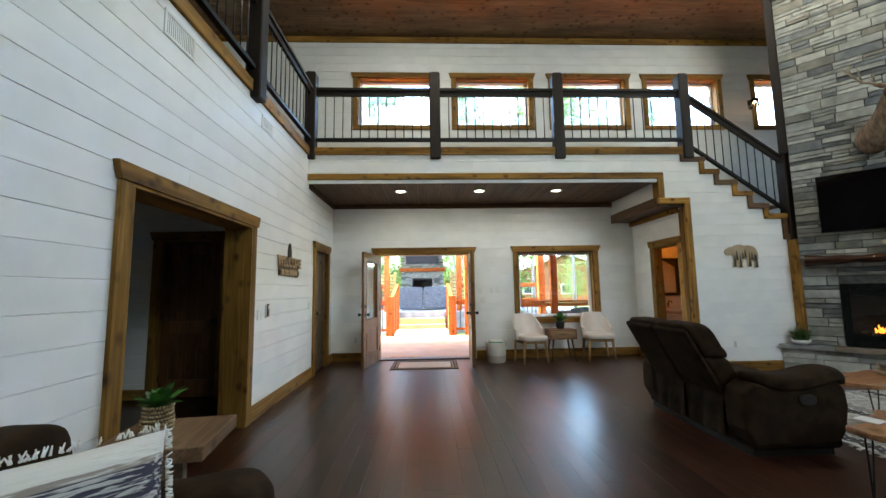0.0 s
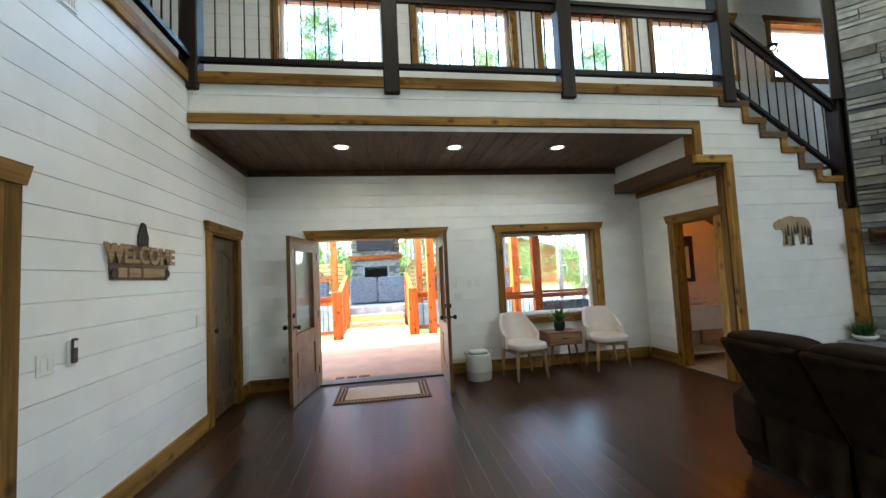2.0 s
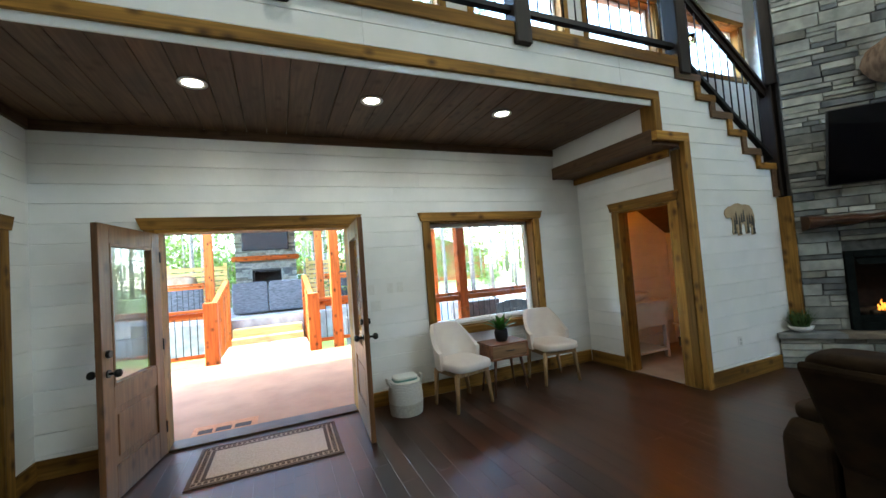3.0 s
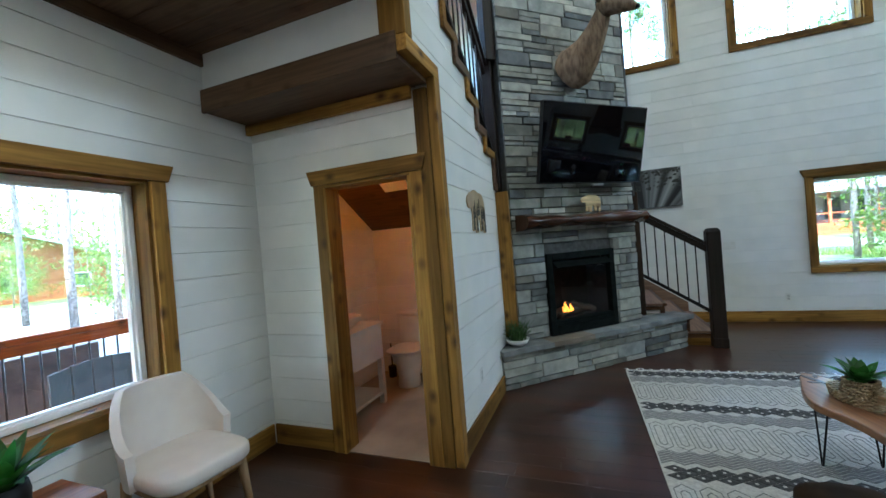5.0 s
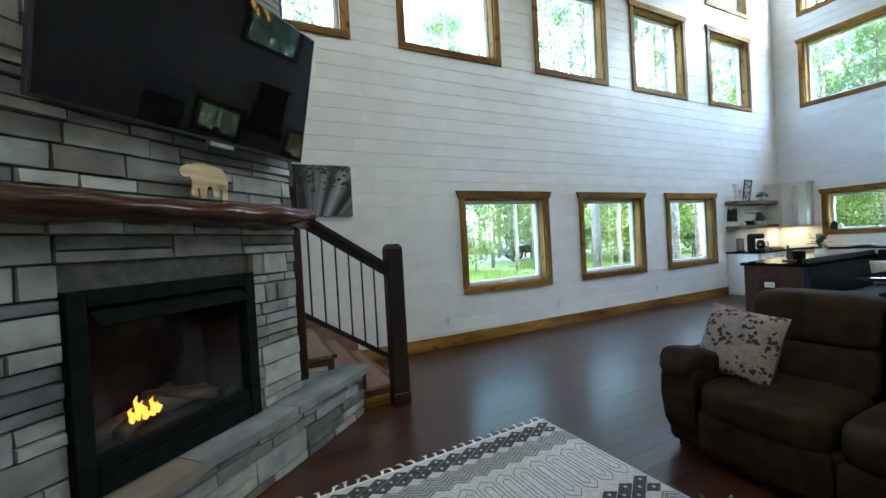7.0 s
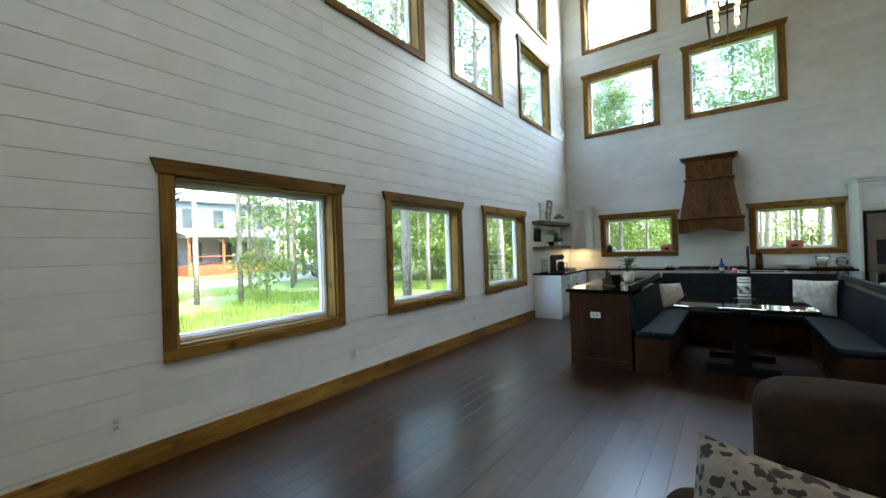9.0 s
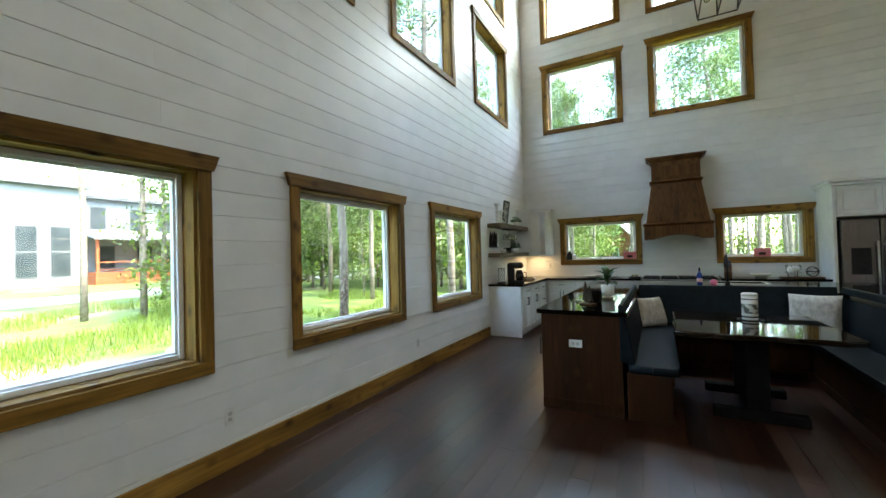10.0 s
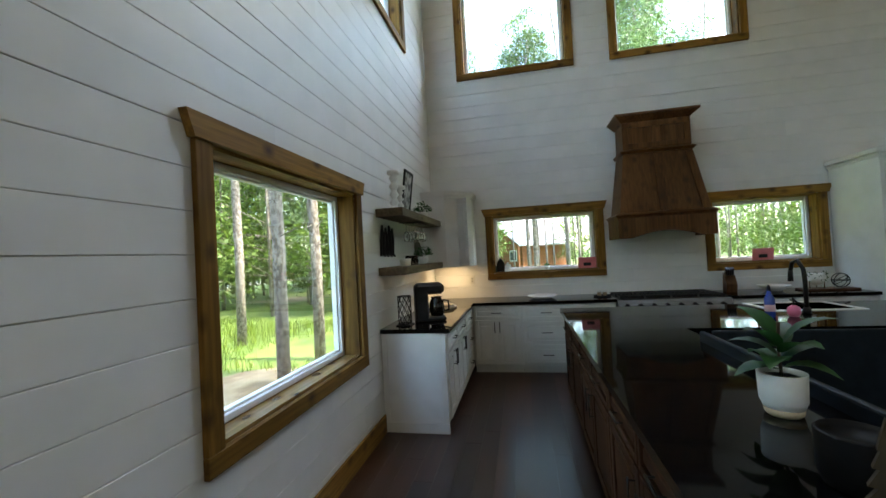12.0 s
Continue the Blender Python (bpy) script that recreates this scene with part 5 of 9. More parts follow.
for i, (z, yo) in enumerate(((0.0, -0.02), (0.025, 0.01), (0.05, 0.0))):
    part("towel", Shape().cushion(-0.13, 0.13, -0.10 + yo, 0.1 + yo, z - 0.02, z + 0.015, 0.5, 5), surface("towel_%d" % i, ((0.62, 0.64, 0.6), (0.16, 0.3, 0.27), (0.66, 0.68, 0.64))[i], ((0.7, 0.72, 0.7), (0.2, 0.36, 0.33), (0.72, 0.74, 0.7))[i], 40.0, 0.95, bump=0.6), tw)

mat = thing("door_mat", pose(-1.52, 5.755, 0, 0, 0, -1), "beige door mat with brown patterned border", "mat")
part("field", Shape().box(-0.46, 0.46, -0.26, 0.26, 0.0, 0.012, 0.002), surface("mat_beige", (0.42, 0.31, 0.22), (0.55, 0.42, 0.31), 70.0, 0.95, bump=0.8), mat)
bord = Shape()
for a, b, c, d in ((-0.585, 0.585, -0.385, -0.35), (-0.585, 0.585, 0.35, 0.385), (-0.585, -0.55, -0.35, 0.35), (0.55, 0.585, -0.35, 0.35), (-0.49, 0.49, -0.29, -0.262), (-0.49, 0.49, 0.262, 0.29), (-0.49, -0.462, -0.262, 0.262), (0.462, 0.49, -0.262, 0.262)):
    bord.box(a, b, c, d, 0.0, 0.012, 0.002)
part("border", bord, surface("mat_brown", (0.06, 0.035, 0.022), (0.1, 0.06, 0.04), 70.0, 0.95, bump=0.8), mat)
chk = Shape()
for i in range(26):
    for y in (-0.335, 0.305):
        chk.box(-0.545 + i * 0.0422, -0.545 + i * 0.0422 + 0.026, y, y + 0.03, 0.0, 0.0125)
for i in range(14):
    for x in (-0.535, 0.505):
        chk.box(x, x + 0.03, -0.285 + i * 0.0415, -0.285 + i * 0.0415 + 0.026, 0.0, 0.0125)
tagged(part("check_pattern", chk, surface("mat_brown", (0.06, 0.035, 0.022), (0.1, 0.06, 0.04), 70.0, 0.95), mat), kind="stuff")
part("underlay", Shape().box(-0.58, 0.58, -0.38, 0.38, 0.0, 0.009), surface("mat_tan", (0.3, 0.2, 0.13), (0.38, 0.27, 0.18), 70.0, 0.95, bump=0.6), mat)

om = thing("outdoor_mat", pose(-1.98, 6.70, -0.03), "orange-brown coir mat with dark lettering bars outside door", "mat")
part("coir", Shape().box(-0.31, 0.31, -0.19, 0.19, 0.0, 0.014, 0.003), surface("orange_coir", (0.36, 0.13, 0.045), (0.5, 0.2, 0.08), 60.0, 0.95, bump=0.9), om)
for x0, x1 in ((-0.25, -0.12), (-0.09, 0.06), (0.09, 0.25)):
    part("word_bar", Shape().box(x0, x1, -0.06, 0.06, 0.0142, 0.0155), surface("coir_black", (0.03, 0.018, 0.012), (0.05, 0.03, 0.02), 60.0, 0.95, bump=0.6), om)

# ---- sofas ----
SUEDE = surface("brown_suede", (0.0135, 0.0075, 0.0035), (0.030, 0.0178, 0.009), 9.0, 0.8, bump=0.16, rough_vary=0.1, spec=0.08)
SUEDE_D = surface("dark_piping", (0.009, 0.006, 0.004), (0.016, 0.011, 0.008), 20.0, 0.8)


def recliner_sofa(at, seats, seat_w, label, lean=0.24, cat_group=""):
    """A padded reclining sofa; it faces -y, its origin at the middle of its foot."""
    w = seats * seat_w
    arm = 0.24
    so = thing("recliner_sofa", at, label, "sofa", cat_group)
    part("base", Shape().box(-w / 2 - arm + 0.02, w / 2 + arm - 0.02, -0.40, 0.34, 0.05, 0.33, 0.03), SUEDE, so)
    part("plinth", Shape().box(-w / 2 - arm + 0.06, w / 2 + arm - 0.06, -0.34, 0.32, 0.0, 0.05), SUEDE_D, so)
    for sx in (-1, 1):
        x0, x1 = sorted((sx * w / 2, sx * (w / 2 + arm)))
        body = Shape().profile([(-0.36, 0.09), (-0.43, 0.2), (-0.46, 0.38), (-0.45, 0.5), (-0.40, 0.56), (-0.2, 0.575), (0.08, 0.53), (0.3, 0.57), (0.40, 0.5), (0.40, 0.22), (0.33, 0.09), (0.0, 0.07)], x0 + 0.01, x1 - 0.01)
        soften(part("arm", body, SUEDE, so), 0.03, 3)
        pad = Shape().cushion(x0 - 0.02, x1 + 0.02, -0.50, 0.30, 0.515, 0.655, 0.62, 9)
        pad.v = [(x, y, z + 0.03 * math.cos(7.5 * (y + 0.42)) - 0.06 * max(0.0, -0.40 - y) / 0.1) for x, y, z in pad.v]
        part("arm_pad", pad, SUEDE, so)
        hx = sx * (w / 2 + arm)
        part("recline_handle", Shape().cushion(hx - 0.012, hx + 0.012, -0.18, -0.04, 0.39, 0.48, 0.8, 5), SUEDE_D, so, "dark recessed recliner handle")
    for i in range(seats):
        x0 = -w / 2 + i * seat_w
        part("seat_cushion", Shape().cushion(x0 + 0.004, x0 + seat_w - 0.004, -0.49, 0.2, 0.30, 0.51, 0.38, 9), SUEDE, so)
        part("footrest", Shape().cushion(x0 + 0.006, x0 + seat_w - 0.006, -0.47, -0.34, 0.07, 0.34, 0.35, 7), SUEDE, so)
        lower = Shape().cushion(x0 + 0.005, x0 + seat_w - 0.005, 0.10, 0.36, 0.44, 0.74, 0.4, 8)
        lower.v = [(x, y + lean * max(0, z - 0.4), z) for x, y, z in lower.v]
        part("lumbar_cushion", lower, SUEDE, so)
        upper = Shape().cushion(x0 + 0.003, x0 + seat_w - 0.003, 0.09, 0.36, 0.70, 1.02, 0.42, 9)
        upper.v = [(x, y + lean * max(0, z - 0.4), z) for x, y, z in upper.v]
        part("head_cushion", upper, SUEDE, so)
        panel = Shape().profile([(0.34, 0.42), (0.34 + lean * 0.58, 0.98), (0.385 + lean * 0.55, 0.95), (0.40, 0.42)], x0 + 0.006, x0 + seat_w - 0.006)
        soften(part("back_panel", panel, SUEDE, so), 0.02, 2)
        skirt = Shape()
        skirt.grid(lambda u, v, x0=x0: (x0 + 0.01 + (seat_w - 0.02) * u, 0.385 + 0.018 * math.sin(17 * u + 3 * v) * (1 - v), 0.09 + 0.36 * v), 24, 6)
        part("back_skirt", skirt, SUEDE, so)
    return so


recliner_sofa(pose(1.42, 2.42, 0, 0, 0, 90), 2, 0.50, "brown suede reclining loveseat with leaning back", 0.55)
recliner_sofa(pose(3.05, 0.60, 0, 0, 0, 180), 3, 0.64, "brown suede reclining sofa behind woven rug", 0.2)
recliner_sofa(pose(-2.60, -0.22, 0, 0, 0, 90) @ Matrix.Diagonal((1, 1, 0.86, 1)), 2, 0.48, "brown suede reclining sofa along shiplap wall", 0.16)


def scatter_pillow(at, w, h, mat_name, label, fringe=False):
    p = thing("throw_pillow", at, label, "pillow", "throw pillows")
    s = Shape()

    def face(sgn):
        def fn(u, v):
            x, z = u * 2 - 1, v * 2 - 1
            pinch = 1 - 0.07 * (1 - abs(x)) * 0 - 0.08 * (x * x * (1 - z * z) + z * z * (1 - x * x)) * 0.6
            t = ((1 - x ** 4) * (1 - z ** 4)) ** 0.5
            return (x * w / 2 * pinch, sgn * (0.004 + 0.085 * t), h / 2 + z * h / 2 * pinch)
        return fn
    s.grid(face(-1), 18, 18)
    s.grid(lambda u, v: face(1)(1 - u, v), 18, 18)
    part("cover", s, mat_name, p)
    if fringe:
        fr, r = Shape(), random.Random(6)
        for i in range(120):
            u = r.uniform(-0.5, 0.5)
            for zz, dz in ((h, 0.02), (0.0, -0.018)):
                if r.random() < 0.8:
                    x = u * w
                    fr.rod((x, r.uniform(-0.006, 0.006), zz), (x + r.uniform(-0.012, 0.012), r.uniform(-0.02, 0.02), zz + dz + r.uniform(-0.008, 0.008)), 0.004, 0.002, 5)
            zz = r.uniform(0, h)
            for sx in (-1, 1):
                fr.rod((sx * w / 2, 0, zz), (sx * (w / 2 + 0.018), r.uniform(-0.015, 0.015), zz + r.uniform(-0.012, 0.012)), 0.004, 0.002, 5)
        tagged(part("fringe", fr, CERAMIC, p, "white frayed fringe"), kind="stuff")
    return p


# floral print
fm, ft, fbs = nodes_of("floral_linen")
base_c, _ = noise_mix(ft, (0.17, 0.13, 0.095), (0.23, 0.185, 0.14), 30.0)
co, wv, ad, vo, nz, rp, rq, mp, mx = (ft.nodes.new("ShaderNode" + n) for n in ("TexCoord", "TexNoise", "VectorMath", "TexVoronoi", "TexNoise", "ValToRGB", "ValToRGB", "Math", "Mix"))
mx.data_type = "RGBA"
wv.inputs["Scale"].default_value = 26.0
ft.links.new(co.outputs["Object"], wv.inputs["Vector"])
ad.operation = "MULTIPLY_ADD"
ad.inputs[1].default_value = (0.05, 0.05, 0.05)
ft.links.new(wv.outputs["Color"], ad.inputs[0])
ft.links.new(co.outputs["Object"], ad.inputs[2])
ft.links.new(ad.outputs[0], vo.inputs["Vector"])
ft.links.new(co.outputs["Object"], nz.inputs["Vector"])
vo.inputs["Scale"].default_value, nz.inputs["Scale"].default_value = 30.0, 8.0
for ramp, lo, hi, flip in ((rp, 0.42, 0.47, True), (rq, 0.455, 0.485, False)):
    ramp.color_ramp.elements[0].position, ramp.color_ramp.elements[1].position = lo, hi
    for e, on in zip(ramp.color_ramp.elements, (flip, not flip)):
        e.color = (1, 1, 1, 1) if on else (0, 0, 0, 1)
ft.links.new(vo.outputs["Distance"], rp.inputs[0])
ft.links.new(nz.outputs["Fac"], rq.inputs[0])
mp.operation = "MULTIPLY"
ft.links.new(rp.outputs[0], mp.inputs[0])
ft.links.new(rq.outputs[0], mp.inputs[1])
ft.links.new(mp.outputs[0], mx.inputs["Factor"])
ft.links.new(base_c, mx.inputs["A"])
mx.inputs["B"].default_value = (0.022, 0.015, 0.012, 1)
ft.links.new(mx.outputs["Result"], fbs.inputs["Base Color"])
fbs.inputs["Roughness"].default_value = 0.9
scatter_pillow(pose(3.96, 0.76, 0.48, -20, 5, 172), 0.47, 0.46, fm, "beige throw pillow with dark floral print")

wm, wt, wb = nodes_of("striped_weave")
co, sp, mr, rp, nz, mx = (wt.nodes.new("ShaderNode" + n) for n in ("TexCoord", "SeparateXYZ", "MapRange", "ValToRGB", "TexNoise", "Mix"))
wt.links.new(co.outputs["Object"], sp.inputs[0])
wt.links.new(sp.outputs["Z"], mr.inputs["Value"])
mr.inputs["From Max"].default_value = 0.48
el = rp.color_ramp.elements
rp.color_ramp.interpolation = "CONSTANT"
el[0].position, el[0].color = 0.0, (0.66, 0.66, 0.62, 1)
el[1].position, el[1].color = 0.50, (0.30, 0.27, 0.24, 1)
for pos, c in ((0.54, (0.05, 0.05, 0.08, 1)), (0.78, (0.30, 0.27, 0.24, 1)), (0.82, (0.66, 0.66, 0.62, 1))):
    e = el.new(pos)
    e.color = c
mx.data_type = "RGBA"
wt.links.new(mr.outputs[0], rp.inputs[0])
mpn = wt.nodes.new("ShaderNodeMapping")
mpn.inputs["Scale"].default_value = (10, 40, 110)
wt.links.new(co.outputs["Object"], mpn.inputs[0])
wt.links.new(mpn.outputs[0], nz.inputs["Vector"])
nz.inputs["Scale"].default_value = 1.0
wt.links.new(rp.outputs[0], mx.inputs["A"])
mx.inputs["B"].default_value = (0.64, 0.64, 0.61, 1)
m2 = wt.nodes.new("ShaderNodeMapRange")
m2.inputs["From Min"].default_value, m2.inputs["From Max"].default_value = 0.5, 0.6
wt.links.new(nz.outputs["Fac"], m2.inputs["Value"])
m3 = wt.nodes.new("ShaderNodeMath")
m3.operation = "MULTIPLY"
m3.inputs[1].default_value = 0.75
wt.links.new(m2.outputs[0], m3.inputs[0])
wt.links.new(m3.outputs[0], mx.inputs["Factor"])
wt.links.new(mx.outputs["Result"], wb.inputs["Base Color"])
wb.inputs["Roughness"].default_value = 0.95
add_bump(wt, wb, nz.outputs["Fac"], 0.5)
scatter_pillow(pose(-2.49, -0.24, 0.435, -14, 0, 45), 0.64, 0.46, wm, "white fringed throw pillow with dark woven stripes", True)

TAN_WOOD = wood("tan_side_table", (0.13, 0.075, 0.035), (0.22, 0.135, 0.07), "y", 0.5, 0.05)
et = thing("end_table", pose(-2.94, 1.03, 0, 0, 0, 9), "thick brown wooden end table beside sofa", "table")
part("top", Shape().box(-0.28, 0.28, -0.27, 0.27, 0.47, 0.55, 0.006), TAN_WOOD, et)
for x in (-0.22, -0.02):
    for y in (-0.16, 0.1):
        part("leg", Shape().box(x, x + 0.06, y, y + 0.06, 0, 0.47, 0.004), TAN_WOOD, et)
woven_pot((-3.01, 1.03, 0.55), "spiky green plant in woven basket on end table", 0.062, 0.155)

# ---- rug ----
rug = thing("area_rug", pose(3.49, 2.42, 0, 0, 0, 2.0), "cream and charcoal woven geometric rug with tassels", "rug")
RX, RY = 1.42, 1.0
CREAM_WOOL = surface("cream_wool", (0.42, 0.405, 0.37), (0.54, 0.52, 0.48), 45.0, 0.95, bump=0.8)
GREY_WOOL = surface("grey_wool", (0.15, 0.15, 0.148), (0.23, 0.23, 0.225), 45.0, 0.95, bump=0.8)
DARK_WOOL = surface("charcoal_wool", (0.035, 0.035, 0.036), (0.075, 0.075, 0.076), 45.0, 0.95, bump=0.8)
part("ground_weave", Shape().box(-RX, RX, -RY, RY, 0.0, 0.008), CREAM_WOOL, rug)
TEETH = 15
PITCH = (2 * RY - 0.02) / TEETH


def saw(s, xa, xb, amp, z):
    """A strip between two sawtooth lines across the rug."""
    for i in range(TEETH * 2):
        y0, y1 = -RY + 0.01 + PITCH * i / 2, -RY + 0.01 + PITCH * (i + 1) / 2
        a, b = (0, amp) if i % 2 == 0 else (amp, 0)
        s.prism([(xa + a, y0), (xb + a, y0), (xb + b, y1), (xa + b, y1)], 0.002, z)


def bar(s, a, b, half, z):
    """A thin raised line between two points."""
    d = Vector((b[0] - a[0], b[1] - a[1])).normalized() * half
    s.prism([(a[0] + d.y, a[1] - d.x), (b[0] + d.y, b[1] - d.x), (b[0] - d.y, b[1] + d.x), (a[0] - d.y, a[1] + d.x)], 0.002, z)


for bx in (-1.364, -0.539, 0.455, 1.28):
    wht = Shape()
    for row in range(3):
        for i in range(TEETH):
            x, y, k = bx + 0.042 * row, -RY + 0.01 + PITCH * (i + (0.5 if row % 2 == 0 else 1.0)), 0.94
            if y + PITCH / 2 > RY:
                continue
            part("diamond", Shape().prism([(x - 0.042 * k, y), (x, y - PITCH / 2 * k), (x + 0.042 * k, y), (x, y + PITCH / 2 * k)], 0.002, 0.0105), DARK_WOOL, rug, "charcoal woven diamond")
            wht.prism([(x - 0.008, y - 0.008), (x + 0.008, y - 0.008), (x + 0.008, y + 0.008), (x - 0.008, y + 0.008)], 0.003, 0.012)
    tagged(part("diamond_centre", wht, CREAM_WOOL, rug), kind="stuff")
for xa in (-1.245, -0.41, 0.225, 1.06):
    zig, dash = Shape(), Shape()
    saw(zig, xa, xa + 0.145, 0.04, 0.0100)
    for j in range(5):
        saw(dash, xa + 0.014 + 0.028 * j, xa + 0.018 + 0.028 * j, 0.04, 0.0112)
    tagged(part("zigzag_band", zig, GREY_WOOL, rug), "grey zigzag band", kind="stuff")
    tagged(part("zigzag_line", dash, CREAM_WOOL, rug), kind="stuff")
for xa, xb in ((-1.04, -0.62), (-0.22, 0.19), (0.62, 1.03)):
    rib = Shape()
    for i in range(TEETH):
        y, w, t = -RY + 0.01 + PITCH * (i + 0.5), PITCH * 0.40, 0.045
        for q in (1.0, 0.45):
            ring = [(xa + (1 - q) * 0.1, y), (xa + t + (1 - q) * 0.06, y - w * q), (xb - t - (1 - q) * 0.06, y - w * q), (xb - (1 - q) * 0.1, y), (xb - t - (1 - q) * 0.06, y + w * q), (xa + t + (1 - q) * 0.06, y + w * q)]
            for k in range(6):
                bar(rib, ring[k], ring[(k + 1) % 6], 0.0026, 0.0098)
    tagged(part("hexagon_outline", rib, GREY_WOOL, rug), "thin grey hexagon outline", kind="stuff")
part("edge_binding", Shape().box(-RX - 0.012, -RX, -RY, RY, 0, 0.011, 0.002).box(RX, RX + 0.012, -RY, RY, 0, 0.011, 0.002), CERAMIC, rug)
r = random.Random(12)
for sx in (-1, 1):
    for i in range(26):
        y = -RY + 0.03 + (2 * RY - 0.06) * i / 25
        x0, tx, ty = sx * (RX + 0.01), sx * (RX + 0.075 + r.uniform(-0.012, 0.012)), y + r.uniform(-0.03, 0.03)
        t = Shape()
        for k in range(4):
            t.tube([(x0, y + (k - 1.5) * 0.003, 0.006), ((x0 + tx) / 2, (y + ty) / 2 + (k - 1.5) * 0.004, 0.014), (tx, ty + (k - 1.5) * 0.010, 0.004)], 0.0032, 5)
        part("tassel", t, CERAMIC, rug)

# ---- live edge tables ----
LIVE = wood("live_edge_cedar", (0.24, 0.11, 0.05), (0.42, 0.23, 0.11), "x", 0.28, 0.05)


def live_edge_table(at, length, width, height, seed, label, holes=True):
    t = thing("live_edge_table", at, label, "table", "live-edge tables")
    r = random.Random(seed)
    n = 36
    ph = [r.uniform(0, 6.28) for _ in range(4)]

    def half(u, s):
        end = min(1.0, (u / 0.10) ** 0.55) * min(1.0, ((1 - u) / (0.4 if holes else 0.07)) ** (0.7 if holes else 0.5)) if 0 < u < 1 else 0.03
        return width / 2 * end * (0.86 + 0.12 * math.sin(5 * u + ph[s]) + 0.06 * math.sin(13 * u + ph[s + 2]))
    pts = [(-length / 2 + length * i / n, half(i / n, 0)) for i in range(n + 1)] + [(-length / 2 + length * i / n, -half(i / n, 1)) for i in reversed(range(n + 1))]
    top = Shape().prism(list(reversed(pts)), height - 0.045, height)
    soften(part("slab", top, LIVE, t), 0.012, 2)
    if holes:
        kn = Shape()
        for x, y, a, b, rot in ((length * 0.40, 0.02, 0.09, 0.018, 0.3), (length * 0.36, 0.055, 0.03, 0.014, 1.2), (length * 0.44, -0.022, 0.03, 0.014, 2.6), (length * 0.30, -0.06, 0.05, 0.02, 0.1), (-length * 0.3, 0.08, 0.03, 0.02, 0.4), (-length * 0.22, 0.05, 0.02, 0.014, 0.9)):
            kn.prism([(x + a * math.cos(q) * math.cos(rot) - b * math.sin(q) * math.sin(rot), y + a * math.cos(q) * math.sin(rot) + b * math.sin(q) * math.cos(rot)) for q in [2 * math.pi * k / 14 for k in range(14)]], height - 0.01, height + 0.0012)
        part("dark_knot", kn, surface("black_resin", (0.008, 0.006, 0.005), (0.016, 0.012, 0.01), 20.0, 0.3), t, "black resin-filled hollow")
    for x in (-length * 0.33, length * 0.22):
        for y in (-width * 0.25, width * 0.25):
            hp = Shape().tube([(x - 0.06, y, height - 0.046), (x - 0.005, y * 1.08, 0.02), (x, y * 1.08, 0.004), (x + 0.005, y * 1.08, 0.02), (x + 0.06, y, height - 0.046)], 0.0055, 6)
            hp.box(x - 0.075, x + 0.075, y - 0.02, y + 0.02, height - 0.05, height - 0.0455)
            part("hairpin_leg", hp, BLACK_METAL, t, "black hairpin leg")
    return t


live_edge_table(pose(2.96, 2.31, 0, 0, 0, 10), 1.32, 0.56, 0.45, 5, "live-edge wooden coffee table on hairpin legs")
live_edge_table(pose(1.55, 1.04, 0, 0, 0, 25), 0.72, 0.5, 0.45, 9, "small live-edge wooden end table with coaster", False)
single("coaster", Shape().box(-0.06, 0.06, -0.06, 0.06, 0, 0.01, 0.003), PLATE, pose(1.42, 1.16, 0.45, 0, 0, 20), "pale square coaster on end table", "coaster")
tray = thing("woven_tray", pose(3.09, 2.30, 0.45, 0, 0, 28) @ Matrix.Scale(0.79, 4), "oval woven seagrass tray with loop handles", "tray")
ts = Shape()
for j in range(5):
    for k in range(44):
        a0, a1 = 2 * math.pi * (k + 0.5 * (j % 2)) / 44, 2 * math.pi * (k + 0.5 * (j % 2) + 0.92) / 44
        m = (a0 + a1) / 2
        rx, ry = 0.27 + 0.003 * j, 0.165 + 0.003 * j
        ts.tube([(rx * math.cos(q) * e, ry * math.sin(q) * e, 0.01 + 0.014 * j) for q, e in ((a0, 1), (m, 1.035), (a1, 1))], [0.004, 0.009, 0.004], 5)
part("rim", ts, WEAVE, tray)
part("bottom", Shape().prism([(0.265 * math.cos(2 * math.pi * k / 32), 0.16 * math.sin(2 * math.pi * k / 32)) for k in range(32)], 0.0, 0.008), WEAVE, tray)
for y in (-0.165, 0.165):
    part("handle", Shape().tube([(-0.06, y, 0.06), (-0.045, y * 1.08, 0.11), (0, y * 1.1, 0.13), (0.045, y * 1.08, 0.11), (0.06, y, 0.06)], 0.008, 7), WEAVE, tray)
woven_pot(pose(3.14, 2.345, 0.458), "spiky green plant in woven basket on tray", 0.066, 0.115)
single("wooden_box", Shape().box(-0.09, 0.09, -0.055, 0.055, 0, 0.035, 0.003).box(-0.088, 0.088, -0.053, 0.053, 0.038, 0.06, 0.003), wood("pale_box", (0.32, 0.2, 0.11), (0.45, 0.3, 0.18), "x", 0.5), pose(3.00, 2.235, 0.459, 0, 0, 35), "small pale wooden box on tray", "box")
single("remote_control", Shape().box(-0.022, 0.022, -0.075, 0.075, 0, 0.016, 0.004), CUP_BLACK, pose(3.20, 2.27, 0.459, 0, 0, 35), "black remote control in tray", "remote")

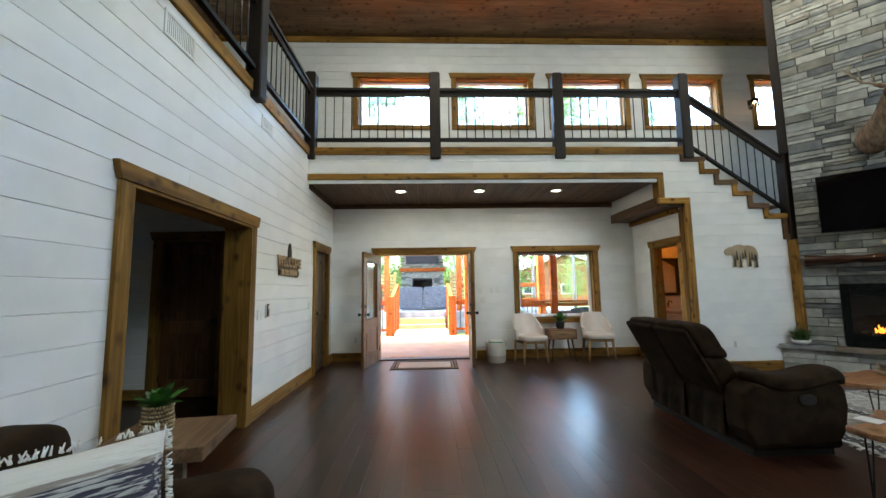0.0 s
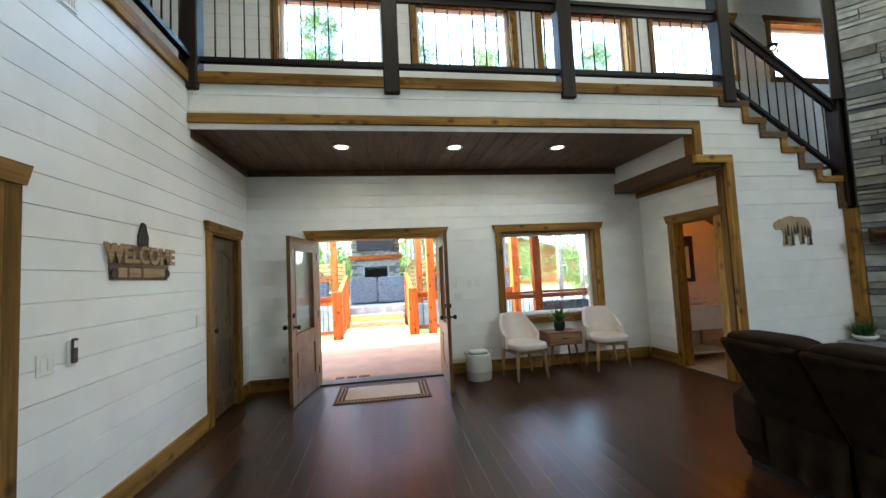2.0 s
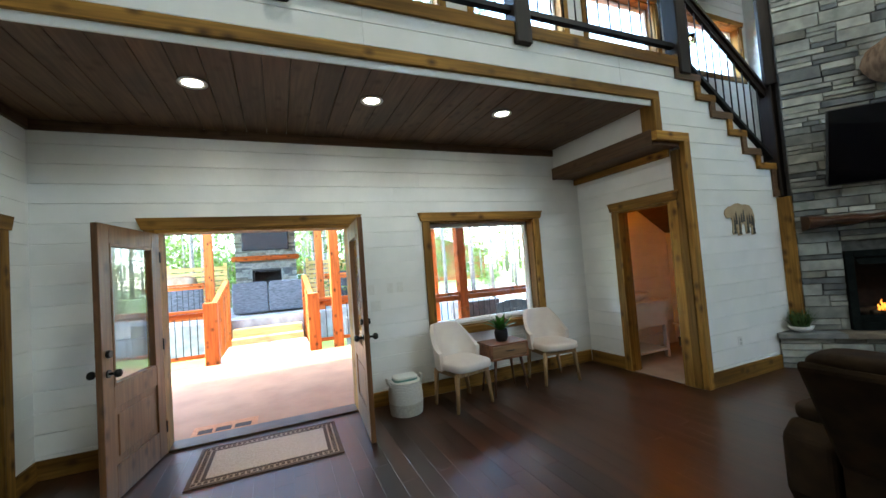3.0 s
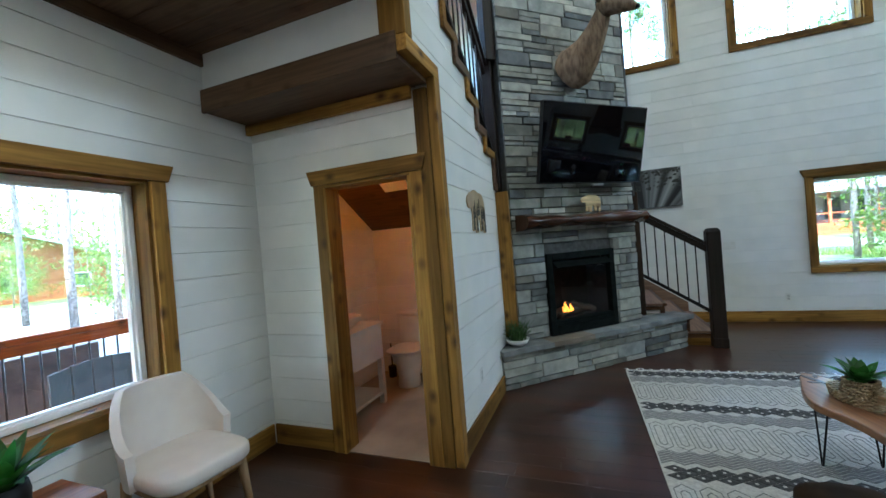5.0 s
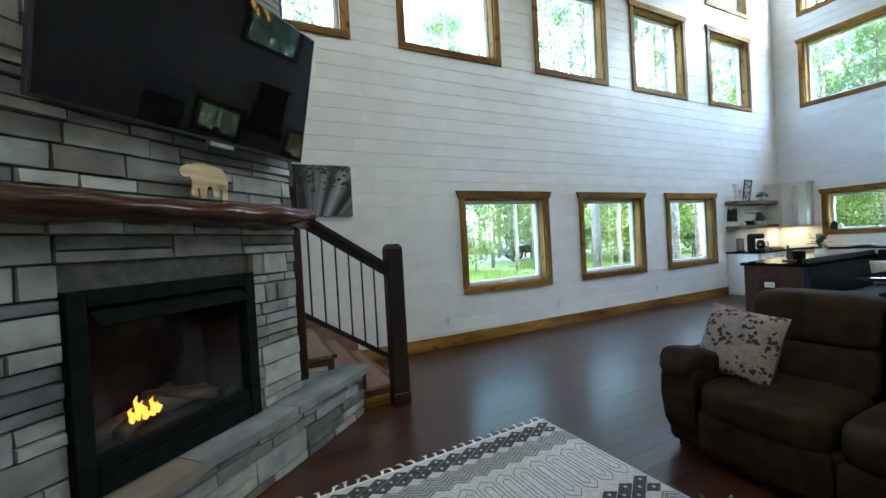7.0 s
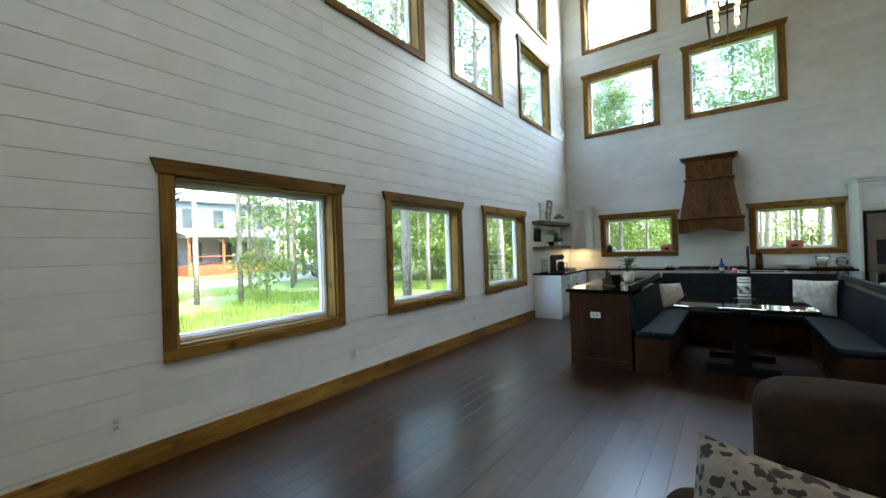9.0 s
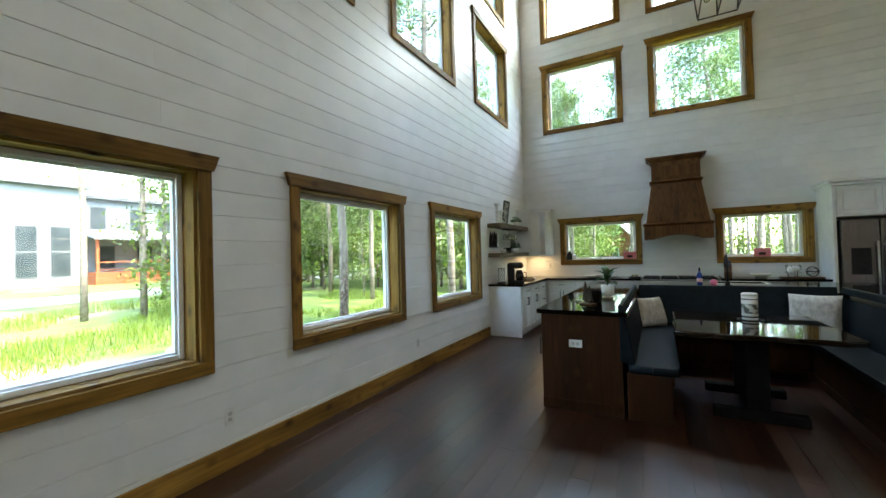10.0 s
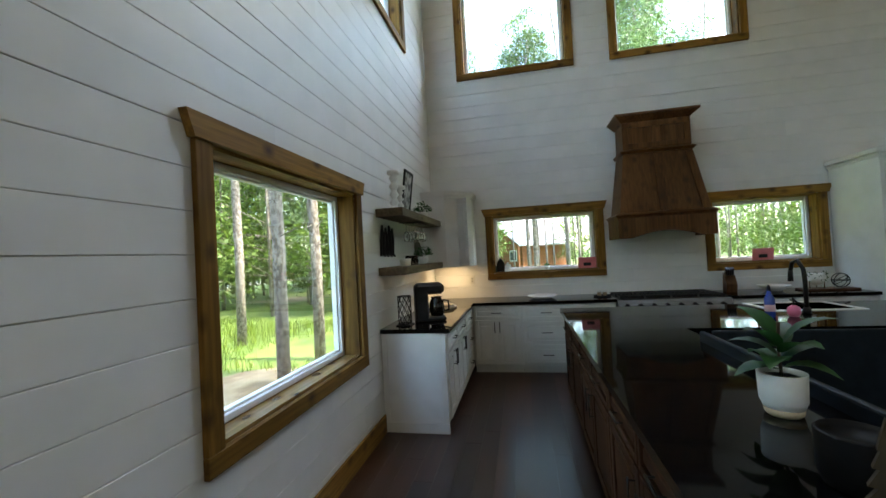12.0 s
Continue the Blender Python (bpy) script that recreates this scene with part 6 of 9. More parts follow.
# hearth plant, mantel bear, fireplace switch, deer mount
hp = thing("potted_plant", CH @ Matrix.Translation((-0.50, -0.11, 0.415)), "grassy green plant in white bowl on hearth", "plant")
part("bowl", Shape().lathe([(0.05, 0), (0.10, 0.03), (0.125, 0.075), (0.118, 0.075), (0.1, 0.06)], 24), CERAMIC, hp)
r, g = random.Random(3), Shape()
for i in range(150):
    a, rr = r.uniform(0, 6.28), 0.09 * r.random() ** 0.5
    blade(g, (rr * math.cos(a), rr * math.sin(a), 0.06), r.uniform(0, 6.28), r.uniform(0.9, 1.5), r.uniform(0.14, 0.26), 0.0055, r.uniform(0.1, 0.6))
part("leaves", g, GRASSY, hp, "fine green blades")
flat_bear("bear_figurine", CH @ pose(0.45, -0.13, 1.775), 0.5, wood("pale_puzzle_wood", (0.5, 0.36, 0.17), (0.66, 0.5, 0.27), "x", 0.5), "pale wooden bear puzzle figurine on mantel", "figurine")
fsw = outlet(CH @ pose(1.20, -0.045, 1.19), "metal fireplace switch plate on stone", 1, True)
for c in fsw.children:
    c.data.materials[0] = surface("switch_steel", (0.2, 0.2, 0.2), (0.26, 0.26, 0.26), 40.0, 0.4, 0.8, 0.02)

dm = thing("deer_mount", CH @ pose(0.52, -0.03, 3.22), "brown mounted deer head with antlers on chimney", "trophy")
FUR = surface("deer_fur", (0.11, 0.066, 0.034), (0.24, 0.155, 0.085), 25.0, 0.9, bump=0.5, stretch=(1, 1, 0.3))
neck = Shape()
path = [((0.0, 0.0, 0.22), 0.20, 0.26), ((0.03, -0.10, 0.22), 0.185, 0.24), ((0.08, -0.22, 0.32), 0.145, 0.19), ((0.12, -0.31, 0.46), 0.115, 0.145), ((0.16, -0.37, 0.60), 0.095, 0.115), ((0.19, -0.40, 0.70), 0.085, 0.09)]
rings = []
for (x, y, z), a, b in path:
    rings.append([(x + a * math.cos(2 * math.pi * k / 18), y + b * 0.5 * math.sin(2 * math.pi * k / 18) * 0.7, z + b * math.sin(2 * math.pi * k / 18)) for k in range(18)])
neck.grid(lambda u, v: rings[min(len(rings) - 1, round(v * (len(rings) - 1)))][round(u * 18) % 18], 18, len(rings) - 1)
part("neck", neck, FUR, dm)
part("head", Shape().tube([(0.17, -0.33, 0.74), (0.22, -0.42, 0.74), (0.30, -0.52, 0.70), (0.37, -0.60, 0.66), (0.40, -0.63, 0.645)], [0.07, 0.095, 0.075, 0.05, 0.03], 14), FUR, dm)
part("muzzle", Shape().cushion(0.37, 0.43, -0.66, -0.60, 0.615, 0.665, 0.8, 5), CUP_BLACK, dm)
for sx in (-1, 1):
    e = Shape().tube([(0.19 + sx * 0.05, -0.36 + sx * 0.03, 0.79), (0.19 + sx * 0.11, -0.34 + sx * 0.07, 0.83), (0.19 + sx * 0.17, -0.32 + sx * 0.1, 0.84)], [0.02, 0.035, 0.004], 8)
    part("ear", e, FUR, dm)
    ANT = surface("antler", (0.16, 0.11, 0.07), (0.34, 0.27, 0.19), 18.0, 0.6, bump=0.4)
    ox, oy = 0.19 + sx * 0.03, -0.36 + sx * 0.02
    s = Shape().tube([(ox, oy, 0.80), (ox + sx * 0.10, oy - 0.02, 0.86), (ox + sx * 0.24, oy - 0.06, 0.92), (ox + sx * 0.34, oy - 0.16, 1.02), (ox + sx * 0.36, oy - 0.26, 1.15)], [0.022, 0.02, 0.017, 0.013, 0.004], 8)
    for q, tip in (((0.12, -0.02, 0.87), (0.13, -0.10, 1.02)), ((0.24, -0.06, 0.92), (0.27, -0.08, 1.14)), ((0.34, -0.16, 1.02), (0.42, -0.14, 1.16))):
        s.tube([(ox + sx * q[0], oy + q[1], q[2]), (ox + sx * (q[0] + tip[0]) / 2, oy + (q[1] + tip[1]) / 2 - 0.02, (q[2] + tip[2]) / 2), (ox + sx * tip[0], oy + tip[1], tip[2])], [0.014, 0.011, 0.003], 7)
    part("antler", s, ANT, dm)

# wall sconce on the loft wall
sc = thing("wall_sconce", pose(5.45, FRONT, 5.15), "black lantern wall sconce, switched on", "wall lamp")
part("backplate", Shape().box(-0.05, 0.05, -0.02, -0.002, -0.1, 0.1, 0.004), BLACK_METAL, sc)
part("arm", Shape().tube([(0, -0.02, 0.06), (0, -0.08, 0.12), (0, -0.13, 0.12), (0, -0.13, 0.08)], 0.008, 7), BLACK_METAL, sc)
part("cap", Shape().lathe([(0.02, 0.09), (0.085, 0.06), (0.085, 0.045), (0.02, 0.06)], 16, 0, -0.13), BLACK_METAL, sc)
gl = part("shade", Shape().lathe([(0.07, 0.045), (0.075, -0.08), (0.07, -0.08), (0.065, 0.045)], 16, 0, -0.13), clear_glass("sconce_glass"), sc)
gl.visible_shadow = False
part("bulb", Shape().cushion(-0.028, 0.028, -0.158, -0.102, -0.05, 0.03, 0.9, 6), glow("bulb_warm", (1.0, 0.58, 0.22), 0.8), sc, "glowing warm bulb")
for z in (-0.08, -0.02):
    part("cage_ring", Shape().tube([(0.08 * math.cos(2 * math.pi * k / 20), -0.13 + 0.08 * math.sin(2 * math.pi * k / 20), z) for k in range(21)], 0.004, 6), BLACK_METAL, sc)

# ---- bathroom ----
single("floor_bath", Shape().box(2.725, 4.6, LOFT + 0.131, FRONT - 0.001, -0.003, 0.004), surface("bath_tile", (0.3, 0.25, 0.2), (0.42, 0.35, 0.29), 2.5, 0.4, bump=0.05), (0, 0, 0), "light tile bathroom floor", "floor", kind="structure")
boarded_wall("wall_bath_far", pose(4.5, FRONT, 0, 0, 0, -90), FRONT - LOFT - 0.13, 0, 2.2, [], "shiplap bathroom end wall", thick=0.1)
single("ceiling_bath", Shape().add([(2.84, LOFT + 0.13, 2.6), (2.84, FRONT, 2.6), (3.2, FRONT, 2.6), (3.2, LOFT + 0.13, 2.6), (4.6, FRONT, 1.72), (4.6, LOFT + 0.13, 1.72), (2.84, LOFT + 0.13, 2.65), (2.84, FRONT, 2.65), (4.6, FRONT, 2.65), (4.6, LOFT + 0.13, 2.65)], [(0, 1, 2, 3), (3, 2, 4, 5), (6, 9, 8, 7)]), walnut("y"), (0, 0, 0), "sloped brown plank bathroom ceiling", "ceiling", kind="structure")
bl = new("bath_lamp", bpy.data.lights.new("bath_lamp", "POINT"))
bl.data.energy, bl.data.color, bl.data.shadow_soft_size = 0.25, (1.0, 0.23, 0.0), 0.05
bl.location = (3.25, 5.6, 2.3)
ven = thing("ceiling_vent", pose(3.75, 5.55, 2.225, 0, 32, 0), "white square bathroom fan grille on sloped ceiling", "vent")
part("frame", Shape().box(-0.15, 0.15, -0.15, 0.15, -0.02, -0.002, 0.004), PLATE, ven)
for i in range(7):
    part("slat", Shape().box(-0.11, 0.11, -0.1 + i * 0.03, -0.09 + i * 0.03, -0.026, -0.0205), PLATE, ven)
to = thing("toilet", pose(4.12, 5.72, 0.004, 0, 0, 90), "white ceramic toilet with closed lid", "toilet")
part("bowl", Shape().lathe([(0.13, 0), (0.12, 0.1), (0.14, 0.22), (0.19, 0.36), (0.195, 0.39)], 24), CERAMIC, to)
part("lid", Shape().cushion(-0.2, 0.2, -0.22, 0.24, 0.39, 0.43, 0.6, 6), CERAMIC, to)
part("tank", Shape().box(-0.21, 0.21, -0.38, -0.2, 0.35, 0.74, 0.02), CERAMIC, to)
part("tank_lid", Shape().box(-0.22, 0.22, -0.39, -0.19, 0.74, 0.78, 0.01), CERAMIC, to)
va = thing("bathroom_vanity", pose(3.25, 6.0, 0.004), "white open-shelf bathroom vanity", "vanity")
part("cabinet", Shape().box(-0.4, 0.4, -0.25, 0.26, 0.45, 0.78, 0.006), WHITE_PAINT, va)
part("shelf", Shape().box(-0.4, 0.4, -0.25, 0.26, 0.1, 0.13, 0.004), WHITE_PAINT, va)
for x in (-0.4, 0.35):
    for y in (-0.25, 0.21):
        part("leg", Shape().box(x, x + 0.05, y, y + 0.05, 0, 0.45), WHITE_PAINT, va)
part("top", Shape().box(-0.42, 0.42, -0.27, 0.27, 0.781, 0.81, 0.004), CERAMIC, va)
single("vessel_sink", Shape().lathe([(0.1, 0), (0.17, 0.05), (0.2, 0.11), (0.19, 0.11), (0.15, 0.05), (0.05, 0.02)], 28), CERAMIC, (3.3, 5.98, 0.815), "white vessel sink on vanity", "sink")
single("faucet", Shape().tube([(0, 0, 0), (0, 0, 0.2), (0, -0.05, 0.24), (0, -0.11, 0.22), (0, -0.12, 0.19)], 0.011, 8), BLACK_METAL, (3.3, 6.2, 0.815), "black curved bathroom faucet", "faucet")
mi = thing("wall_mirror", pose(3.3, FRONT - 0.006, 1.15), "dark wood framed bathroom mirror", "mirror")
for a, b, c, d in ((-0.3, -0.24, 0, 0.75), (0.24, 0.3, 0, 0.75), (-0.24, 0.24, 0, 0.06), (-0.24, 0.24, 0.69, 0.75)):
    part("frame", Shape().box(a, b, -0.03, 0, c, d, 0.004), espresso("z"), mi)
part("glass", Shape().box(-0.24, 0.24, -0.012, -0.002, 0.06, 0.69), surface("mirror", (0.85, 0.85, 0.85), (0.86, 0.86, 0.86), 1.0, 0.02, 1.0, 0.0), mi)
br = thing("toilet_brush", (4.33, 6.05, 0.004), "dark toilet brush in holder", "brush")
part("holder", Shape().lathe([(0.045, 0), (0.05, 0.13), (0.045, 0.13)], 14), CUP_BLACK, br)
part("handle", Shape().rod((0, 0, 0.13), (0, 0, 0.4), 0.008, n=8), CUP_BLACK, br)

# ---- kitchen ----
GRANITE = surface("black_granite", (0.002, 0.002, 0.0022), (0.007, 0.007, 0.0072), 90.0, 0.05, bump=0.0, contrast=(0.45, 0.75), spec=0.15)
STEEL = surface("brushed_steel", (0.42, 0.42, 0.42), (0.5, 0.5, 0.5), 60.0, 0.3, 1.0, 0.05, stretch=(0.05, 1, 1))
HANDLE = surface("oil_black_handle", (0.012, 0.011, 0.01), (0.02, 0.018, 0.017), 20.0, 0.4, 0.5, 0.0)


def bar_handle(parent, x, y, z, length, upright):
    a, b = ((x, y, z - length / 2), (x, y, z + length / 2)) if upright else ((x - length / 2, y, z), (x + length / 2, y, z))
    s = Shape().rod((a[0], a[1] - 0.028, a[2]), (b[0], b[1] - 0.028, b[2]), 0.005, n=8)
    for p in (a, b):
        q = [p[0], p[1], p[2]]
        i = 2 if upright else 0
        q[i] += (length * 0.08) * (1 if p is a else -1)
        s.rod((q[0], q[1], q[2]), (q[0], q[1] - 0.028, q[2]), 0.0045, n=6)
    part("handle", s, HANDLE, parent, "slim black bar handle")


def raised_front(name, x0, x1, z0, z1, mat, parent, frame=0.055):
    """A cabinet front with a raised panel, its face towards -y at y = 0."""
    s = Shape().box(x0, x1, -0.002, 0.0, z0, z1)
    for a, b, c, d in ((x0, x0 + frame, z0, z1), (x1 - frame, x1, z0, z1), (x0 + frame, x1 - frame, z0, z0 + frame), (x0 + frame, x1 - frame, z1 - frame, z1)):
        s.box(a, b, -0.02, -0.002, c, d, 0.003)
    i = frame + 0.018
    if x1 - x0 > 2 * i + 0.03 and z1 - z0 > 2 * i + 0.03:
        s.box(x0 + i, x1 - i, -0.016, -0.002, z0 + i, z1 - i, 0.008)
    return part(name, s, mat, parent)


def base_unit(at, w, layout, label, mat=WHITE_PAINT, depth=0.58, h=0.88):
    """A kitchen base unit; front towards -y at y = 0, origin at its left foot. layout: doors, drawers or both."""
    c = thing("base_cabinet", at, label, "cabinet", "base cabinets")
    part("body", Shape().box(0.001, w - 0.001, 0.0, depth, 0.1, h), mat, c)
    part("toe_kick", Shape().box(0.001, w - 0.001, 0.06, depth, 0.0, 0.1), mat, c)
    if layout == "drawers":
        zs = [(0.12, 0.37), (0.39, 0.66), (0.69, 0.86)]
        for a, b in zs:
            d = raised_front("drawer", 0.015, w - 0.015, a, b, mat, c, 0.035)
            bar_handle(d, w / 2, -0.02, (a + b) / 2, 0.13, False)
    else:
        d = raised_front("drawer", 0.015, w - 0.015, 0.71, 0.86, mat, c, 0.032)
        bar_handle(d, w / 2, -0.02, 0.785, 0.13, False)
        n = 2 if w > 0.5 else 1
        for i in range(n):
            a, b = 0.015 + (w - 0.03) * i / n + 0.002, 0.015 + (w - 0.03) * (i + 1) / n - 0.002
            d = raised_front("door", a, b, 0.12, 0.69, mat, c)
            bar_handle(d, b - 0.03 if i == 0 else a + 0.03, -0.02, 0.60, 0.14, True)
    return c


CF = BACK + 0.60
xx = 6.76
for w, lay in ((0.62, "doors"), (0.62, "drawers"), (0.52, "doors")):
    base_unit(pose(xx, CF, 0, 0, 0, 180), w, lay, "white raised-panel base cabinet with black handles", depth=0.595)
    xx -= w
for x, w, lay in ((3.75, 0.72, "doors"), (3.03, 0.70, "drawers")):
    base_unit(pose(x, CF, 0, 0, 0, 180), w, lay, "white raised-panel base cabinet with black handles", depth=0.595)
yy = -5.80
for w, lay in ((0.55, "doors"), (0.55, "doors"), (0.55, "drawers")):
    base_unit(pose(6.78, yy, 0, 0, 0, -90), w, lay, "white raised-panel base cabinet with black handles", depth=0.59)
    yy -= w
ep = thing("cabinet_end", pose(6.78, -5.80, 0), "white panelled cabinet end", "cabinet")
part("panel", Shape().box(0, 0.59, 0.002, 0.012, 0.0, 0.88), WHITE_PAINT, ep)
for x0 in (0.0, 0.54):
    part("stile", Shape().box(x0, x0 + 0.05, 0.013, 0.022, 0.09, 0.88, 0.002), WHITE_PAINT, ep)
part("rail", Shape().box(0.05, 0.54, 0.013, 0.022, 0.83, 0.88, 0.002), WHITE_PAINT, ep)
part("base_board", Shape().box(0.0, 0.59, 0.013, 0.026, 0.0, 0.09, 0.003), WHITE_PAINT, ep)
single("countertop", Shape().prism([(RIGHT - 0.002, -5.76), (6.74, -5.76), (6.74, BACK + 0.64), (4.99, BACK + 0.64), (4.99, BACK + 0.003), (RIGHT - 0.002, BACK + 0.003)], 0.882, 0.92), GRANITE, (0, 0, 0), "polished black granite corner countertop", "countertop")
single("countertop", Shape().box(2.33, 3.75, BACK + 0.003, BACK + 0.64, 0.882, 0.92, 0.004), GRANITE, (0, 0, 0), "polished black granite countertop beside range", "countertop")

# range
rg = thing("gas_range", pose(4.985, CF + 0.03, 0, 0, 0, 180), "wide stainless steel gas range", "stove")
RW = 1.22
RANGE_STEEL = surface("range_steel", (0.14, 0.14, 0.142), (0.2, 0.2, 0.202), 60.0, 0.32, 1.0, 0.05, stretch=(0.05, 1, 1))
part("body", Shape().box(0, RW, 0.0, 0.62, 0.1, 0.90, 0.004), RANGE_STEEL, rg)
part("control_panel", Shape().profile([(-0.04, 0.78), (-0.045, 0.80), (-0.02, 0.905), (0.02, 0.905), (0.02, 0.78)], 0, RW), RANGE_STEEL, rg)
for i in range(8):
    x = 0.1 + i * (RW - 0.2) / 7
    part("knob", Shape().rod((x, -0.035, 0.84), (x, -0.075, 0.835), 0.026, 0.022, 14), BLACK_METAL, rg, "black control knob")
for x0, x1 in ((0.02, 0.74), (0.76, RW - 0.02)):
    d = part("oven_door", Shape().box(x0, x1, -0.03, 0.0, 0.2, 0.76, 0.006), STEEL, rg)
    part("handle", Shape().rod((x0 + 0.05, -0.075, 0.70), (x1 - 0.05, -0.075, 0.70), 0.012).rod((x0 + 0.08, -0.03, 0.70), (x0 + 0.08, -0.075, 0.70), 0.009).rod((x1 - 0.08, -0.03, 0.70), (x1 - 0.08, -0.075, 0.70), 0.009), STEEL, d)
    part("window", Shape().box(x0 + 0.12, x1 - 0.12, -0.033, -0.029, 0.32, 0.6), surface("oven_glass", (0.006, 0.006, 0.007), (0.01, 0.01, 0.011), 5.0, 0.08, bump=0), d)
part("cooktop", Shape().box(0.01, RW - 0.01, 0.02, 0.60, 0.90, 0.912), BLACK_METAL, rg)
for g in range(4):
    x0 = 0.03 + g * (RW - 0.06) / 4
    gr = Shape()
    for k in range(6):
        x = x0 + 0.02 + k * 0.048
        gr.box(x, x + 0.012, 0.04, 0.58, 0.93, 0.945, 0.002)
    for y in (0.04, 0.3, 0.566):
        gr.box(x0 + 0.01, x0 + 0.28, y, y + 0.014, 0.912, 0.944, 0.002)
    part("grate", gr, BLACK_METAL, rg, "black cast iron grate")

# hood
HOOD = wood("hood_alder", (0.085, 0.034, 0.010), (0.19, 0.082, 0.027), "z", 0.45, 0.06, spec=0.2)
hd = thing("range_hood", pose(4.36, BACK, 0.015, 0, 0, 180) @ Matrix.Diagonal((0.94, 0.96, 1, 1)), "tapered brown wooden range hood", "range hood")


def frustum(s, z0, z1, w0, w1, d0, d1, y=0.0):
    s.add([(-w0 / 2, -d0, z0), (w0 / 2, -d0, z0), (w0 / 2, y, z0), (-w0 / 2, y, z0), (-w1 / 2, -d1, z1), (w1 / 2, -d1, z1), (w1 / 2, y, z1), (-w1 / 2, y, z1)], [(0, 1, 5, 4), (1, 2, 6, 5), (3, 0, 4, 7), (4, 5, 6, 7), (2, 3, 7, 6), (3, 2, 1, 0)])
    return s


part("upper_box", frustum(Shape(), 2.74, 3.10, 0.84, 0.82, 0.38, 0.38), HOOD, hd)
part("crown", frustum(Shape(), 3.10, 3.17, 0.85, 1.0, 0.39, 0.46).box(-0.52, 0.52, -0.475, 0, 3.17, 3.2, 0.004), HOOD, hd)
part("upper_moulding", frustum(frustum(Shape(), 2.70, 2.73, 0.88, 0.93, 0.40, 0.43), 2.73, 2.755, 0.93, 0.86, 0.43, 0.39), HOOD, hd)
part("tapered_body", frustum(Shape(), 1.93, 2.70, 1.08, 0.85, 0.52, 0.385), HOOD, hd)
for sx in (-1, 0, 1):
    a0, a1, b0, b1 = ((-0.05, 0.05, -0.05, 0.05) if sx == 0 else sorted((sx * 0.54, sx * 0.45)) + sorted((sx * 0.425, sx * 0.335)))
    part("stile", Shape().add([(a0, -0.525, 1.95), (a1, -0.525, 1.95), (b1, -0.40, 2.68), (b0, -0.40, 2.68), (a0, -0.54, 1.95), (a1, -0.54, 1.95), (b1, -0.405, 2.68), (b0, -0.405, 2.68)], [(4, 5, 6, 7), (0, 4, 7, 3), (1, 2, 6, 5), (0, 1, 5, 4), (3, 7, 6, 2)]), HOOD, hd)
for x0, x1, z0, z1 in ((-0.42, 0.42, 2.76, 2.83), (-0.42, 0.42, 3.03, 3.10)):
    part("rail", Shape().box(x0, x1, -0.395, -0.38, z0, z1, 0.002), HOOD, hd)
for x0, x1 in ((-0.42, -0.34), (0.34, 0.42), (-0.05, 0.05)):
    part("stile", Shape().box(x0, x1, -0.395, -0.38, 2.83, 3.03, 0.002), HOOD, hd)
part("lower_moulding", frustum(frustum(Shape(), 1.88, 1.915, 1.16, 1.22, 0.565, 0.60), 1.915, 1.945, 1.22, 1.12, 0.60, 0.54), HOOD, hd)
n = 14
arc = [(-0.58 + 1.16 * i / n, 1.63 + (0.075 * math.sin(math.pi * (i - 2) / (n - 4)) if 2 <= i <= n - 2 else 0.0)) for i in range(n + 1)]
part("apron", Shape().panel(arc + [(0.58, 1.88), (-0.58, 1.88)], -0.57, -0.54).box(-0.58, -0.55, -0.54, 0, 1.63, 1.88).box(0.55, 0.58, -0.54, 0, 1.63, 1.88), HOOD, hd)
part("liner", Shape().box(-0.5, 0.5, -0.5, -0.03, 1.74, 1.76), STEEL, hd)

# corner wall cabinet, shelves
cc = thing("wall_cabinet", (0, 0, 0), "white diagonal corner wall cabinet", "cabinet")
CPOLY = [(RIGHT - 0.003, -7.47), (7.06, -7.47), (6.74, -7.79), (6.74, BACK + 0.003), (RIGHT - 0.003, BACK + 0.003)]
part("body", Shape().prism(CPOLY, 1.40, 2.33), WHITE_PAINT, cc)
part("crown", Shape().prism([(RIGHT - 0.003, -7.43), (7.045, -7.43), (6.70, -7.775), (6.70, BACK + 0.003), (RIGHT - 0.003, BACK + 0.003)], 2.36, 2.41).prism([(RIGHT - 0.003, -7.45), (7.052, -7.45), (6.72, -7.782), (6.72, BACK + 0.003), (RIGHT - 0.003, BACK + 0.003)], 2.33, 2.36), WHITE_PAINT, cc)
cd = raised_front("door", -0.215, 0.215, 1.42, 2.31, WHITE_PAINT, cc)
cd.matrix_basis = pose(6.9, -7.63, 0, 0, 0, 135)
bar_handle(cd, -0.18, -0.02, 1.55, 0.13, True)
ul = new("under_cabinet_lamp", bpy.data.lights.new("under_cabinet_lamp", "AREA"))
ul.data.energy, ul.data.color, ul.data.size = 0.18, (1.0, 0.68, 0.38), 0.25
ul.matrix_world = look((7.05, -7.8, 1.392), (7.05, -7.8, 0.5))
SHELF = wood("grey_brown_shelf", (0.10, 0.075, 0.045), (0.19, 0.145, 0.09), "y", 0.6, 0.08)
for z in (1.94, 1.40):
    single("floating_shelf", Shape().box(RIGHT - 0.26, RIGHT - 0.002, -7.46, -5.80, z, z + 0.075, 0.004), SHELF, (0, 0, 0), "thick grey-brown floating shelf on shiplap", "shelf", "floating shelves")


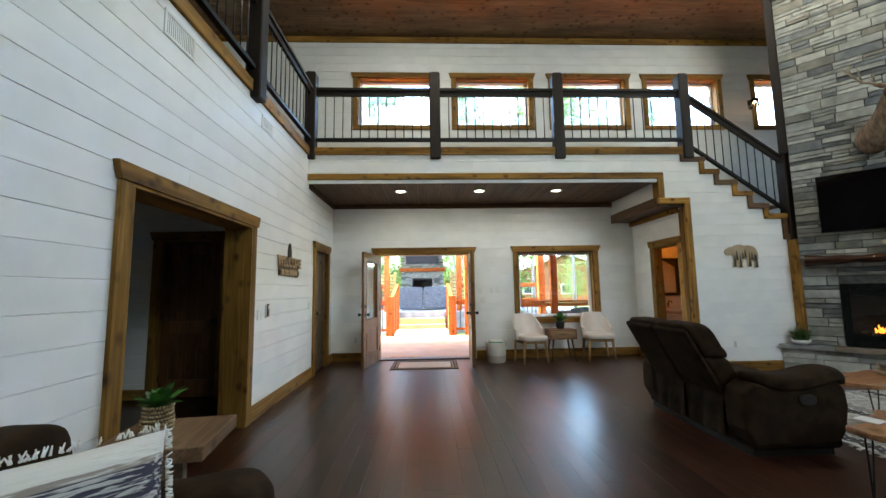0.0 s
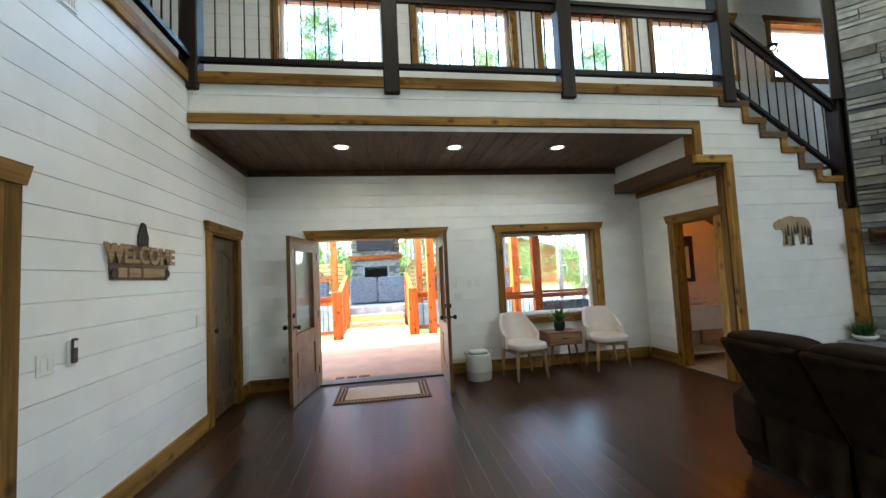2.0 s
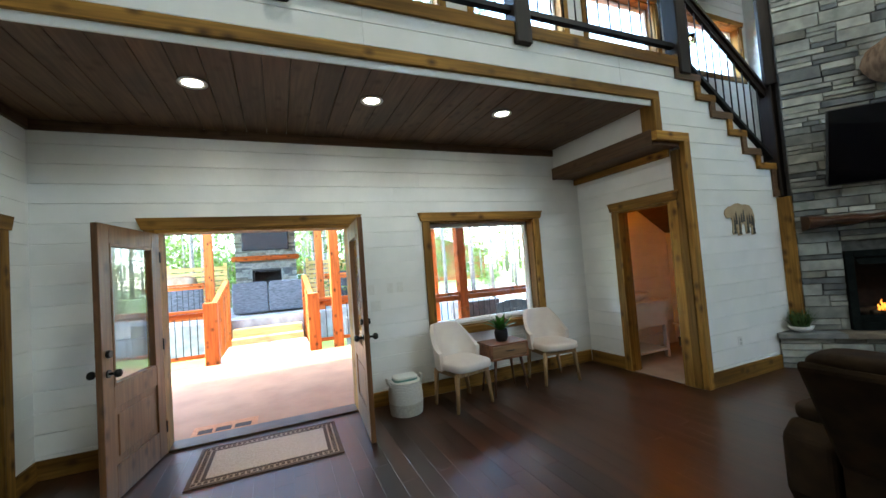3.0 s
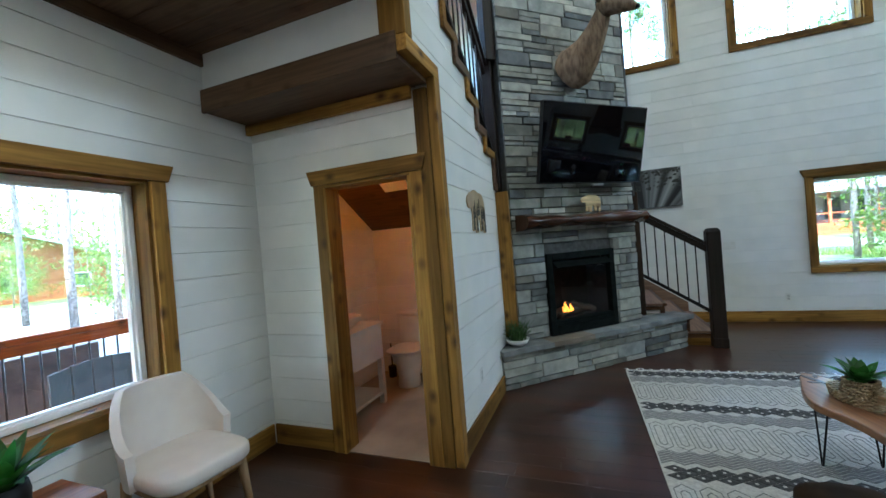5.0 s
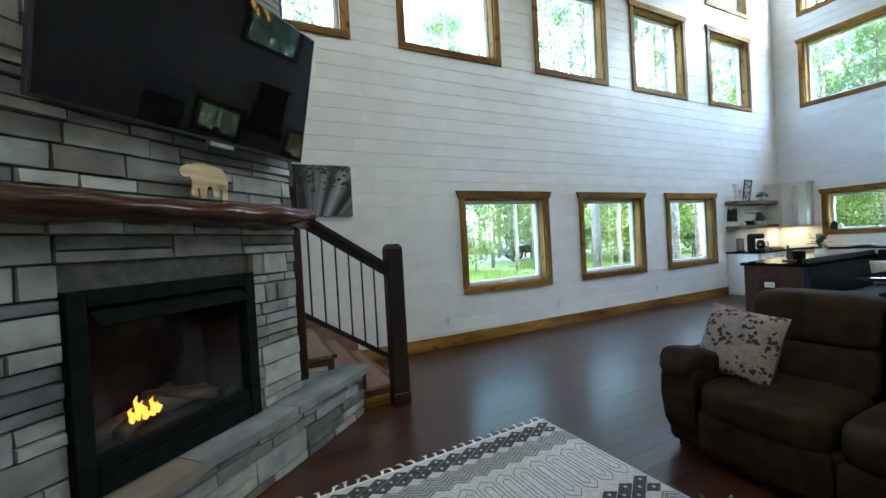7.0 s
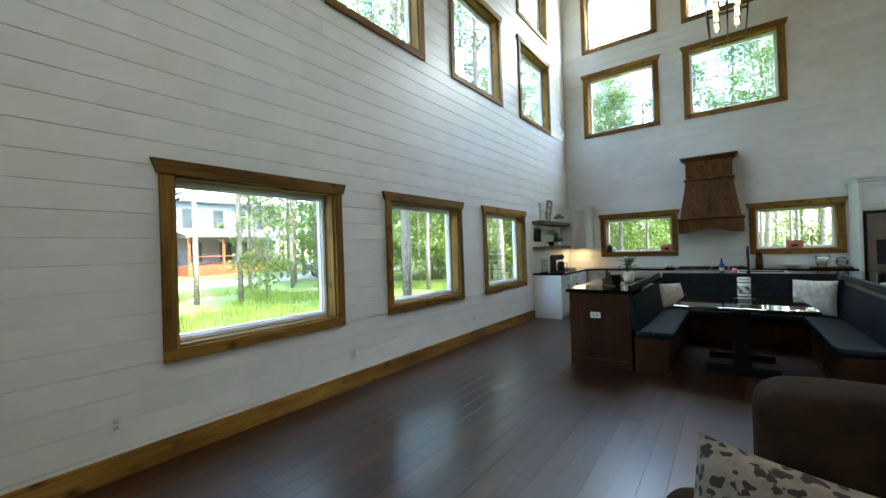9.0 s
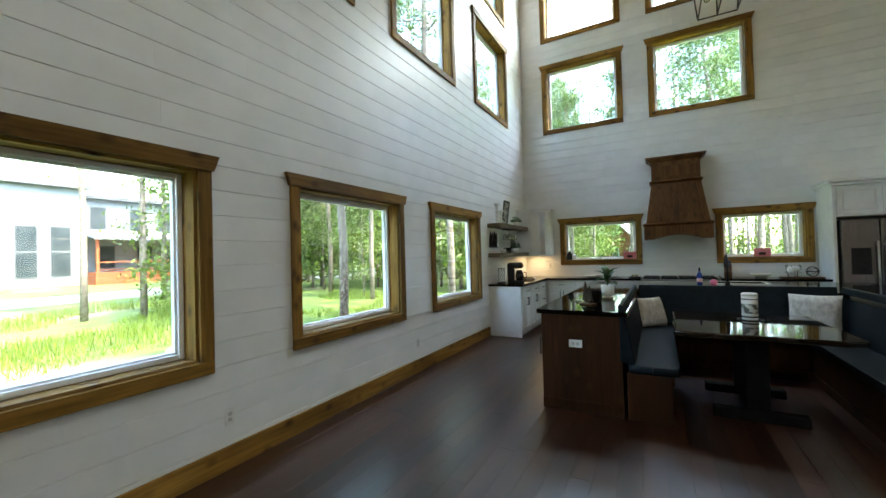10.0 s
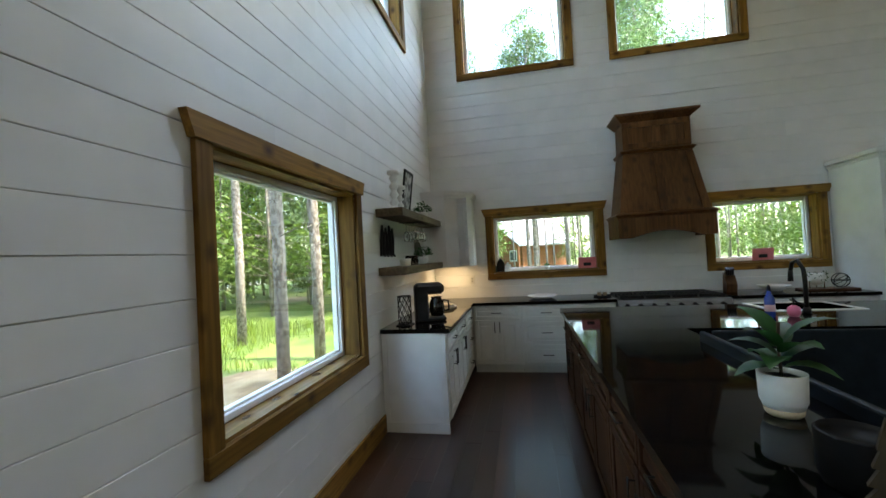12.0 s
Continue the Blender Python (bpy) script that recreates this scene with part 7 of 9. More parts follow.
def candlestick(at, h):
    prof, z = [(0.062, 0), (0.062, 0.015), (0.03, 0.03)], 0.03
    k = max(2, round(h / 0.09))
    for i in range(k):
        z0 = 0.03 + (h - 0.06) * i / k
        z1 = 0.03 + (h - 0.06) * (i + 1) / k
        prof += [(0.028, z0 + 0.01), (0.046, (z0 + z1) / 2), (0.028, z1 - 0.01)]
    prof += [(0.06, h - 0.03), (0.06, h), (0.02, h)]
    single("candlestick", Shape().lathe(prof, 18), CERAMIC, at, "white turned wooden candlestick on shelf", "candlestick", "candlesticks")


candlestick((RIGHT - 0.13, -5.98, 2.015), 0.37)
candlestick((RIGHT - 0.12, -6.17, 2.015), 0.26)
fp = thing("framed_picture", pose(RIGHT - 0.06, -6.50, 2.015, 8, 0, -90), "black framed small photograph on shelf", "picture")
part("frame", Shape().box(-0.15, -0.125, -0.02, 0, 0, 0.48, 0.003).box(0.125, 0.15, -0.02, 0, 0, 0.48, 0.003).box(-0.125, 0.125, -0.02, 0, 0, 0.025, 0.003).box(-0.125, 0.125, -0.02, 0, 0.455, 0.48, 0.003), CUP_BLACK, fp)
part("print", Shape().box(-0.125, 0.125, -0.012, -0.002, 0.025, 0.455), surface("grey_print", (0.08, 0.08, 0.08), (0.5, 0.5, 0.48), 14.0, 0.4, bump=0, contrast=(0.42, 0.58)), fp)


def bushy(at, label, rad=0.1, seed=1, pot=CERAMIC):
    p = thing("potted_plant", at, label, "plant")
    part("pot", Shape().lathe([(0.045, 0), (0.06, 0.05), (0.062, 0.085), (0.054, 0.085), (0.05, 0.07)], 18), pot, p)
    r, s = random.Random(seed), Shape()
    for i in range(160):
        d = Vector((r.gauss(0, 1), r.gauss(0, 1), abs(r.gauss(0, 1)) * 0.7)).normalized() * rad * r.uniform(0.5, 1)
        c = Vector((0, 0, 0.1)) + d
        a, b = Vector((r.gauss(0, 1), r.gauss(0, 1), r.gauss(0, 1))).normalized() * 0.014, Vector((r.gauss(0, 1), r.gauss(0, 1), r.gauss(0, 1))).normalized() * 0.014
        s.add([c - a, c - b, c + a, c + b], [(0, 1, 2, 3)])
    part("leaves", s, BROAD, p)
    return p


bushy((RIGHT - 0.13, -7.05, 2.015), "small bushy green plant in white pot on shelf", 0.12, 1)
bushy((RIGHT - 0.13, -6.95, 1.475), "small bushy green plant in white pot on shelf", 0.12, 2)
lb = thing("round_board", pose(RIGHT - 0.05, -7.16, 1.475, 0, 10, 0), "round dark green serving board leaning on wall", "board")
part("disc", Shape().rod((-0.008, 0, 0.15), (0.008, 0, 0.15), 0.15, n=32), surface("dark_green_board", (0.05, 0.055, 0.03), (0.09, 0.095, 0.055), 9.0, 0.6), lb)
part("grip", Shape().box(-0.008, 0.008, -0.025, 0.025, 0.29, 0.38, 0.004), surface("dark_green_board", (0.05, 0.055, 0.03), (0.09, 0.095, 0.055), 9.0, 0.6), lb)
sg2 = thing("word_sign", pose(RIGHT - 0.008, -6.02, 1.56, 0, 0, -90), "black cut-out script sign on shiplap", "sign")
sgs, r = Shape(), random.Random(21)
for i in range(4):
    x = -0.16 + i * 0.095
    sgs.tube([(x, -0.008, 0.02), (x + 0.01, -0.008, 0.16 + r.uniform(0, 0.08)), (x + 0.05, -0.008, 0.3 + r.uniform(-0.05, 0.03)), (x + 0.075, -0.008, 0.18), (x + 0.05, -0.008, 0.04), (x + 0.1, -0.008, 0.02)], 0.012, 6)
part("script", sgs, CUP_BLACK, sg2)
GLASS = clear_glass("drinking_glass")
rack = thing("stemware_rack", (RIGHT - 0.13, -6.65, 1.94), "black under-shelf rack with hanging wine glasses", "rack")
for i in range(5):
    part("rail", Shape().rod((-0.11, -0.22 + 0.11 * i, -0.012), (0.11, -0.22 + 0.11 * i, -0.012), 0.004, n=6), BLACK_METAL, rack)
for i in range(4):
    for k in (-0.05, 0.05):
        y = -0.165 + 0.11 * i
        single("wine_glass", Shape().lathe([(0.032, 0.0), (0.030, -0.003), (0.004, -0.006), (0.0035, -0.075), (0.02, -0.09), (0.036, -0.12), (0.036, -0.16), (0.030, -0.19), (0.029, -0.19), (0.034, -0.16), (0.034, -0.12), (0.018, -0.092), (0.002, -0.08)], 16), GLASS, (RIGHT - 0.13 + k, -6.65 + y, 1.922), "clear stemmed wine glass hanging from rack", "glass", "wine glasses")
for i, y in enumerate((-6.35, -6.48, -6.6)):
    single("tumbler", Shape().lathe([(0.03, 0), (0.036, 0.1), (0.034, 0.1), (0.028, 0.006)], 16), GLASS, (RIGHT - 0.13, y, 1.476), "clear drinking tumbler on shelf", "glass", "tumblers")
single("jar", Shape().lathe([(0.05, 0), (0.055, 0.06), (0.05, 0.07), (0.04, 0.07)], 18), CERAMIC, (RIGHT - 0.14, -6.2, 1.476), "small white ceramic jar on shelf", "jar")

# things on the corner counter
cm_ = thing("coffee_maker", pose(7.02, -6.25, 0.92, 0, 0, -70), "black drip coffee maker with glass carafe", "coffee maker")
part("body", Shape().box(-0.11, 0.11, 0.02, 0.15, 0.0, 0.34, 0.015).box(-0.11, 0.11, -0.15, 0.15, 0.0, 0.035, 0.01), CUP_BLACK, cm_)
part("brew_head", Shape().box(-0.11, 0.11, -0.14, 0.15, 0.26, 0.37, 0.03), CUP_BLACK, cm_)
part("carafe", Shape().lathe([(0.06, 0.04), (0.08, 0.1), (0.07, 0.18), (0.05, 0.21), (0.055, 0.23)], 20, 0, -0.07), surface("coffee_glass", (0.012, 0.009, 0.007), (0.02, 0.015, 0.012), 5.0, 0.06, bump=0), cm_)
part("carafe_handle", Shape().tube([(0, -0.14, 0.19), (0, -0.19, 0.18), (0, -0.19, 0.09), (0, -0.145, 0.08)], 0.009, 7), CUP_BLACK, cm_)
part("button_panel", Shape().box(-0.05, 0.05, -0.145, -0.139, 0.29, 0.33), STEEL, cm_)
lt = thing("lattice_lantern", (7.2, -5.98, 0.92), "black wire lattice candle lantern", "lantern")
part("base", Shape().box(-0.07, 0.07, -0.07, 0.07, 0, 0.012, 0.003), CUP_BLACK, lt)
wires = Shape()
for k in range(8):
    for sgn in (-1, 1):
        pts = [(0.062 * math.cos(2 * math.pi * k / 8 + sgn * 2.2 * u / 8), 0.062 * math.sin(2 * math.pi * k / 8 + sgn * 2.2 * u / 8), 0.012 + 0.26 * u / 8) for u in range(9)]
        wires.tube(pts, 0.0035, 5)
part("lattice", wires, BLACK_METAL, lt)
for z in (0.015, 0.272):
    part("ring", Shape().tube([(0.062 * math.cos(2 * math.pi * k / 20), 0.062 * math.sin(2 * math.pi * k / 20), z) for k in range(21)], 0.0045, 6), BLACK_METAL, lt)
ck = thing("serving_board", (7.1, -7.1, 0.92), "stack of pale wooden serving boards", "board")
part("board", Shape().lathe([(0.2, 0), (0.2, 0.02), (0.19, 0.024)], 28), wood("pale_board", (0.42, 0.3, 0.18), (0.56, 0.42, 0.27), "y", 0.5), ck)
part("upper_board", Shape().lathe([(0.17, 0.026), (0.17, 0.042), (0.16, 0.046)], 28), wood("pale_board", (0.42, 0.3, 0.18), (0.56, 0.42, 0.27), "y", 0.5), ck)
single("oval_platter", Shape().lathe([(0.1, 0), (0.16, 0.02), (0.2, 0.04), (0.19, 0.042), (0.14, 0.024), (0.05, 0.016)], 28), CERAMIC, pose(5.85, -7.8, 0.92), "white oval serving platter on counter", "platter")
sps = thing("spice_tray", (5.1, -7.78, 0.92), "two small jars on dark round tray", "tray")
part("tray", Shape().lathe([(0.1, 0), (0.11, 0.015), (0.1, 0.018), (0.095, 0.01)], 22), CUP_BLACK, sps)
for x in (-0.03, 0.035):
    j = part("jar", Shape().lathe([(0.025, 0.012), (0.025, 0.055)], 14, x, 0), wood("pale_board", (0.42, 0.3, 0.18), (0.56, 0.42, 0.27), "y", 0.5), sps)
    part("lid", Shape().lathe([(0.026, 0.056), (0.026, 0.07)], 14, x, 0), PLATE, j)
kb = thing("knife_block", pose(3.60, -7.85, 0.92, 0, 0, 170), "brown wooden knife block with black handled knives", "knife block")
part("block", Shape().profile([(-0.06, 0), (0.08, 0), (0.05, 0.24), (-0.02, 0.20), (-0.09, 0.1)], -0.055, 0.055), walnut("z"), kb)
for i in range(4):
    for k in range(2):
        part("knife", Shape().rod((-0.035 + 0.023 * i, 0.0 + 0.03 * k, 0.19 + 0.015 * k), (-0.035 + 0.023 * i, -0.05 + 0.03 * k, 0.29 + 0.015 * k), 0.009, 0.011, 6), CUP_BLACK, kb)
single("serving_bowl", Shape().lathe([(0.07, 0), (0.1, 0.02), (0.165, 0.07), (0.155, 0.07), (0.09, 0.03)], 26), CERAMIC, (3.13, -7.85, 0.92), "white wide serving bowl on counter", "bowl")
wt_ = thing("wooden_tray", pose(2.62, -7.8, 0.92), "long dark wooden tray with pot and orb", "tray")
part("tray", Shape().box(-0.27, 0.27, -0.1, 0.1, 0, 0.02, 0.006), walnut("x"), wt_)
pb = thing("plant_stand", (2.72, -7.8, 0.94), "round white pot in brown stand with trailing plant", "plant")
part("pot", Shape().lathe([(0.04, 0.04), (0.075, 0.07), (0.085, 0.11), (0.075, 0.16), (0.06, 0.17), (0.05, 0.16)], 22), CERAMIC, pb)
for k in range(3):
    a = 2 * math.pi * k / 3
    part("leg", Shape().rod((0.07 * math.cos(a), 0.07 * math.sin(a), 0), (0.075 * math.cos(a), 0.075 * math.sin(a), 0.12), 0.006, n=6), walnut("z"), pb)
vine, r = Shape(), random.Random(15)
for i in range(90):
    a, z = r.uniform(0, 6.28), r.uniform(0.06, 0.2)
    c = Vector((0.095 * math.cos(a), 0.095 * math.sin(a), z))
    q, w = Vector((r.gauss(0, 1), r.gauss(0, 1), r.gauss(0, 1))).normalized() * 0.01, Vector((r.gauss(0, 1), r.gauss(0, 1), r.gauss(0, 1))).normalized() * 0.01
    vine.add([c - q, c - w, c + q, c + w], [(0, 1, 2, 3)])
part("leaves", vine, BROAD, pb)
orb = Shape()
for k in range(5):
    m = pose(0, 0, 0.085, 36 * k, 25 * k, 0)
    orb.tube([m @ Vector((0.08 * math.cos(2 * math.pi * i / 24), 0.08 * math.sin(2 * math.pi * i / 24), 0)) for i in range(25)], 0.004, 5)
single("wire_orb", orb, BLACK_METAL, (2.48, -7.8, 0.941), "black wire orb ornament on tray", "ornament")

# window sill things
for i, (x, w, h, c) in enumerate(((6.50, 0.09, 0.12, BROAD), (6.40, 0.11, 0.2, CUP_BLACK), (6.30, 0.08, 0.13, CERAMIC))):
    single("house_ornament", Shape().panel([(-w / 2, 0), (w / 2, 0), (w / 2, h * 0.65), (0, h), (-w / 2, h * 0.65)], -0.02, 0.02), c if c is not BROAD else surface("dark_green_wood", (0.02, 0.045, 0.03), (0.04, 0.07, 0.05), 12.0, 0.6), (x, BACK - 0.04, 1.282), "small wooden house ornament on window sill", "ornament", "house ornaments")
bushy(pose(5.75, BACK - 0.045, 1.281) @ Matrix.Scale(0.6, 4), "tiny succulent in white pot on window sill", 0.07, 5)
PINK = surface("pink_card", (0.62, 0.16, 0.18), (0.7, 0.22, 0.24), 10.0, 0.6)
for x in (5.20, 3.05):
    pk = thing("notice_card", pose(x, BACK - 0.075, 1.282, -8, 0, 0), "pink notice card standing in window", "card", "notice cards")
    part("card", Shape().box(-0.12, 0.12, -0.003, 0.003, 0, 0.15), PINK, pk)
    part("printed_block", Shape().box(-0.05, 0.05, 0.003, 0.0045, 0.03, 0.075), CUP_BLACK, pk)

# tall cabinet and fridge
tc = thing("tall_cabinet", pose(2.325, -7.40, 0, 0, 0, 180), "tall white refrigerator cabinet with crown moulding", "cabinet")
part("side", Shape().box(0, 0.04, 0, 0.70, 0, 2.36), WHITE_PAINT, tc)
part("side", Shape().box(1.06, 1.10, 0, 0.70, 0, 2.36), WHITE_PAINT, tc)
part("top_box", Shape().box(0.04, 1.06, 0.02, 0.70, 1.88, 2.36), WHITE_PAINT, tc)
for a, b in ((0.05, 0.545), (0.555, 1.05)):
    d = raised_front("door", a, b, 1.9, 2.34, WHITE_PAINT, tc)
    d.location = (0, 0.018, 0)
part("crown", Shape().box(-0.02, 1.12, -0.03, 0.70, 2.36, 2.40, 0.006).box(-0.05, 1.15, -0.06, 0.70, 2.40, 2.46, 0.012), WHITE_PAINT, tc)
fg = thing("refrigerator", pose(2.27, -7.42, 0, 0, 0, 180), "stainless steel side-by-side refrigerator", "refrigerator")
FS = surface("fridge_steel", (0.10, 0.10, 0.105), (0.14, 0.14, 0.145), 40.0, 0.25, 1.0, 0.03, stretch=(1, 1, 0.05))
part("body", Shape().box(0.02, 0.98, 0.02, 0.7, 0.02, 1.84), CUP_BLACK, fg)
for a, b in ((0.02, 0.44), (0.445, 0.98)):
    d = part("door", Shape().box(a, b, -0.05, 0.015, 0.06, 1.83, 0.01), FS, fg)
    hx = b - 0.04 if a < 0.2 else a + 0.04
    part("handle", Shape().rod((hx, -0.1, 0.5), (hx, -0.1, 1.5), 0.012).rod((hx, -0.05, 0.55), (hx, -0.1, 0.55), 0.008).rod((hx, -0.05, 1.45), (hx, -0.1, 1.45), 0.008), STEEL, d)
part("dispenser", Shape().box(0.12, 0.34, -0.055, -0.049, 1.0, 1.4, 0.003), CUP_BLACK, fg)

# ---- island with booth ----
ISL = wood("island_alder", (0.022, 0.0078, 0.0028), (0.054, 0.02, 0.0075), "z", 0.55, 0.08, spec=0.14)
IX0, IX1, IY0, IY1 = 4.93, 5.72, -6.80, -2.97
RX0, RX1 = 2.16, 2.95
single("island_countertop", Shape().prism([(IX1, IY1), (IX0, IY1), (IX0, -5.62), (RX1, -5.62), (RX1, IY1), (RX0, IY1), (RX0, IY0), (3.98, IY0), (3.98, -6.30), (3.30, -6.30), (3.30, IY0), (IX1, IY0)], 0.882, 0.922), GRANITE, (0, 0, 0), "polished black granite U-shaped island countertop", "countertop")


def island_body(x0, x1, label):
    c = thing("island_cabinet", (0, 0, 0), label, "cabinet", "island cabinets")
    part("body", Shape().box(x0 + 0.06, x1 - 0.05, IY0 + 0.05, IY1 - 0.03, 0.1, 0.88), ISL, c)
    part("plinth", Shape().box(x0 + 0.09, x1 - 0.1, IY0 + 0.1, IY1 - 0.05, 0.0, 0.1), ISL, c)
    part("end_panel", Shape().box(x0 + 0.05, x1 - 0.04, IY1 - 0.03, IY1 - 0.012, 0.0, 0.88, 0.003).box(x0 + 0.05, x1 - 0.04, IY1 - 0.012, IY1 - 0.002, 0.0, 0.1, 0.004), ISL, c)
    return c


ib = island_body(IX0, IX1, "dark brown wooden island cabinets with black handles")
ibr = island_body(RX0, RX1, "dark brown wooden island cabinets beside booth")
for i in range(7):
    yb = IY1 - 0.06 - i * 0.525
    if yb - 0.52 < IY0:
        break
    dr = raised_front("drawer", 0.0, 0.51, 0.70, 0.86, ISL, ib, 0.032)
    dr.matrix_basis = pose(IX1 - 0.048, yb - 0.51, 0, 0, 0, 90)
    bar_handle(dr, 0.255, -0.02, 0.78, 0.13, False)
    dd = raised_front("door", 0.0, 0.51, 0.12, 0.68, ISL, ib)
    dd.matrix_basis = pose(IX1 - 0.048, yb - 0.51, 0, 0, 0, 90)
    bar_handle(dd, 0.05 if i % 2 else 0.46, -0.02, 0.55, 0.16, True)
sinkbase = thing("island_cabinet", (0, 0, 0), "dark brown sink cabinet behind booth", "cabinet", "island cabinets")
part("body", Shape().box(RX1 - 0.04, IX0 + 0.05, IY0 + 0.05, -5.72, 0.1, 0.70), ISL, sinkbase)
part("back_panel", Shape().box(RX1 - 0.04, IX0 + 0.05, -5.74, -5.71, 0.1, 0.88), ISL, sinkbase)
outlet(pose(5.37, IY1 - 0.01, 0.62, 0, 0, 180) @ pose(0, 0, 0, 0, 90, 0), "white wall socket plate on island end", 1)
snk = thing("apron_sink", (3.64, -6.55, 0), "white farmhouse sink set in black counter", "sink")
part("basin", Shape().box(-0.34, -0.30, -0.27, 0.25, 0.70, 0.93, 0.006).box(0.30, 0.34, -0.27, 0.25, 0.70, 0.93, 0.006).box(-0.3, 0.3, 0.21, 0.25, 0.70, 0.93, 0.006).box(-0.3, 0.3, -0.27, -0.23, 0.70, 0.93, 0.006).box(-0.3, 0.3, -0.23, 0.21, 0.70, 0.72), CERAMIC, snk)
fc = thing("kitchen_faucet", (3.82, -6.18, 0.922), "tall black gooseneck kitchen faucet", "faucet")
part("spout", Shape().tube([(0, 0, 0), (0, 0, 0.28), (0.0, -0.01, 0.36), (0, -0.07, 0.43), (0, -0.14, 0.41), (0, -0.17, 0.34)], 0.016, 10), BLACK_METAL, fc)
part("spray_head", Shape().rod((0, -0.17, 0.345), (0, -0.175, 0.25), 0.018, 0.021, 12), BLACK_METAL, fc)
part("base", Shape().lathe([(0.03, 0), (0.03, 0.02), (0.022, 0.05)], 16), BLACK_METAL, fc)
part("lever", Shape().tube([(0.015, 0, 0.07), (0.07, 0, 0.09), (0.10, 0, 0.13)], [0.012, 0.009, 0.007], 7), BLACK_METAL, fc)
sd = thing("soap_bottle", (4.17, -6.02, 0.922), "blue dish soap bottle with dark cap", "bottle")
part("bottle", Shape().lathe([(0.032, 0), (0.035, 0.02), (0.035, 0.15), (0.016, 0.19), (0.014, 0.21)], 18), surface("blue_soap", (0.02, 0.05, 0.28), (0.04, 0.09, 0.4), 8.0, 0.2, bump=0), sd)
part("cap", Shape().lathe([(0.015, 0.21), (0.012, 0.24), (0.005, 0.26)], 12), CUP_BLACK, sd)
part("label_band", Shape().lathe([(0.0353, 0.05), (0.0356, 0.051), (0.0356, 0.1), (0.0353, 0.101)], 18), surface("label_pink", (0.6, 0.35, 0.4), (0.7, 0.45, 0.5), 9.0, 0.5), sd)
ps = thing("soap_dispenser", (4.0, -6.03, 0.922), "round pink hand soap dispenser", "soap dispenser")
part("bottle", Shape().lathe([(0.03, 0), (0.045, 0.03), (0.04, 0.07), (0.015, 0.09)], 18), surface("pink_soap", (0.7, 0.12, 0.25), (0.8, 0.2, 0.34), 8.0, 0.3, bump=0), ps)
part("pump", Shape().rod((0, 0, 0.09), (0, 0, 0.13), 0.007).rod((0, 0, 0.13), (0, -0.04, 0.128), 0.006), CUP_BLACK, ps)

ip = thing("potted_plant", pose(5.20, -4.06, 0.922) @ Matrix.Scale(0.88, 4), "broad-leaved green plant in white and tan pot", "plant")
part("pot", Shape().lathe([(0.066, 0.03), (0.078, 0.06), (0.082, 0.17), (0.072, 0.17), (0.07, 0.15)], 26), CERAMIC, ip)
part("pot_foot", Shape().lathe([(0.055, 0), (0.064, 0.01), (0.0675, 0.032), (0.06, 0.034)], 26), surface("tan_clay", (0.42, 0.33, 0.22), (0.5, 0.4, 0.28), 20.0, 0.8), ip)
part("soil", Shape().lathe([(0.07, 0.14), (0.07, 0.15)], 18), SOIL, ip)
r = random.Random(31)
lf = Shape()
for i in range(11):
    a = i * 2.4
    zz = 0.18 + 0.012 * i
    blade(lf, (0.012 * math.cos(a), 0.012 * math.sin(a), zz), a, 0.42 + 0.08 * i, r.uniform(0.16, 0.22), 0.05, 0.6)
part("leaves", lf, BROAD, ip, "glossy dark green leaves")
part("stem", Shape().tube([(0, 0, 0.14), (0.005, 0.003, 0.25), (0, 0, 0.37)], 0.006, 7), SOIL, ip)
ft_ = thing("fir_ornament", pose(5.32, -3.43, 0.922, 0, 0, 150) @ Matrix.Diagonal((0.72, 0.75, 0.86, 1)), "two wooden fir tree ornaments on a stand", "ornament")
for x, h, yo in ((-0.05, 0.24, 0.02), (0.05, 0.19, -0.02)):
    pts = [(x - 0.012, 0.02), (x + 0.012, 0.02), (x + 0.012, 0.045)]
    for k in range(4):
        z0, wdt = 0.045 + h * 0.2 * k, 0.06 * (1 - 0.2 * k)
        pts += [(x + wdt, z0), (x + wdt * 0.42, z0 + h * 0.2)]
    pts += [(x, h + 0.03)]
    for k in reversed(range(4)):
        z0, wdt = 0.045 + h * 0.2 * k, 0.06 * (1 - 0.2 * k)
        pts += [(x - wdt * 0.42, z0 + h * 0.2), (x - wdt, z0)]
    pts += [(x - 0.012, 0.045)]
    part("fir", Shape().panel(pts, yo - 0.012, yo + 0.012), wood("ornament_wood", (0.022, 0.014, 0.008), (0.055, 0.036, 0.02), "z", 0.6), ft_)
part("stand", Shape().box(-0.11, 0.11, -0.05, 0.05, 0, 0.02, 0.004), walnut("x"), ft_)
single("black_canister", Shape().lathe([(0.07, 0), (0.08, 0.03), (0.08, 0.13), (0.075, 0.135), (0.07, 0.12)], 24), surface("matt_black_tin", (0.003, 0.003, 0.0033), (0.006, 0.006, 0.0063), 12.0, 0.6, bump=0.05, spec=0.1), (5.29, -3.62, 0.922), "black round candle canister on island", "canister")

# booth: benches, backs, pillows
NAVY = surface("dark_teal_vinyl", (0.0035, 0.0075, 0.0105), (0.007, 0.0125, 0.017), 14.0, 0.5, bump=0.08, spec=0.12)


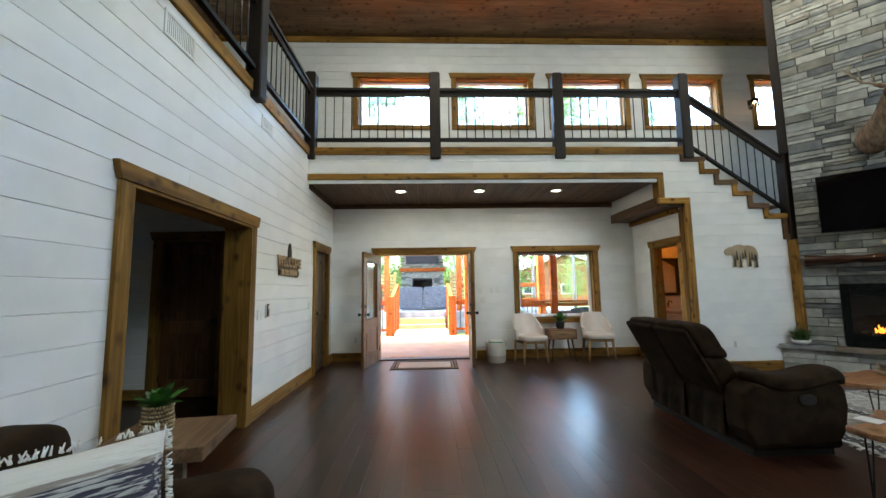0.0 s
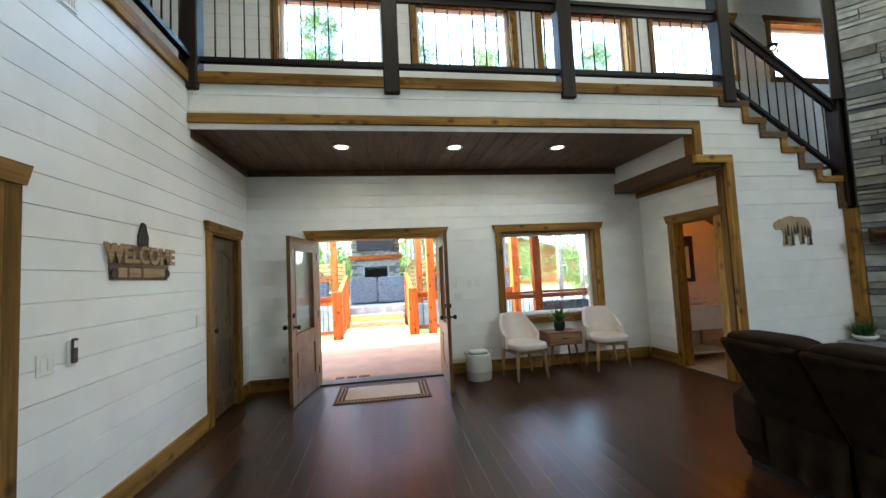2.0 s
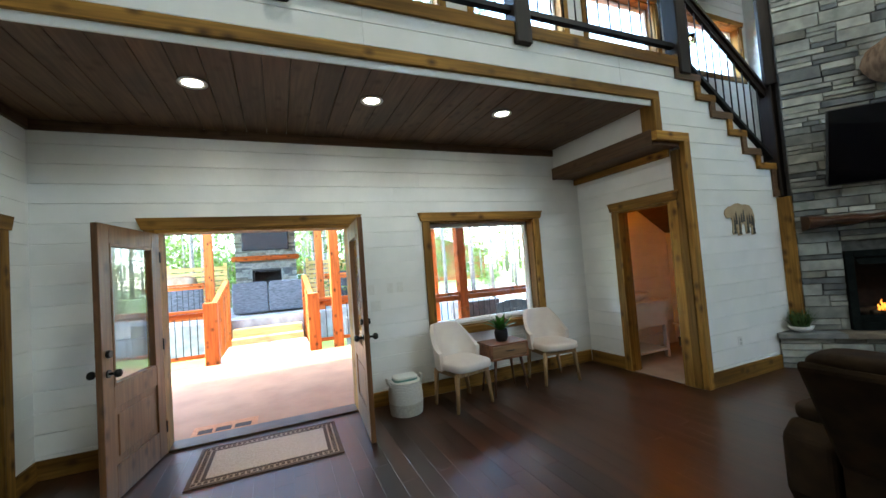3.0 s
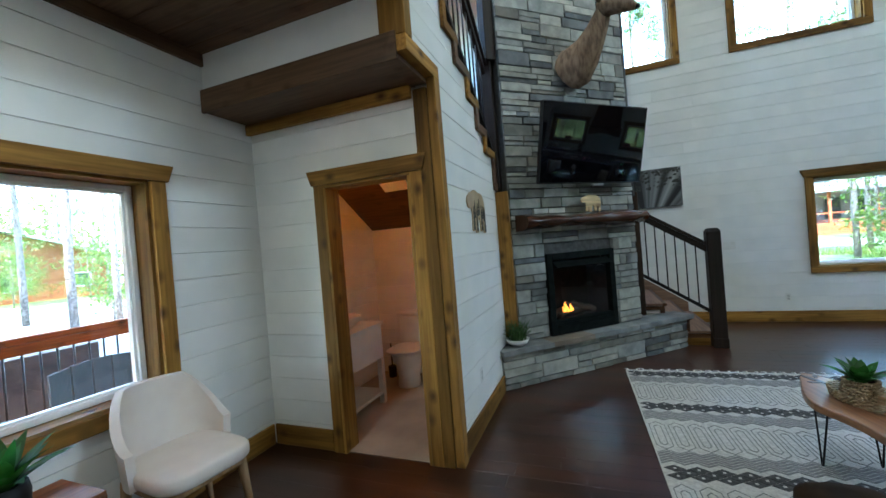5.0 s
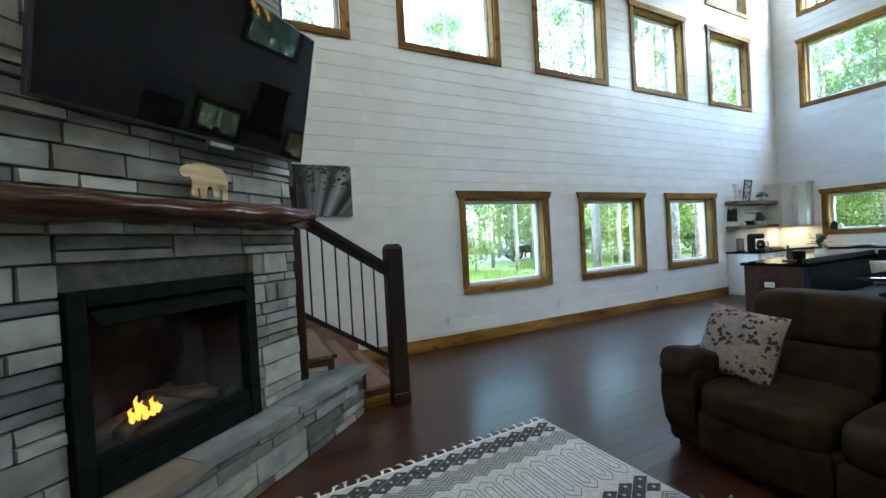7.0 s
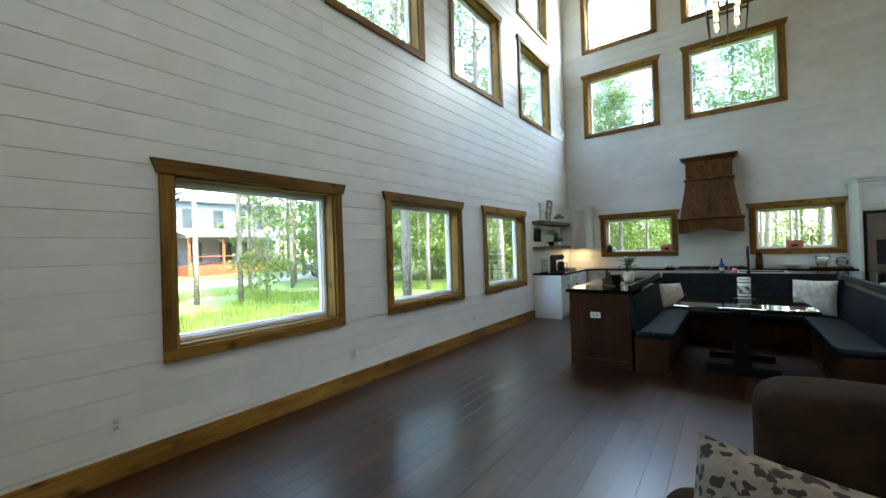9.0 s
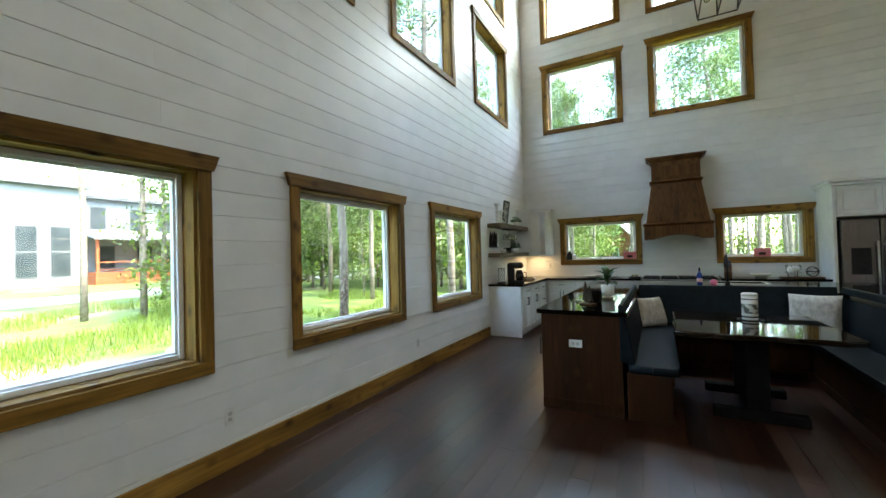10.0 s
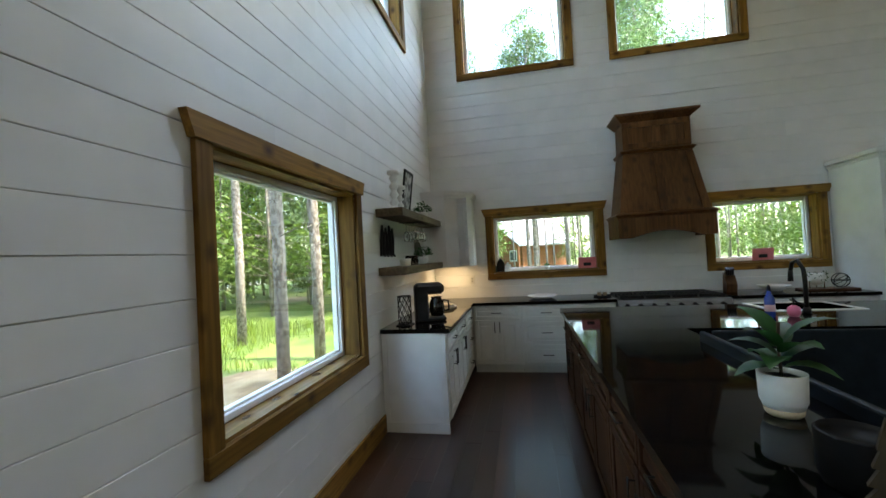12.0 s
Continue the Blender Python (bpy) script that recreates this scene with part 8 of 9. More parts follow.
def bench(at, length, label):
    b = thing("booth_bench", at, label, "bench", "booth benches")
    part("base", Shape().box(0, length, 0.06, 0.40, 0.0, 0.40, 0.004), ISL, b)
    part("plinth_rail", Shape().box(0, length, 0.045, 0.06, 0.0, 0.09, 0.002).box(0, length, 0.045, 0.06, 0.33, 0.40, 0.002), ISL, b)
    part("seat", Shape().cushion(0.0, length, 0.0, 0.40, 0.40, 0.475, 0.12, 8), NAVY, b)
    back = Shape().profile([(0.33, 0.48), (0.42, 0.985), (0.455, 0.985), (0.455, 0.48)], 0.0, length)
    soften(part("backrest", back, NAVY, b), 0.012, 2)
    return b


bench(pose(4.55, -2.98, 0, 0, 0, -90), 2.24, "dark teal vinyl booth bench with wooden base")
bench(pose(3.33, -5.22, 0, 0, 0, 90), 2.24, "dark teal vinyl booth bench with wooden base")
bench(pose(4.93, -4.78, 0, 0, 0, 180), 1.98, "dark teal vinyl booth bench before the sink")
MACRAME = surface("macrame_cream", (0.44, 0.41, 0.37), (0.66, 0.62, 0.56), 26.0, 0.95, bump=1.0, stretch=(1, 1, 0.6))
scatter_pillow(pose(4.76, -4.94, 0.474, -20, 0, -140), 0.40, 0.38, MACRAME, "cream macrame throw pillow in booth corner")
scatter_pillow(pose(3.22, -4.95, 0.474, -14, 0, 160), 0.44, 0.45, MACRAME, "cream macrame throw pillow in booth corner")

tb = thing("dining_table", (3.98, -3.78, 0), "black glossy live-edge dining table on black base", "table")
r, npt = random.Random(44), 40
edge = []
for i in range(npt):
    a = 2 * math.pi * i / npt
    cx, cy = math.cos(a), math.sin(a)
    k = 1 / max(abs(cx) / 0.60, abs(cy) / 0.64)
    edge.append((cx * k * (0.98 + 0.02 * math.sin(3 * a)) + r.uniform(-0.012, 0.012), cy * k + r.uniform(-0.012, 0.012)))
soften(part("tabletop", Shape().prism(edge, 0.715, 0.76), surface("black_epoxy_table", (0.006, 0.005, 0.004), (0.02, 0.013, 0.008), 4.0, 0.04, bump=0.0, stretch=(1, 0.2, 1)), tb), 0.012, 2)
MATT_BLACK = surface("matt_black_base", (0.004, 0.004, 0.004), (0.008, 0.008, 0.008), 12.0, 0.8, spec=0.1)
part("pedestal", Shape().box(-0.08, 0.08, -0.35, 0.35, 0.08, 0.715, 0.006), MATT_BLACK, tb)
for y in (-0.35, 0.35):
    part("foot", Shape().box(-0.32, 0.32, y - 0.05, y + 0.05, 0, 0.08, 0.006), MATT_BLACK, tb)
can = thing("canister", (3.93, -3.98, 0.765), "white printed canister with lid on table", "canister")
part("body", Shape().lathe([(0.062, 0), (0.064, 0.005), (0.064, 0.225)], 26), CERAMIC, can)
part("lid", Shape().lathe([(0.066, 0.226), (0.066, 0.245), (0.055, 0.252)], 26), CERAMIC, can)
for a, b in ((0.02, 0.035), (0.19, 0.2)):
    part("dark_band", Shape().lathe([(0.0642, a), (0.0648, a + 0.001), (0.0648, b - 0.001), (0.0642, b)], 26), CUP_BLACK, can)
part("printed_panel", Shape().lathe([(0.0641, 0.06), (0.0646, 0.061), (0.0646, 0.15), (0.0641, 0.151)], 26), surface("grey_print_band", (0.1, 0.11, 0.1), (0.65, 0.65, 0.62), 22.0, 0.5, bump=0, contrast=(0.45, 0.55)), can)
single("wire_trivet", Shape().tube([(0.1 * math.cos(2 * math.pi * k / 28), 0.1 * math.sin(2 * math.pi * k / 28), 0.004) for k in range(29)], 0.004, 6).tube([(0.085 * math.cos(2 * math.pi * k / 28), 0.085 * math.sin(2 * math.pi * k / 28), 0.004) for k in range(29)], 0.003, 6).rod((-0.1, 0, 0.004), (0.1, 0, 0.004), 0.003, n=6), BLACK_METAL, (3.93, -3.98, 0.76), "black wire trivet on table", "trivet")
rp_ = bushy((2.6, -4.3, 0.945), "grassy green plant in white pot on island", 0.1, 8)
single("wood_slice", Shape().lathe([(0.16, 0), (0.165, 0.012), (0.16, 0.022)], 26), wood("pale_board", (0.42, 0.3, 0.18), (0.56, 0.42, 0.27), "y", 0.5), (2.6, -4.3, 0.922), "round pale wood slice under plant", "board")

# chandelier over the table
cl = thing("chandelier", (3.99, -4.1, 4.18), "long black lantern chandelier with warm glass bulbs", "chandelier")
W0, W1, HL, H = 0.19, 0.23, 0.70, 0.42
low_c = [(-W0, -HL, 0), (W0, -HL, 0), (W0, HL, 0), (-W0, HL, 0)]
up_c = [(-W1, -HL - 0.04, H), (W1, -HL - 0.04, H), (W1, HL + 0.04, H), (-W1, HL + 0.04, H)]
for i in range(4):
    part("upright", Shape().rod(low_c[i], up_c[i], 0.008, n=6), BLACK_METAL, cl)
    part("bottom_bar", Shape().rod(low_c[i], low_c[(i + 1) % 4], 0.008, n=6), BLACK_METAL, cl)
    part("top_bar", Shape().rod(up_c[i], up_c[(i + 1) % 4], 0.008, n=6), BLACK_METAL, cl)
for y in (-HL, 0.0, HL):
    part("end_bar", Shape().rod((0, y, 0), (0, y, H), 0.008, n=6).rod((-W1, y, H), (W1, y, H), 0.008, n=6), BLACK_METAL, cl)
part("spine", Shape().rod((0, -HL, 0), (0, HL, 0), 0.008, n=6).rod((0, -HL, H), (0, HL, H), 0.012, n=8), BLACK_METAL, cl)
for x in (-0.11, 0.11):
    for y in (-0.54, -0.27, 0.0, 0.27, 0.54):
        part("socket", Shape().rod((x, y, H), (x, y, H - 0.12), 0.018, n=10), BLACK_METAL, cl)
        bulb = part("bulb", Shape().lathe([(0.018, H - 0.12), (0.034, H - 0.16), (0.038, H - 0.27), (0.028, H - 0.31), (0.002, H - 0.32)], 14, x, y), clear_glass("bulb_glass", (1.0, 0.9, 0.7)), cl, "long clear glass bulb")
        part("filament", Shape().rod((x - 0.012, y, H - 0.15), (x - 0.012, y, H - 0.28), 0.011, n=6).rod((x + 0.012, y, H - 0.15), (x + 0.012, y, H - 0.28), 0.011, n=6), glow("filament_glow", (1.0, 0.55, 0.2), 0.6), bulb, "glowing amber filament")
part("stem", Shape().rod((0, 0, H), (0, 0, roof_z(-4.1) - 4.19), 0.008, n=8), BLACK_METAL, cl)

# main ceiling lights; the rows past y 3.4 are an assumed grid
for x in (-1.6, 1.2, 4.0):
    for y in (3.4, 0.2, -3.0, -6.2):
        d = down_light(x, y, roof_z(y) - 0.004)
# lamps at y 0.2 and -3.0 are added fill to brighten the walls
for x, y, watts in ((-1.6, 3.4, 2.2), (4.0, 3.4, 1.8), (-1.6, 0.2, 1.0), (4.0, 0.2, 0.9), (1.2, -3.0, 0.3)):
    la = new("ceiling_lamp", bpy.data.lights.new("ceiling_lamp", "AREA"))
    la.data.energy, la.data.color, la.data.shape, la.data.size = watts, (1.0, 0.92, 0.8), "DISK", 0.2
    la.matrix_world = look((x, y, roof_z(y) - 0.06), (x, y, 0))

# ---- outdoors ----
gm, gt, gb = nodes_of("lawn_ground")
c1, f1 = noise_mix(gt, (0.065, 0.115, 0.015), (0.14, 0.19, 0.035), 1.3)
c2, f2 = noise_mix(gt, (0.2, 0.155, 0.1), (0.29, 0.235, 0.16), 3.0)
nz, rp, mx, co = (gt.nodes.new("ShaderNode" + n) for n in ("TexNoise", "ValToRGB", "Mix", "TexCoord"))
gt.links.new(co.outputs["Object"], nz.inputs["Vector"])
nz.inputs["Scale"].default_value, nz.inputs["Detail"].default_value = 0.12, 6
rp.color_ramp.elements[0].position, rp.color_ramp.elements[1].position = 0.58, 0.68
gt.links.new(nz.outputs["Fac"], rp.inputs[0])
mx.data_type = "RGBA"
gt.links.new(rp.outputs[0], mx.inputs["Factor"])
gt.links.new(c1, mx.inputs["A"])
gt.links.new(c2, mx.inputs["B"])
gt.links.new(mx.outputs["Result"], gb.inputs["Base Color"])
gb.inputs["Roughness"].default_value = 0.95
add_bump(gt, gb, f1, 0.5, 0.05)
single("ground", Shape().add([(-900, -900, -0.3), (900, -900, -0.3), (900, 900, -0.3), (-900, 900, -0.3)], [(0, 1, 2, 3)]), gm, (0, 0, 0), "sunlit grass with patches of sandy soil", "ground", kind="structure")
edge, rr = [], random.Random(17)
for i in range(48):
    a = 2 * math.pi * i / 48
    k = 1 + 0.16 * math.sin(3 * a + 1) + 0.08 * math.sin(7 * a) + rr.uniform(-0.05, 0.05)
    edge.append((10.6 + 3.0 * k * math.cos(a), -5.0 + 3.1 * k * math.sin(a)))
single("soil_patch", Shape().prism(edge, -0.31, -0.292), surface("pine_straw_soil", (0.19, 0.12, 0.06), (0.38, 0.28, 0.165), 2.2, 0.95, bump=0.6), (0, 0, 0), "bare sandy soil strewn with pine straw", "soil", kind="structure")
GRAVEL = surface("pale_gravel", (0.22, 0.2, 0.175), (0.34, 0.315, 0.28), 14.0, 0.95, bump=0.6)
single("road", Shape().box(24, 30, -60, 40, -0.299, -0.285), GRAVEL, pose(4, 0, 0, 0, 0, 6), "pale gravel road beyond the lawn", "road", kind="structure")
single("driveway", Shape().box(3.2, 16, 10.2, 30, -0.299, -0.28), GRAVEL, (0, 0, 0), "pale sunlit gravel driveway", "road", kind="structure")

# porch
CONC = surface("porch_concrete", (0.25, 0.108, 0.044), (0.33, 0.152, 0.068), 2.2, 0.75, bump=0.06)
single("porch_slab", Shape().box(-9, 9.0, FRONT + 0.201, 10.5, -0.3, -0.03, 0.01), CONC, (0, 0, 0), "pale concrete porch slab", "floor", kind="structure")
single("porch_roof", Shape().add([(-9, FRONT + 0.2, 3.15), (9.0, FRONT + 0.2, 3.15), (9.0, 9.2, 2.75), (-9, 9.2, 2.75), (-9, FRONT + 0.2, 3.3), (9.0, FRONT + 0.2, 3.3), (9.0, 9.2, 2.9), (-9, 9.2, 2.9)], [(3, 2, 1, 0), (4, 5, 6, 7), (2, 3, 7, 6), (0, 4, 7, 3), (1, 2, 6, 5)]), cedar("x"), (0, 0, 0), "orange cedar porch ceiling", "ceiling", kind="structure")


def cedar_post(x, y, z1, size=0.16, label="orange stained cedar porch post"):
    return single("porch_post", Shape().box(-size / 2, size / 2, -size / 2, size / 2, 0, z1 + 0.3, 0.01), cedar("z"), (x, y, -0.3), label, "post", "porch posts")


for x in (-6.3, -3.9, 0.22, 1.70, 4.1, 6.6):
    cedar_post(x, 8.3, 2.8)


def porch_rail(a, b, label="orange cedar porch rail with black balusters"):
    a, b = Vector(a), Vector(b)
    p = thing("porch_railing", tuple(a), label, "railing", "porch railings")
    d = b - a
    u = d.normalized()
    w = Vector((-u.y, u.x, 0))
    for nm, z0, z1, hw in (("cap_rail", 0.98, 1.03, 0.06), ("top_rail", 0.88, 0.97, 0.025), ("bottom_rail", 0.10, 0.17, 0.025)):
        v = [q + w * (s * hw) + Vector((0, 0, z)) for q in (Vector((0, 0, 0)), d) for s, z in ((-1, z0), (1, z0), (1, z1), (-1, z1))]
        part(nm, Shape().add(v, [(3, 2, 1, 0), (4, 5, 6, 7), (0, 1, 5, 4), (1, 2, 6, 5), (2, 3, 7, 6), (3, 0, 4, 7)]), cedar("x" if abs(d.x) > abs(d.y) else "y"), p)
    n = max(2, round(d.length / 0.12))
    for i in range(1, n):
        part("baluster", Shape().rod(d * (i / n) + Vector((0, 0, 0.17)), d * (i / n) + Vector((0, 0, 0.88)), 0.009, n=6), BLACK_METAL, p)


for a, b in ((0.30, 1.62), (1.78, 4.02), (4.18, 6.52)):
    porch_rail((a, 8.3, 0), (b, 8.3, 0))
# walkway between the porch and the pavilion
for x in (-2.62, -0.72):
    cedar_post(x, 10.7, 1.15, 0.24, "short thick orange cedar stair post")
porch_rail((-6.0, 10.7, 0), (-2.74, 10.7, 0))
porch_rail((-0.60, 10.7, 0), (-0.33, 10.7, 0))
cedar_post(-0.23, 10.7, 2.8, 0.2)
porch_rail((-0.13, 10.7, 0), (2.0, 10.7, 0))
cedar_post(2.08, 10.7, 2.8, 0.2)
pav = thing("pavilion_deck", (0, 0, 0), "raised orange cedar pavilion deck with steps", "deck", kind="structure")
for i in range(2):
    part("step", Shape().box(-2.5, -0.85, 12.7 + 0.33 * i, 13.05 + 0.33 * i, -0.3, 0.1 + 0.2 * i, 0.01), wood("yellow_step", (0.42, 0.24, 0.08), (0.56, 0.35, 0.14), "x", 0.6, 0.1, False), pav)
part("walkway", Shape().box(-2.56, -0.79, 10.51, 12.69, -0.3, -0.05, 0.01), surface("pale_concrete", (0.3, 0.26, 0.22), (0.4, 0.36, 0.31), 2.5, 0.8, bump=0.1), pav, "pale sunlit concrete walkway")
part("deck", Shape().box(-6.5, 3.2, 13.36, 19.0, -0.3, 0.52, 0.01), surface("grey_deck", (0.2, 0.19, 0.18), (0.32, 0.31, 0.29), 4.0, 0.8), pav)
for x in (-2.62, -0.72):
    for yy in (12.0, 13.3):
        part("post", Shape().box(x - 0.07, x + 0.07, yy - 0.07, yy + 0.07, -0.3, 1.2 + (0.35 if yy > 13 else 0.0), 0.01), cedar("z"), pav)
    part("stair_rail", Shape().add([(x - 0.05, 10.8, 0.98), (x + 0.05, 10.8, 0.98), (x + 0.05, 13.3, 1.5), (x - 0.05, 13.3, 1.5), (x - 0.05, 10.8, 1.05), (x + 0.05, 10.8, 1.05), (x + 0.05, 13.3, 1.57), (x - 0.05, 13.3, 1.57)], [(3, 2, 1, 0), (4, 5, 6, 7), (0, 1, 5, 4), (1, 2, 6, 5), (2, 3, 7, 6), (3, 0, 4, 7)]), cedar("y"), pav)
    for k in range(9):
        yy = 11.0 + k * 0.26
        part("baluster", Shape().box(x - 0.02, x + 0.02, yy - 0.045, yy + 0.045, 0.05, 1.0 + (yy - 10.8) * 0.2, 0.003), cedar("z"), pav)
for x in (-3.05, -0.25):
    cedar_post(x, 13.8, 4.2, 0.2)
porch_rail((-6.3, 13.6, 0.52), (-3.15, 13.6, 0.52))
porch_rail((-0.15, 13.6, 0.52), (3.0, 13.6, 0.52))
single("pavilion_roof", Shape().box(-7, 3.8, 13.2, 19.5, 4.2, 4.45), cedar("x"), (0, 0, 0), "orange cedar pavilion roof", "roof", kind="structure")
of = thing("outdoor_fireplace", (-1.75, 18.0, 0.52), "grey stone outdoor fireplace with cedar mantel", "fireplace")
part("stack", Shape().box(-1.05, -0.5, 0.05, 0.9, 0, 3.7).box(0.5, 1.05, 0.05, 0.9, 0, 3.7).box(-0.5, 0.5, 0.05, 0.9, 1.35, 3.7).box(-0.5, 0.5, 0.05, 0.9, 0, 0.75).box(-0.5, 0.5, 0.6, 0.9, 0.75, 1.35), MORTAR, of)
stone_courses(of, -1.05, 1.05, 0.0, 3.7, [(-0.5, 0.5, 0.75, 1.35)], random.Random(77), 0)
part("mantel", Shape().box(-1.15, 1.15, -0.2, 0.05, 1.72, 1.9, 0.02), cedar("x"), of)
part("firebox", Shape().box(-0.5, 0.5, 0.55, 0.6, 0.75, 1.35), surface("firebox_brick", (0.008, 0.0065, 0.006), (0.02, 0.016, 0.013), 12.0, 0.9), of)
part("firebox_frame", Shape().box(-0.5, -0.44, 0.0, 0.1, 0.75, 1.35).box(0.44, 0.5, 0.0, 0.1, 0.75, 1.35).box(-0.44, 0.44, 0.0, 0.1, 1.29, 1.35), BLACK_METAL, of)
otv = thing("outdoor_television", (-1.75, 17.93, 2.62), "black television on outdoor chimney", "television")
part("housing", Shape().box(-0.8, 0.8, -0.06, 0.02, 0, 0.9, 0.01), TVB, otv)
part("screen", Shape().box(-0.78, 0.78, -0.063, -0.06, 0.02, 0.88), MATS["tv_screen"], otv)
WICK = surface("grey_wicker", (0.045, 0.047, 0.05), (0.115, 0.118, 0.124), 26.0, 0.8, bump=1.0, stretch=(0.3, 1, 2.2))


def wicker_sofa(at, w, label):
    s = thing("wicker_sofa", at, label, "sofa", "wicker sofas")
    part("back", Shape().cushion(-w / 2, w / 2, -0.1, 0.12, 0.05, 0.95, 0.2, 7), WICK, s)
    part("seat", Shape().cushion(-w / 2, w / 2, 0.0, 0.8, 0.05, 0.42, 0.2, 7), WICK, s)


wicker_sofa((-2.15, 14.6, 0.52), 0.95, "grey wicker patio sofa section")
wicker_sofa((-1.18, 14.6, 0.52), 0.95, "grey wicker patio sofa section")
wicker_sofa((-4.0, 15.0, 0.52), 1.2, "grey wicker patio armchair")
scr = thing("slat_screen", (0, 0, 0), "yellow wooden slat privacy screen", "fence")
YEL = wood("yellow_pine", (0.5, 0.32, 0.1), (0.66, 0.45, 0.17), "x", 0.6, 0.12)
for i in range(9):
    for a, b in ((-6.4, -3.0), (-0.4, 2.6)):
        part("slat", Shape().box(a, b, 17.2, 17.23, 0.6 + i * 0.17, 0.6 + i * 0.17 + 0.13), YEL, scr)
for x in (-6.4, -4.7, -3.05, -0.35, 2.55):
    part("post", Shape().box(x - 0.05, x + 0.05, 17.24, 17.32, 0.52, 2.2), YEL, scr)
single("grill_cover", Shape().cushion(-0.5, 0.5, -0.35, 0.35, 0, 1.3, 0.4, 7), surface("tan_cover", (0.3, 0.2, 0.12), (0.42, 0.3, 0.19), 5.0, 0.9), (-4.3, 16.6, 0.52), "tan fabric grill cover", "cover")
single("speaker_box", Shape().box(-0.35, 0.35, -0.3, 0.3, 0, 1.1, 0.04), surface("dark_grey_plastic", (0.03, 0.03, 0.03), (0.05, 0.05, 0.05), 12.0, 0.5), (0.75, 15.5, 0.52), "dark grey patio storage box", "box")
for x, y in ((-4.3, 11.5), (0.6, 11.6), (2.6, 9.6)):
    single("planter_box", Shape().box(-0.5, 0.5, -0.25, 0.25, 0, 0.75, 0.02), surface("slate_plastic", (0.05, 0.055, 0.065), (0.09, 0.095, 0.105), 9.0, 0.7, bump=0.2), (x, y, -0.3 if y > 10.6 else -0.03), "slate grey storage box by the porch", "box", "storage boxes")
ad = thing("adirondack_chair", pose(1.95, 7.3, -0.03, 0, 0, 0), "dark grey adirondack porch chair, back to window", "chair")
ADG = surface("slate_chair", (0.05, 0.06, 0.065), (0.08, 0.09, 0.095), 9.0, 0.6)
for i in range(5):
    x = -0.24 + i * 0.12
    part("back_slat", Shape().panel([(x - 0.05, 0.3), (x + 0.05, 0.3), (x + 0.055, 0.95 - 0.5 * (x + 0.05) ** 2), (x - 0.055, 0.95 - 0.5 * (x - 0.05) ** 2)], -0.25, -0.225), ADG, ad)
part("seat", Shape().box(-0.28, 0.28, -0.22, 0.3, 0.32, 0.36, 0.01), ADG, ad)
for sx in (-1, 1):
    part("arm", Shape().box(sx * 0.34 - 0.07, sx * 0.34 + 0.07, -0.3, 0.35, 0.54, 0.565, 0.008), ADG, ad)
    part("leg", Shape().box(sx * 0.33 - 0.02, sx * 0.33 + 0.02, 0.25, 0.33, 0, 0.54), ADG, ad)
    part("rear_leg", Shape().box(sx * 0.33 - 0.02, sx * 0.33 + 0.02, -0.3, -0.2, 0, 0.54), ADG, ad)


# trees
def bark(name, a, b):
    return surface(name, a, b, 22.0, 0.95, bump=1.0, stretch=(1.0, 1.0, 0.55), contrast=(0.4, 0.6))


PINE_BARK = bark("pine_bark", (0.12, 0.095, 0.075), (0.30, 0.25, 0.21))
GREEN_A = leaf_mat("summer_leaf", (0.07, 0.125, 0.014), (0.16, 0.23, 0.036))
GREEN_B = leaf_mat("pine_needle", (0.06, 0.115, 0.028), (0.13, 0.2, 0.055))


def clump(s, r, c, rad, n, size, thin=1.0):
    for _ in range(n):
        d = Vector((r.gauss(0, 1), r.gauss(0, 1), r.gauss(0, 0.75)))
        p = Vector(c) + d * (rad * 0.5)
        a = Vector((r.gauss(0, 1), r.gauss(0, 1), r.gauss(0, 1))).normalized() * size * r.uniform(0.6, 1.3)
        b = Vector((r.gauss(0, 1), r.gauss(0, 1), r.gauss(0, 1))).normalized() * size * thin * r.uniform(0.3, 0.7)
        s.add([p - a, p - b, p + a, p + b], [(0, 1, 2, 3)])


def pine(at, seed, h, label="tall slender pine tree with rough bark", limbs=46, low=0.42, leaf=0.12, count=40):
    r = random.Random(seed)
    t = thing("pine_tree", at, label, "tree", "pine trees")
    n, pts = 8, []
    for i in range(n + 1):
        pts.append((r.uniform(-0.05, 0.05) * i * 0.5, r.uniform(-0.05, 0.05) * i * 0.5, h * i / n - 0.05))
    tr = Shape().tube(pts, [0.094 * (1 - 0.7 * i / n) + 0.01 for i in range(n + 1)], 10)
    cr = Shape()
    for k in range(limbs):
        z = h * r.uniform(low, 1.0)
        reach = (1.15 - z / h) * 3.4 * r.uniform(0.4, 1.0) + 0.3
        a = r.uniform(0, 6.28)
        p0 = Vector(pts[min(n, int(z / h * n))])
        p0.z = z
        p1 = p0 + Vector((math.cos(a) * reach, math.sin(a) * reach, r.uniform(0.0, 0.5)))
        tr.rod(p0, p1, 0.03 * (1.2 - z / h), 0.006, 5)
        for q in (0.55, 0.8, 1.0):
            clump(cr, r, p0.lerp(p1, q), 0.45, count, leaf, 0.3)
    for k in range(9):
        z = h * r.uniform(0.12, 0.42)
        a, reach = r.uniform(0, 6.28), r.uniform(0.3, 1.1)
        tr.rod((0, 0, z), (math.cos(a) * reach, math.sin(a) * reach, z + r.uniform(-0.1, 0.2)), 0.012, 0.003, 4)
    part("trunk", tr, PINE_BARK, t)
    part("crown", cr, GREEN_B, t)
    return t


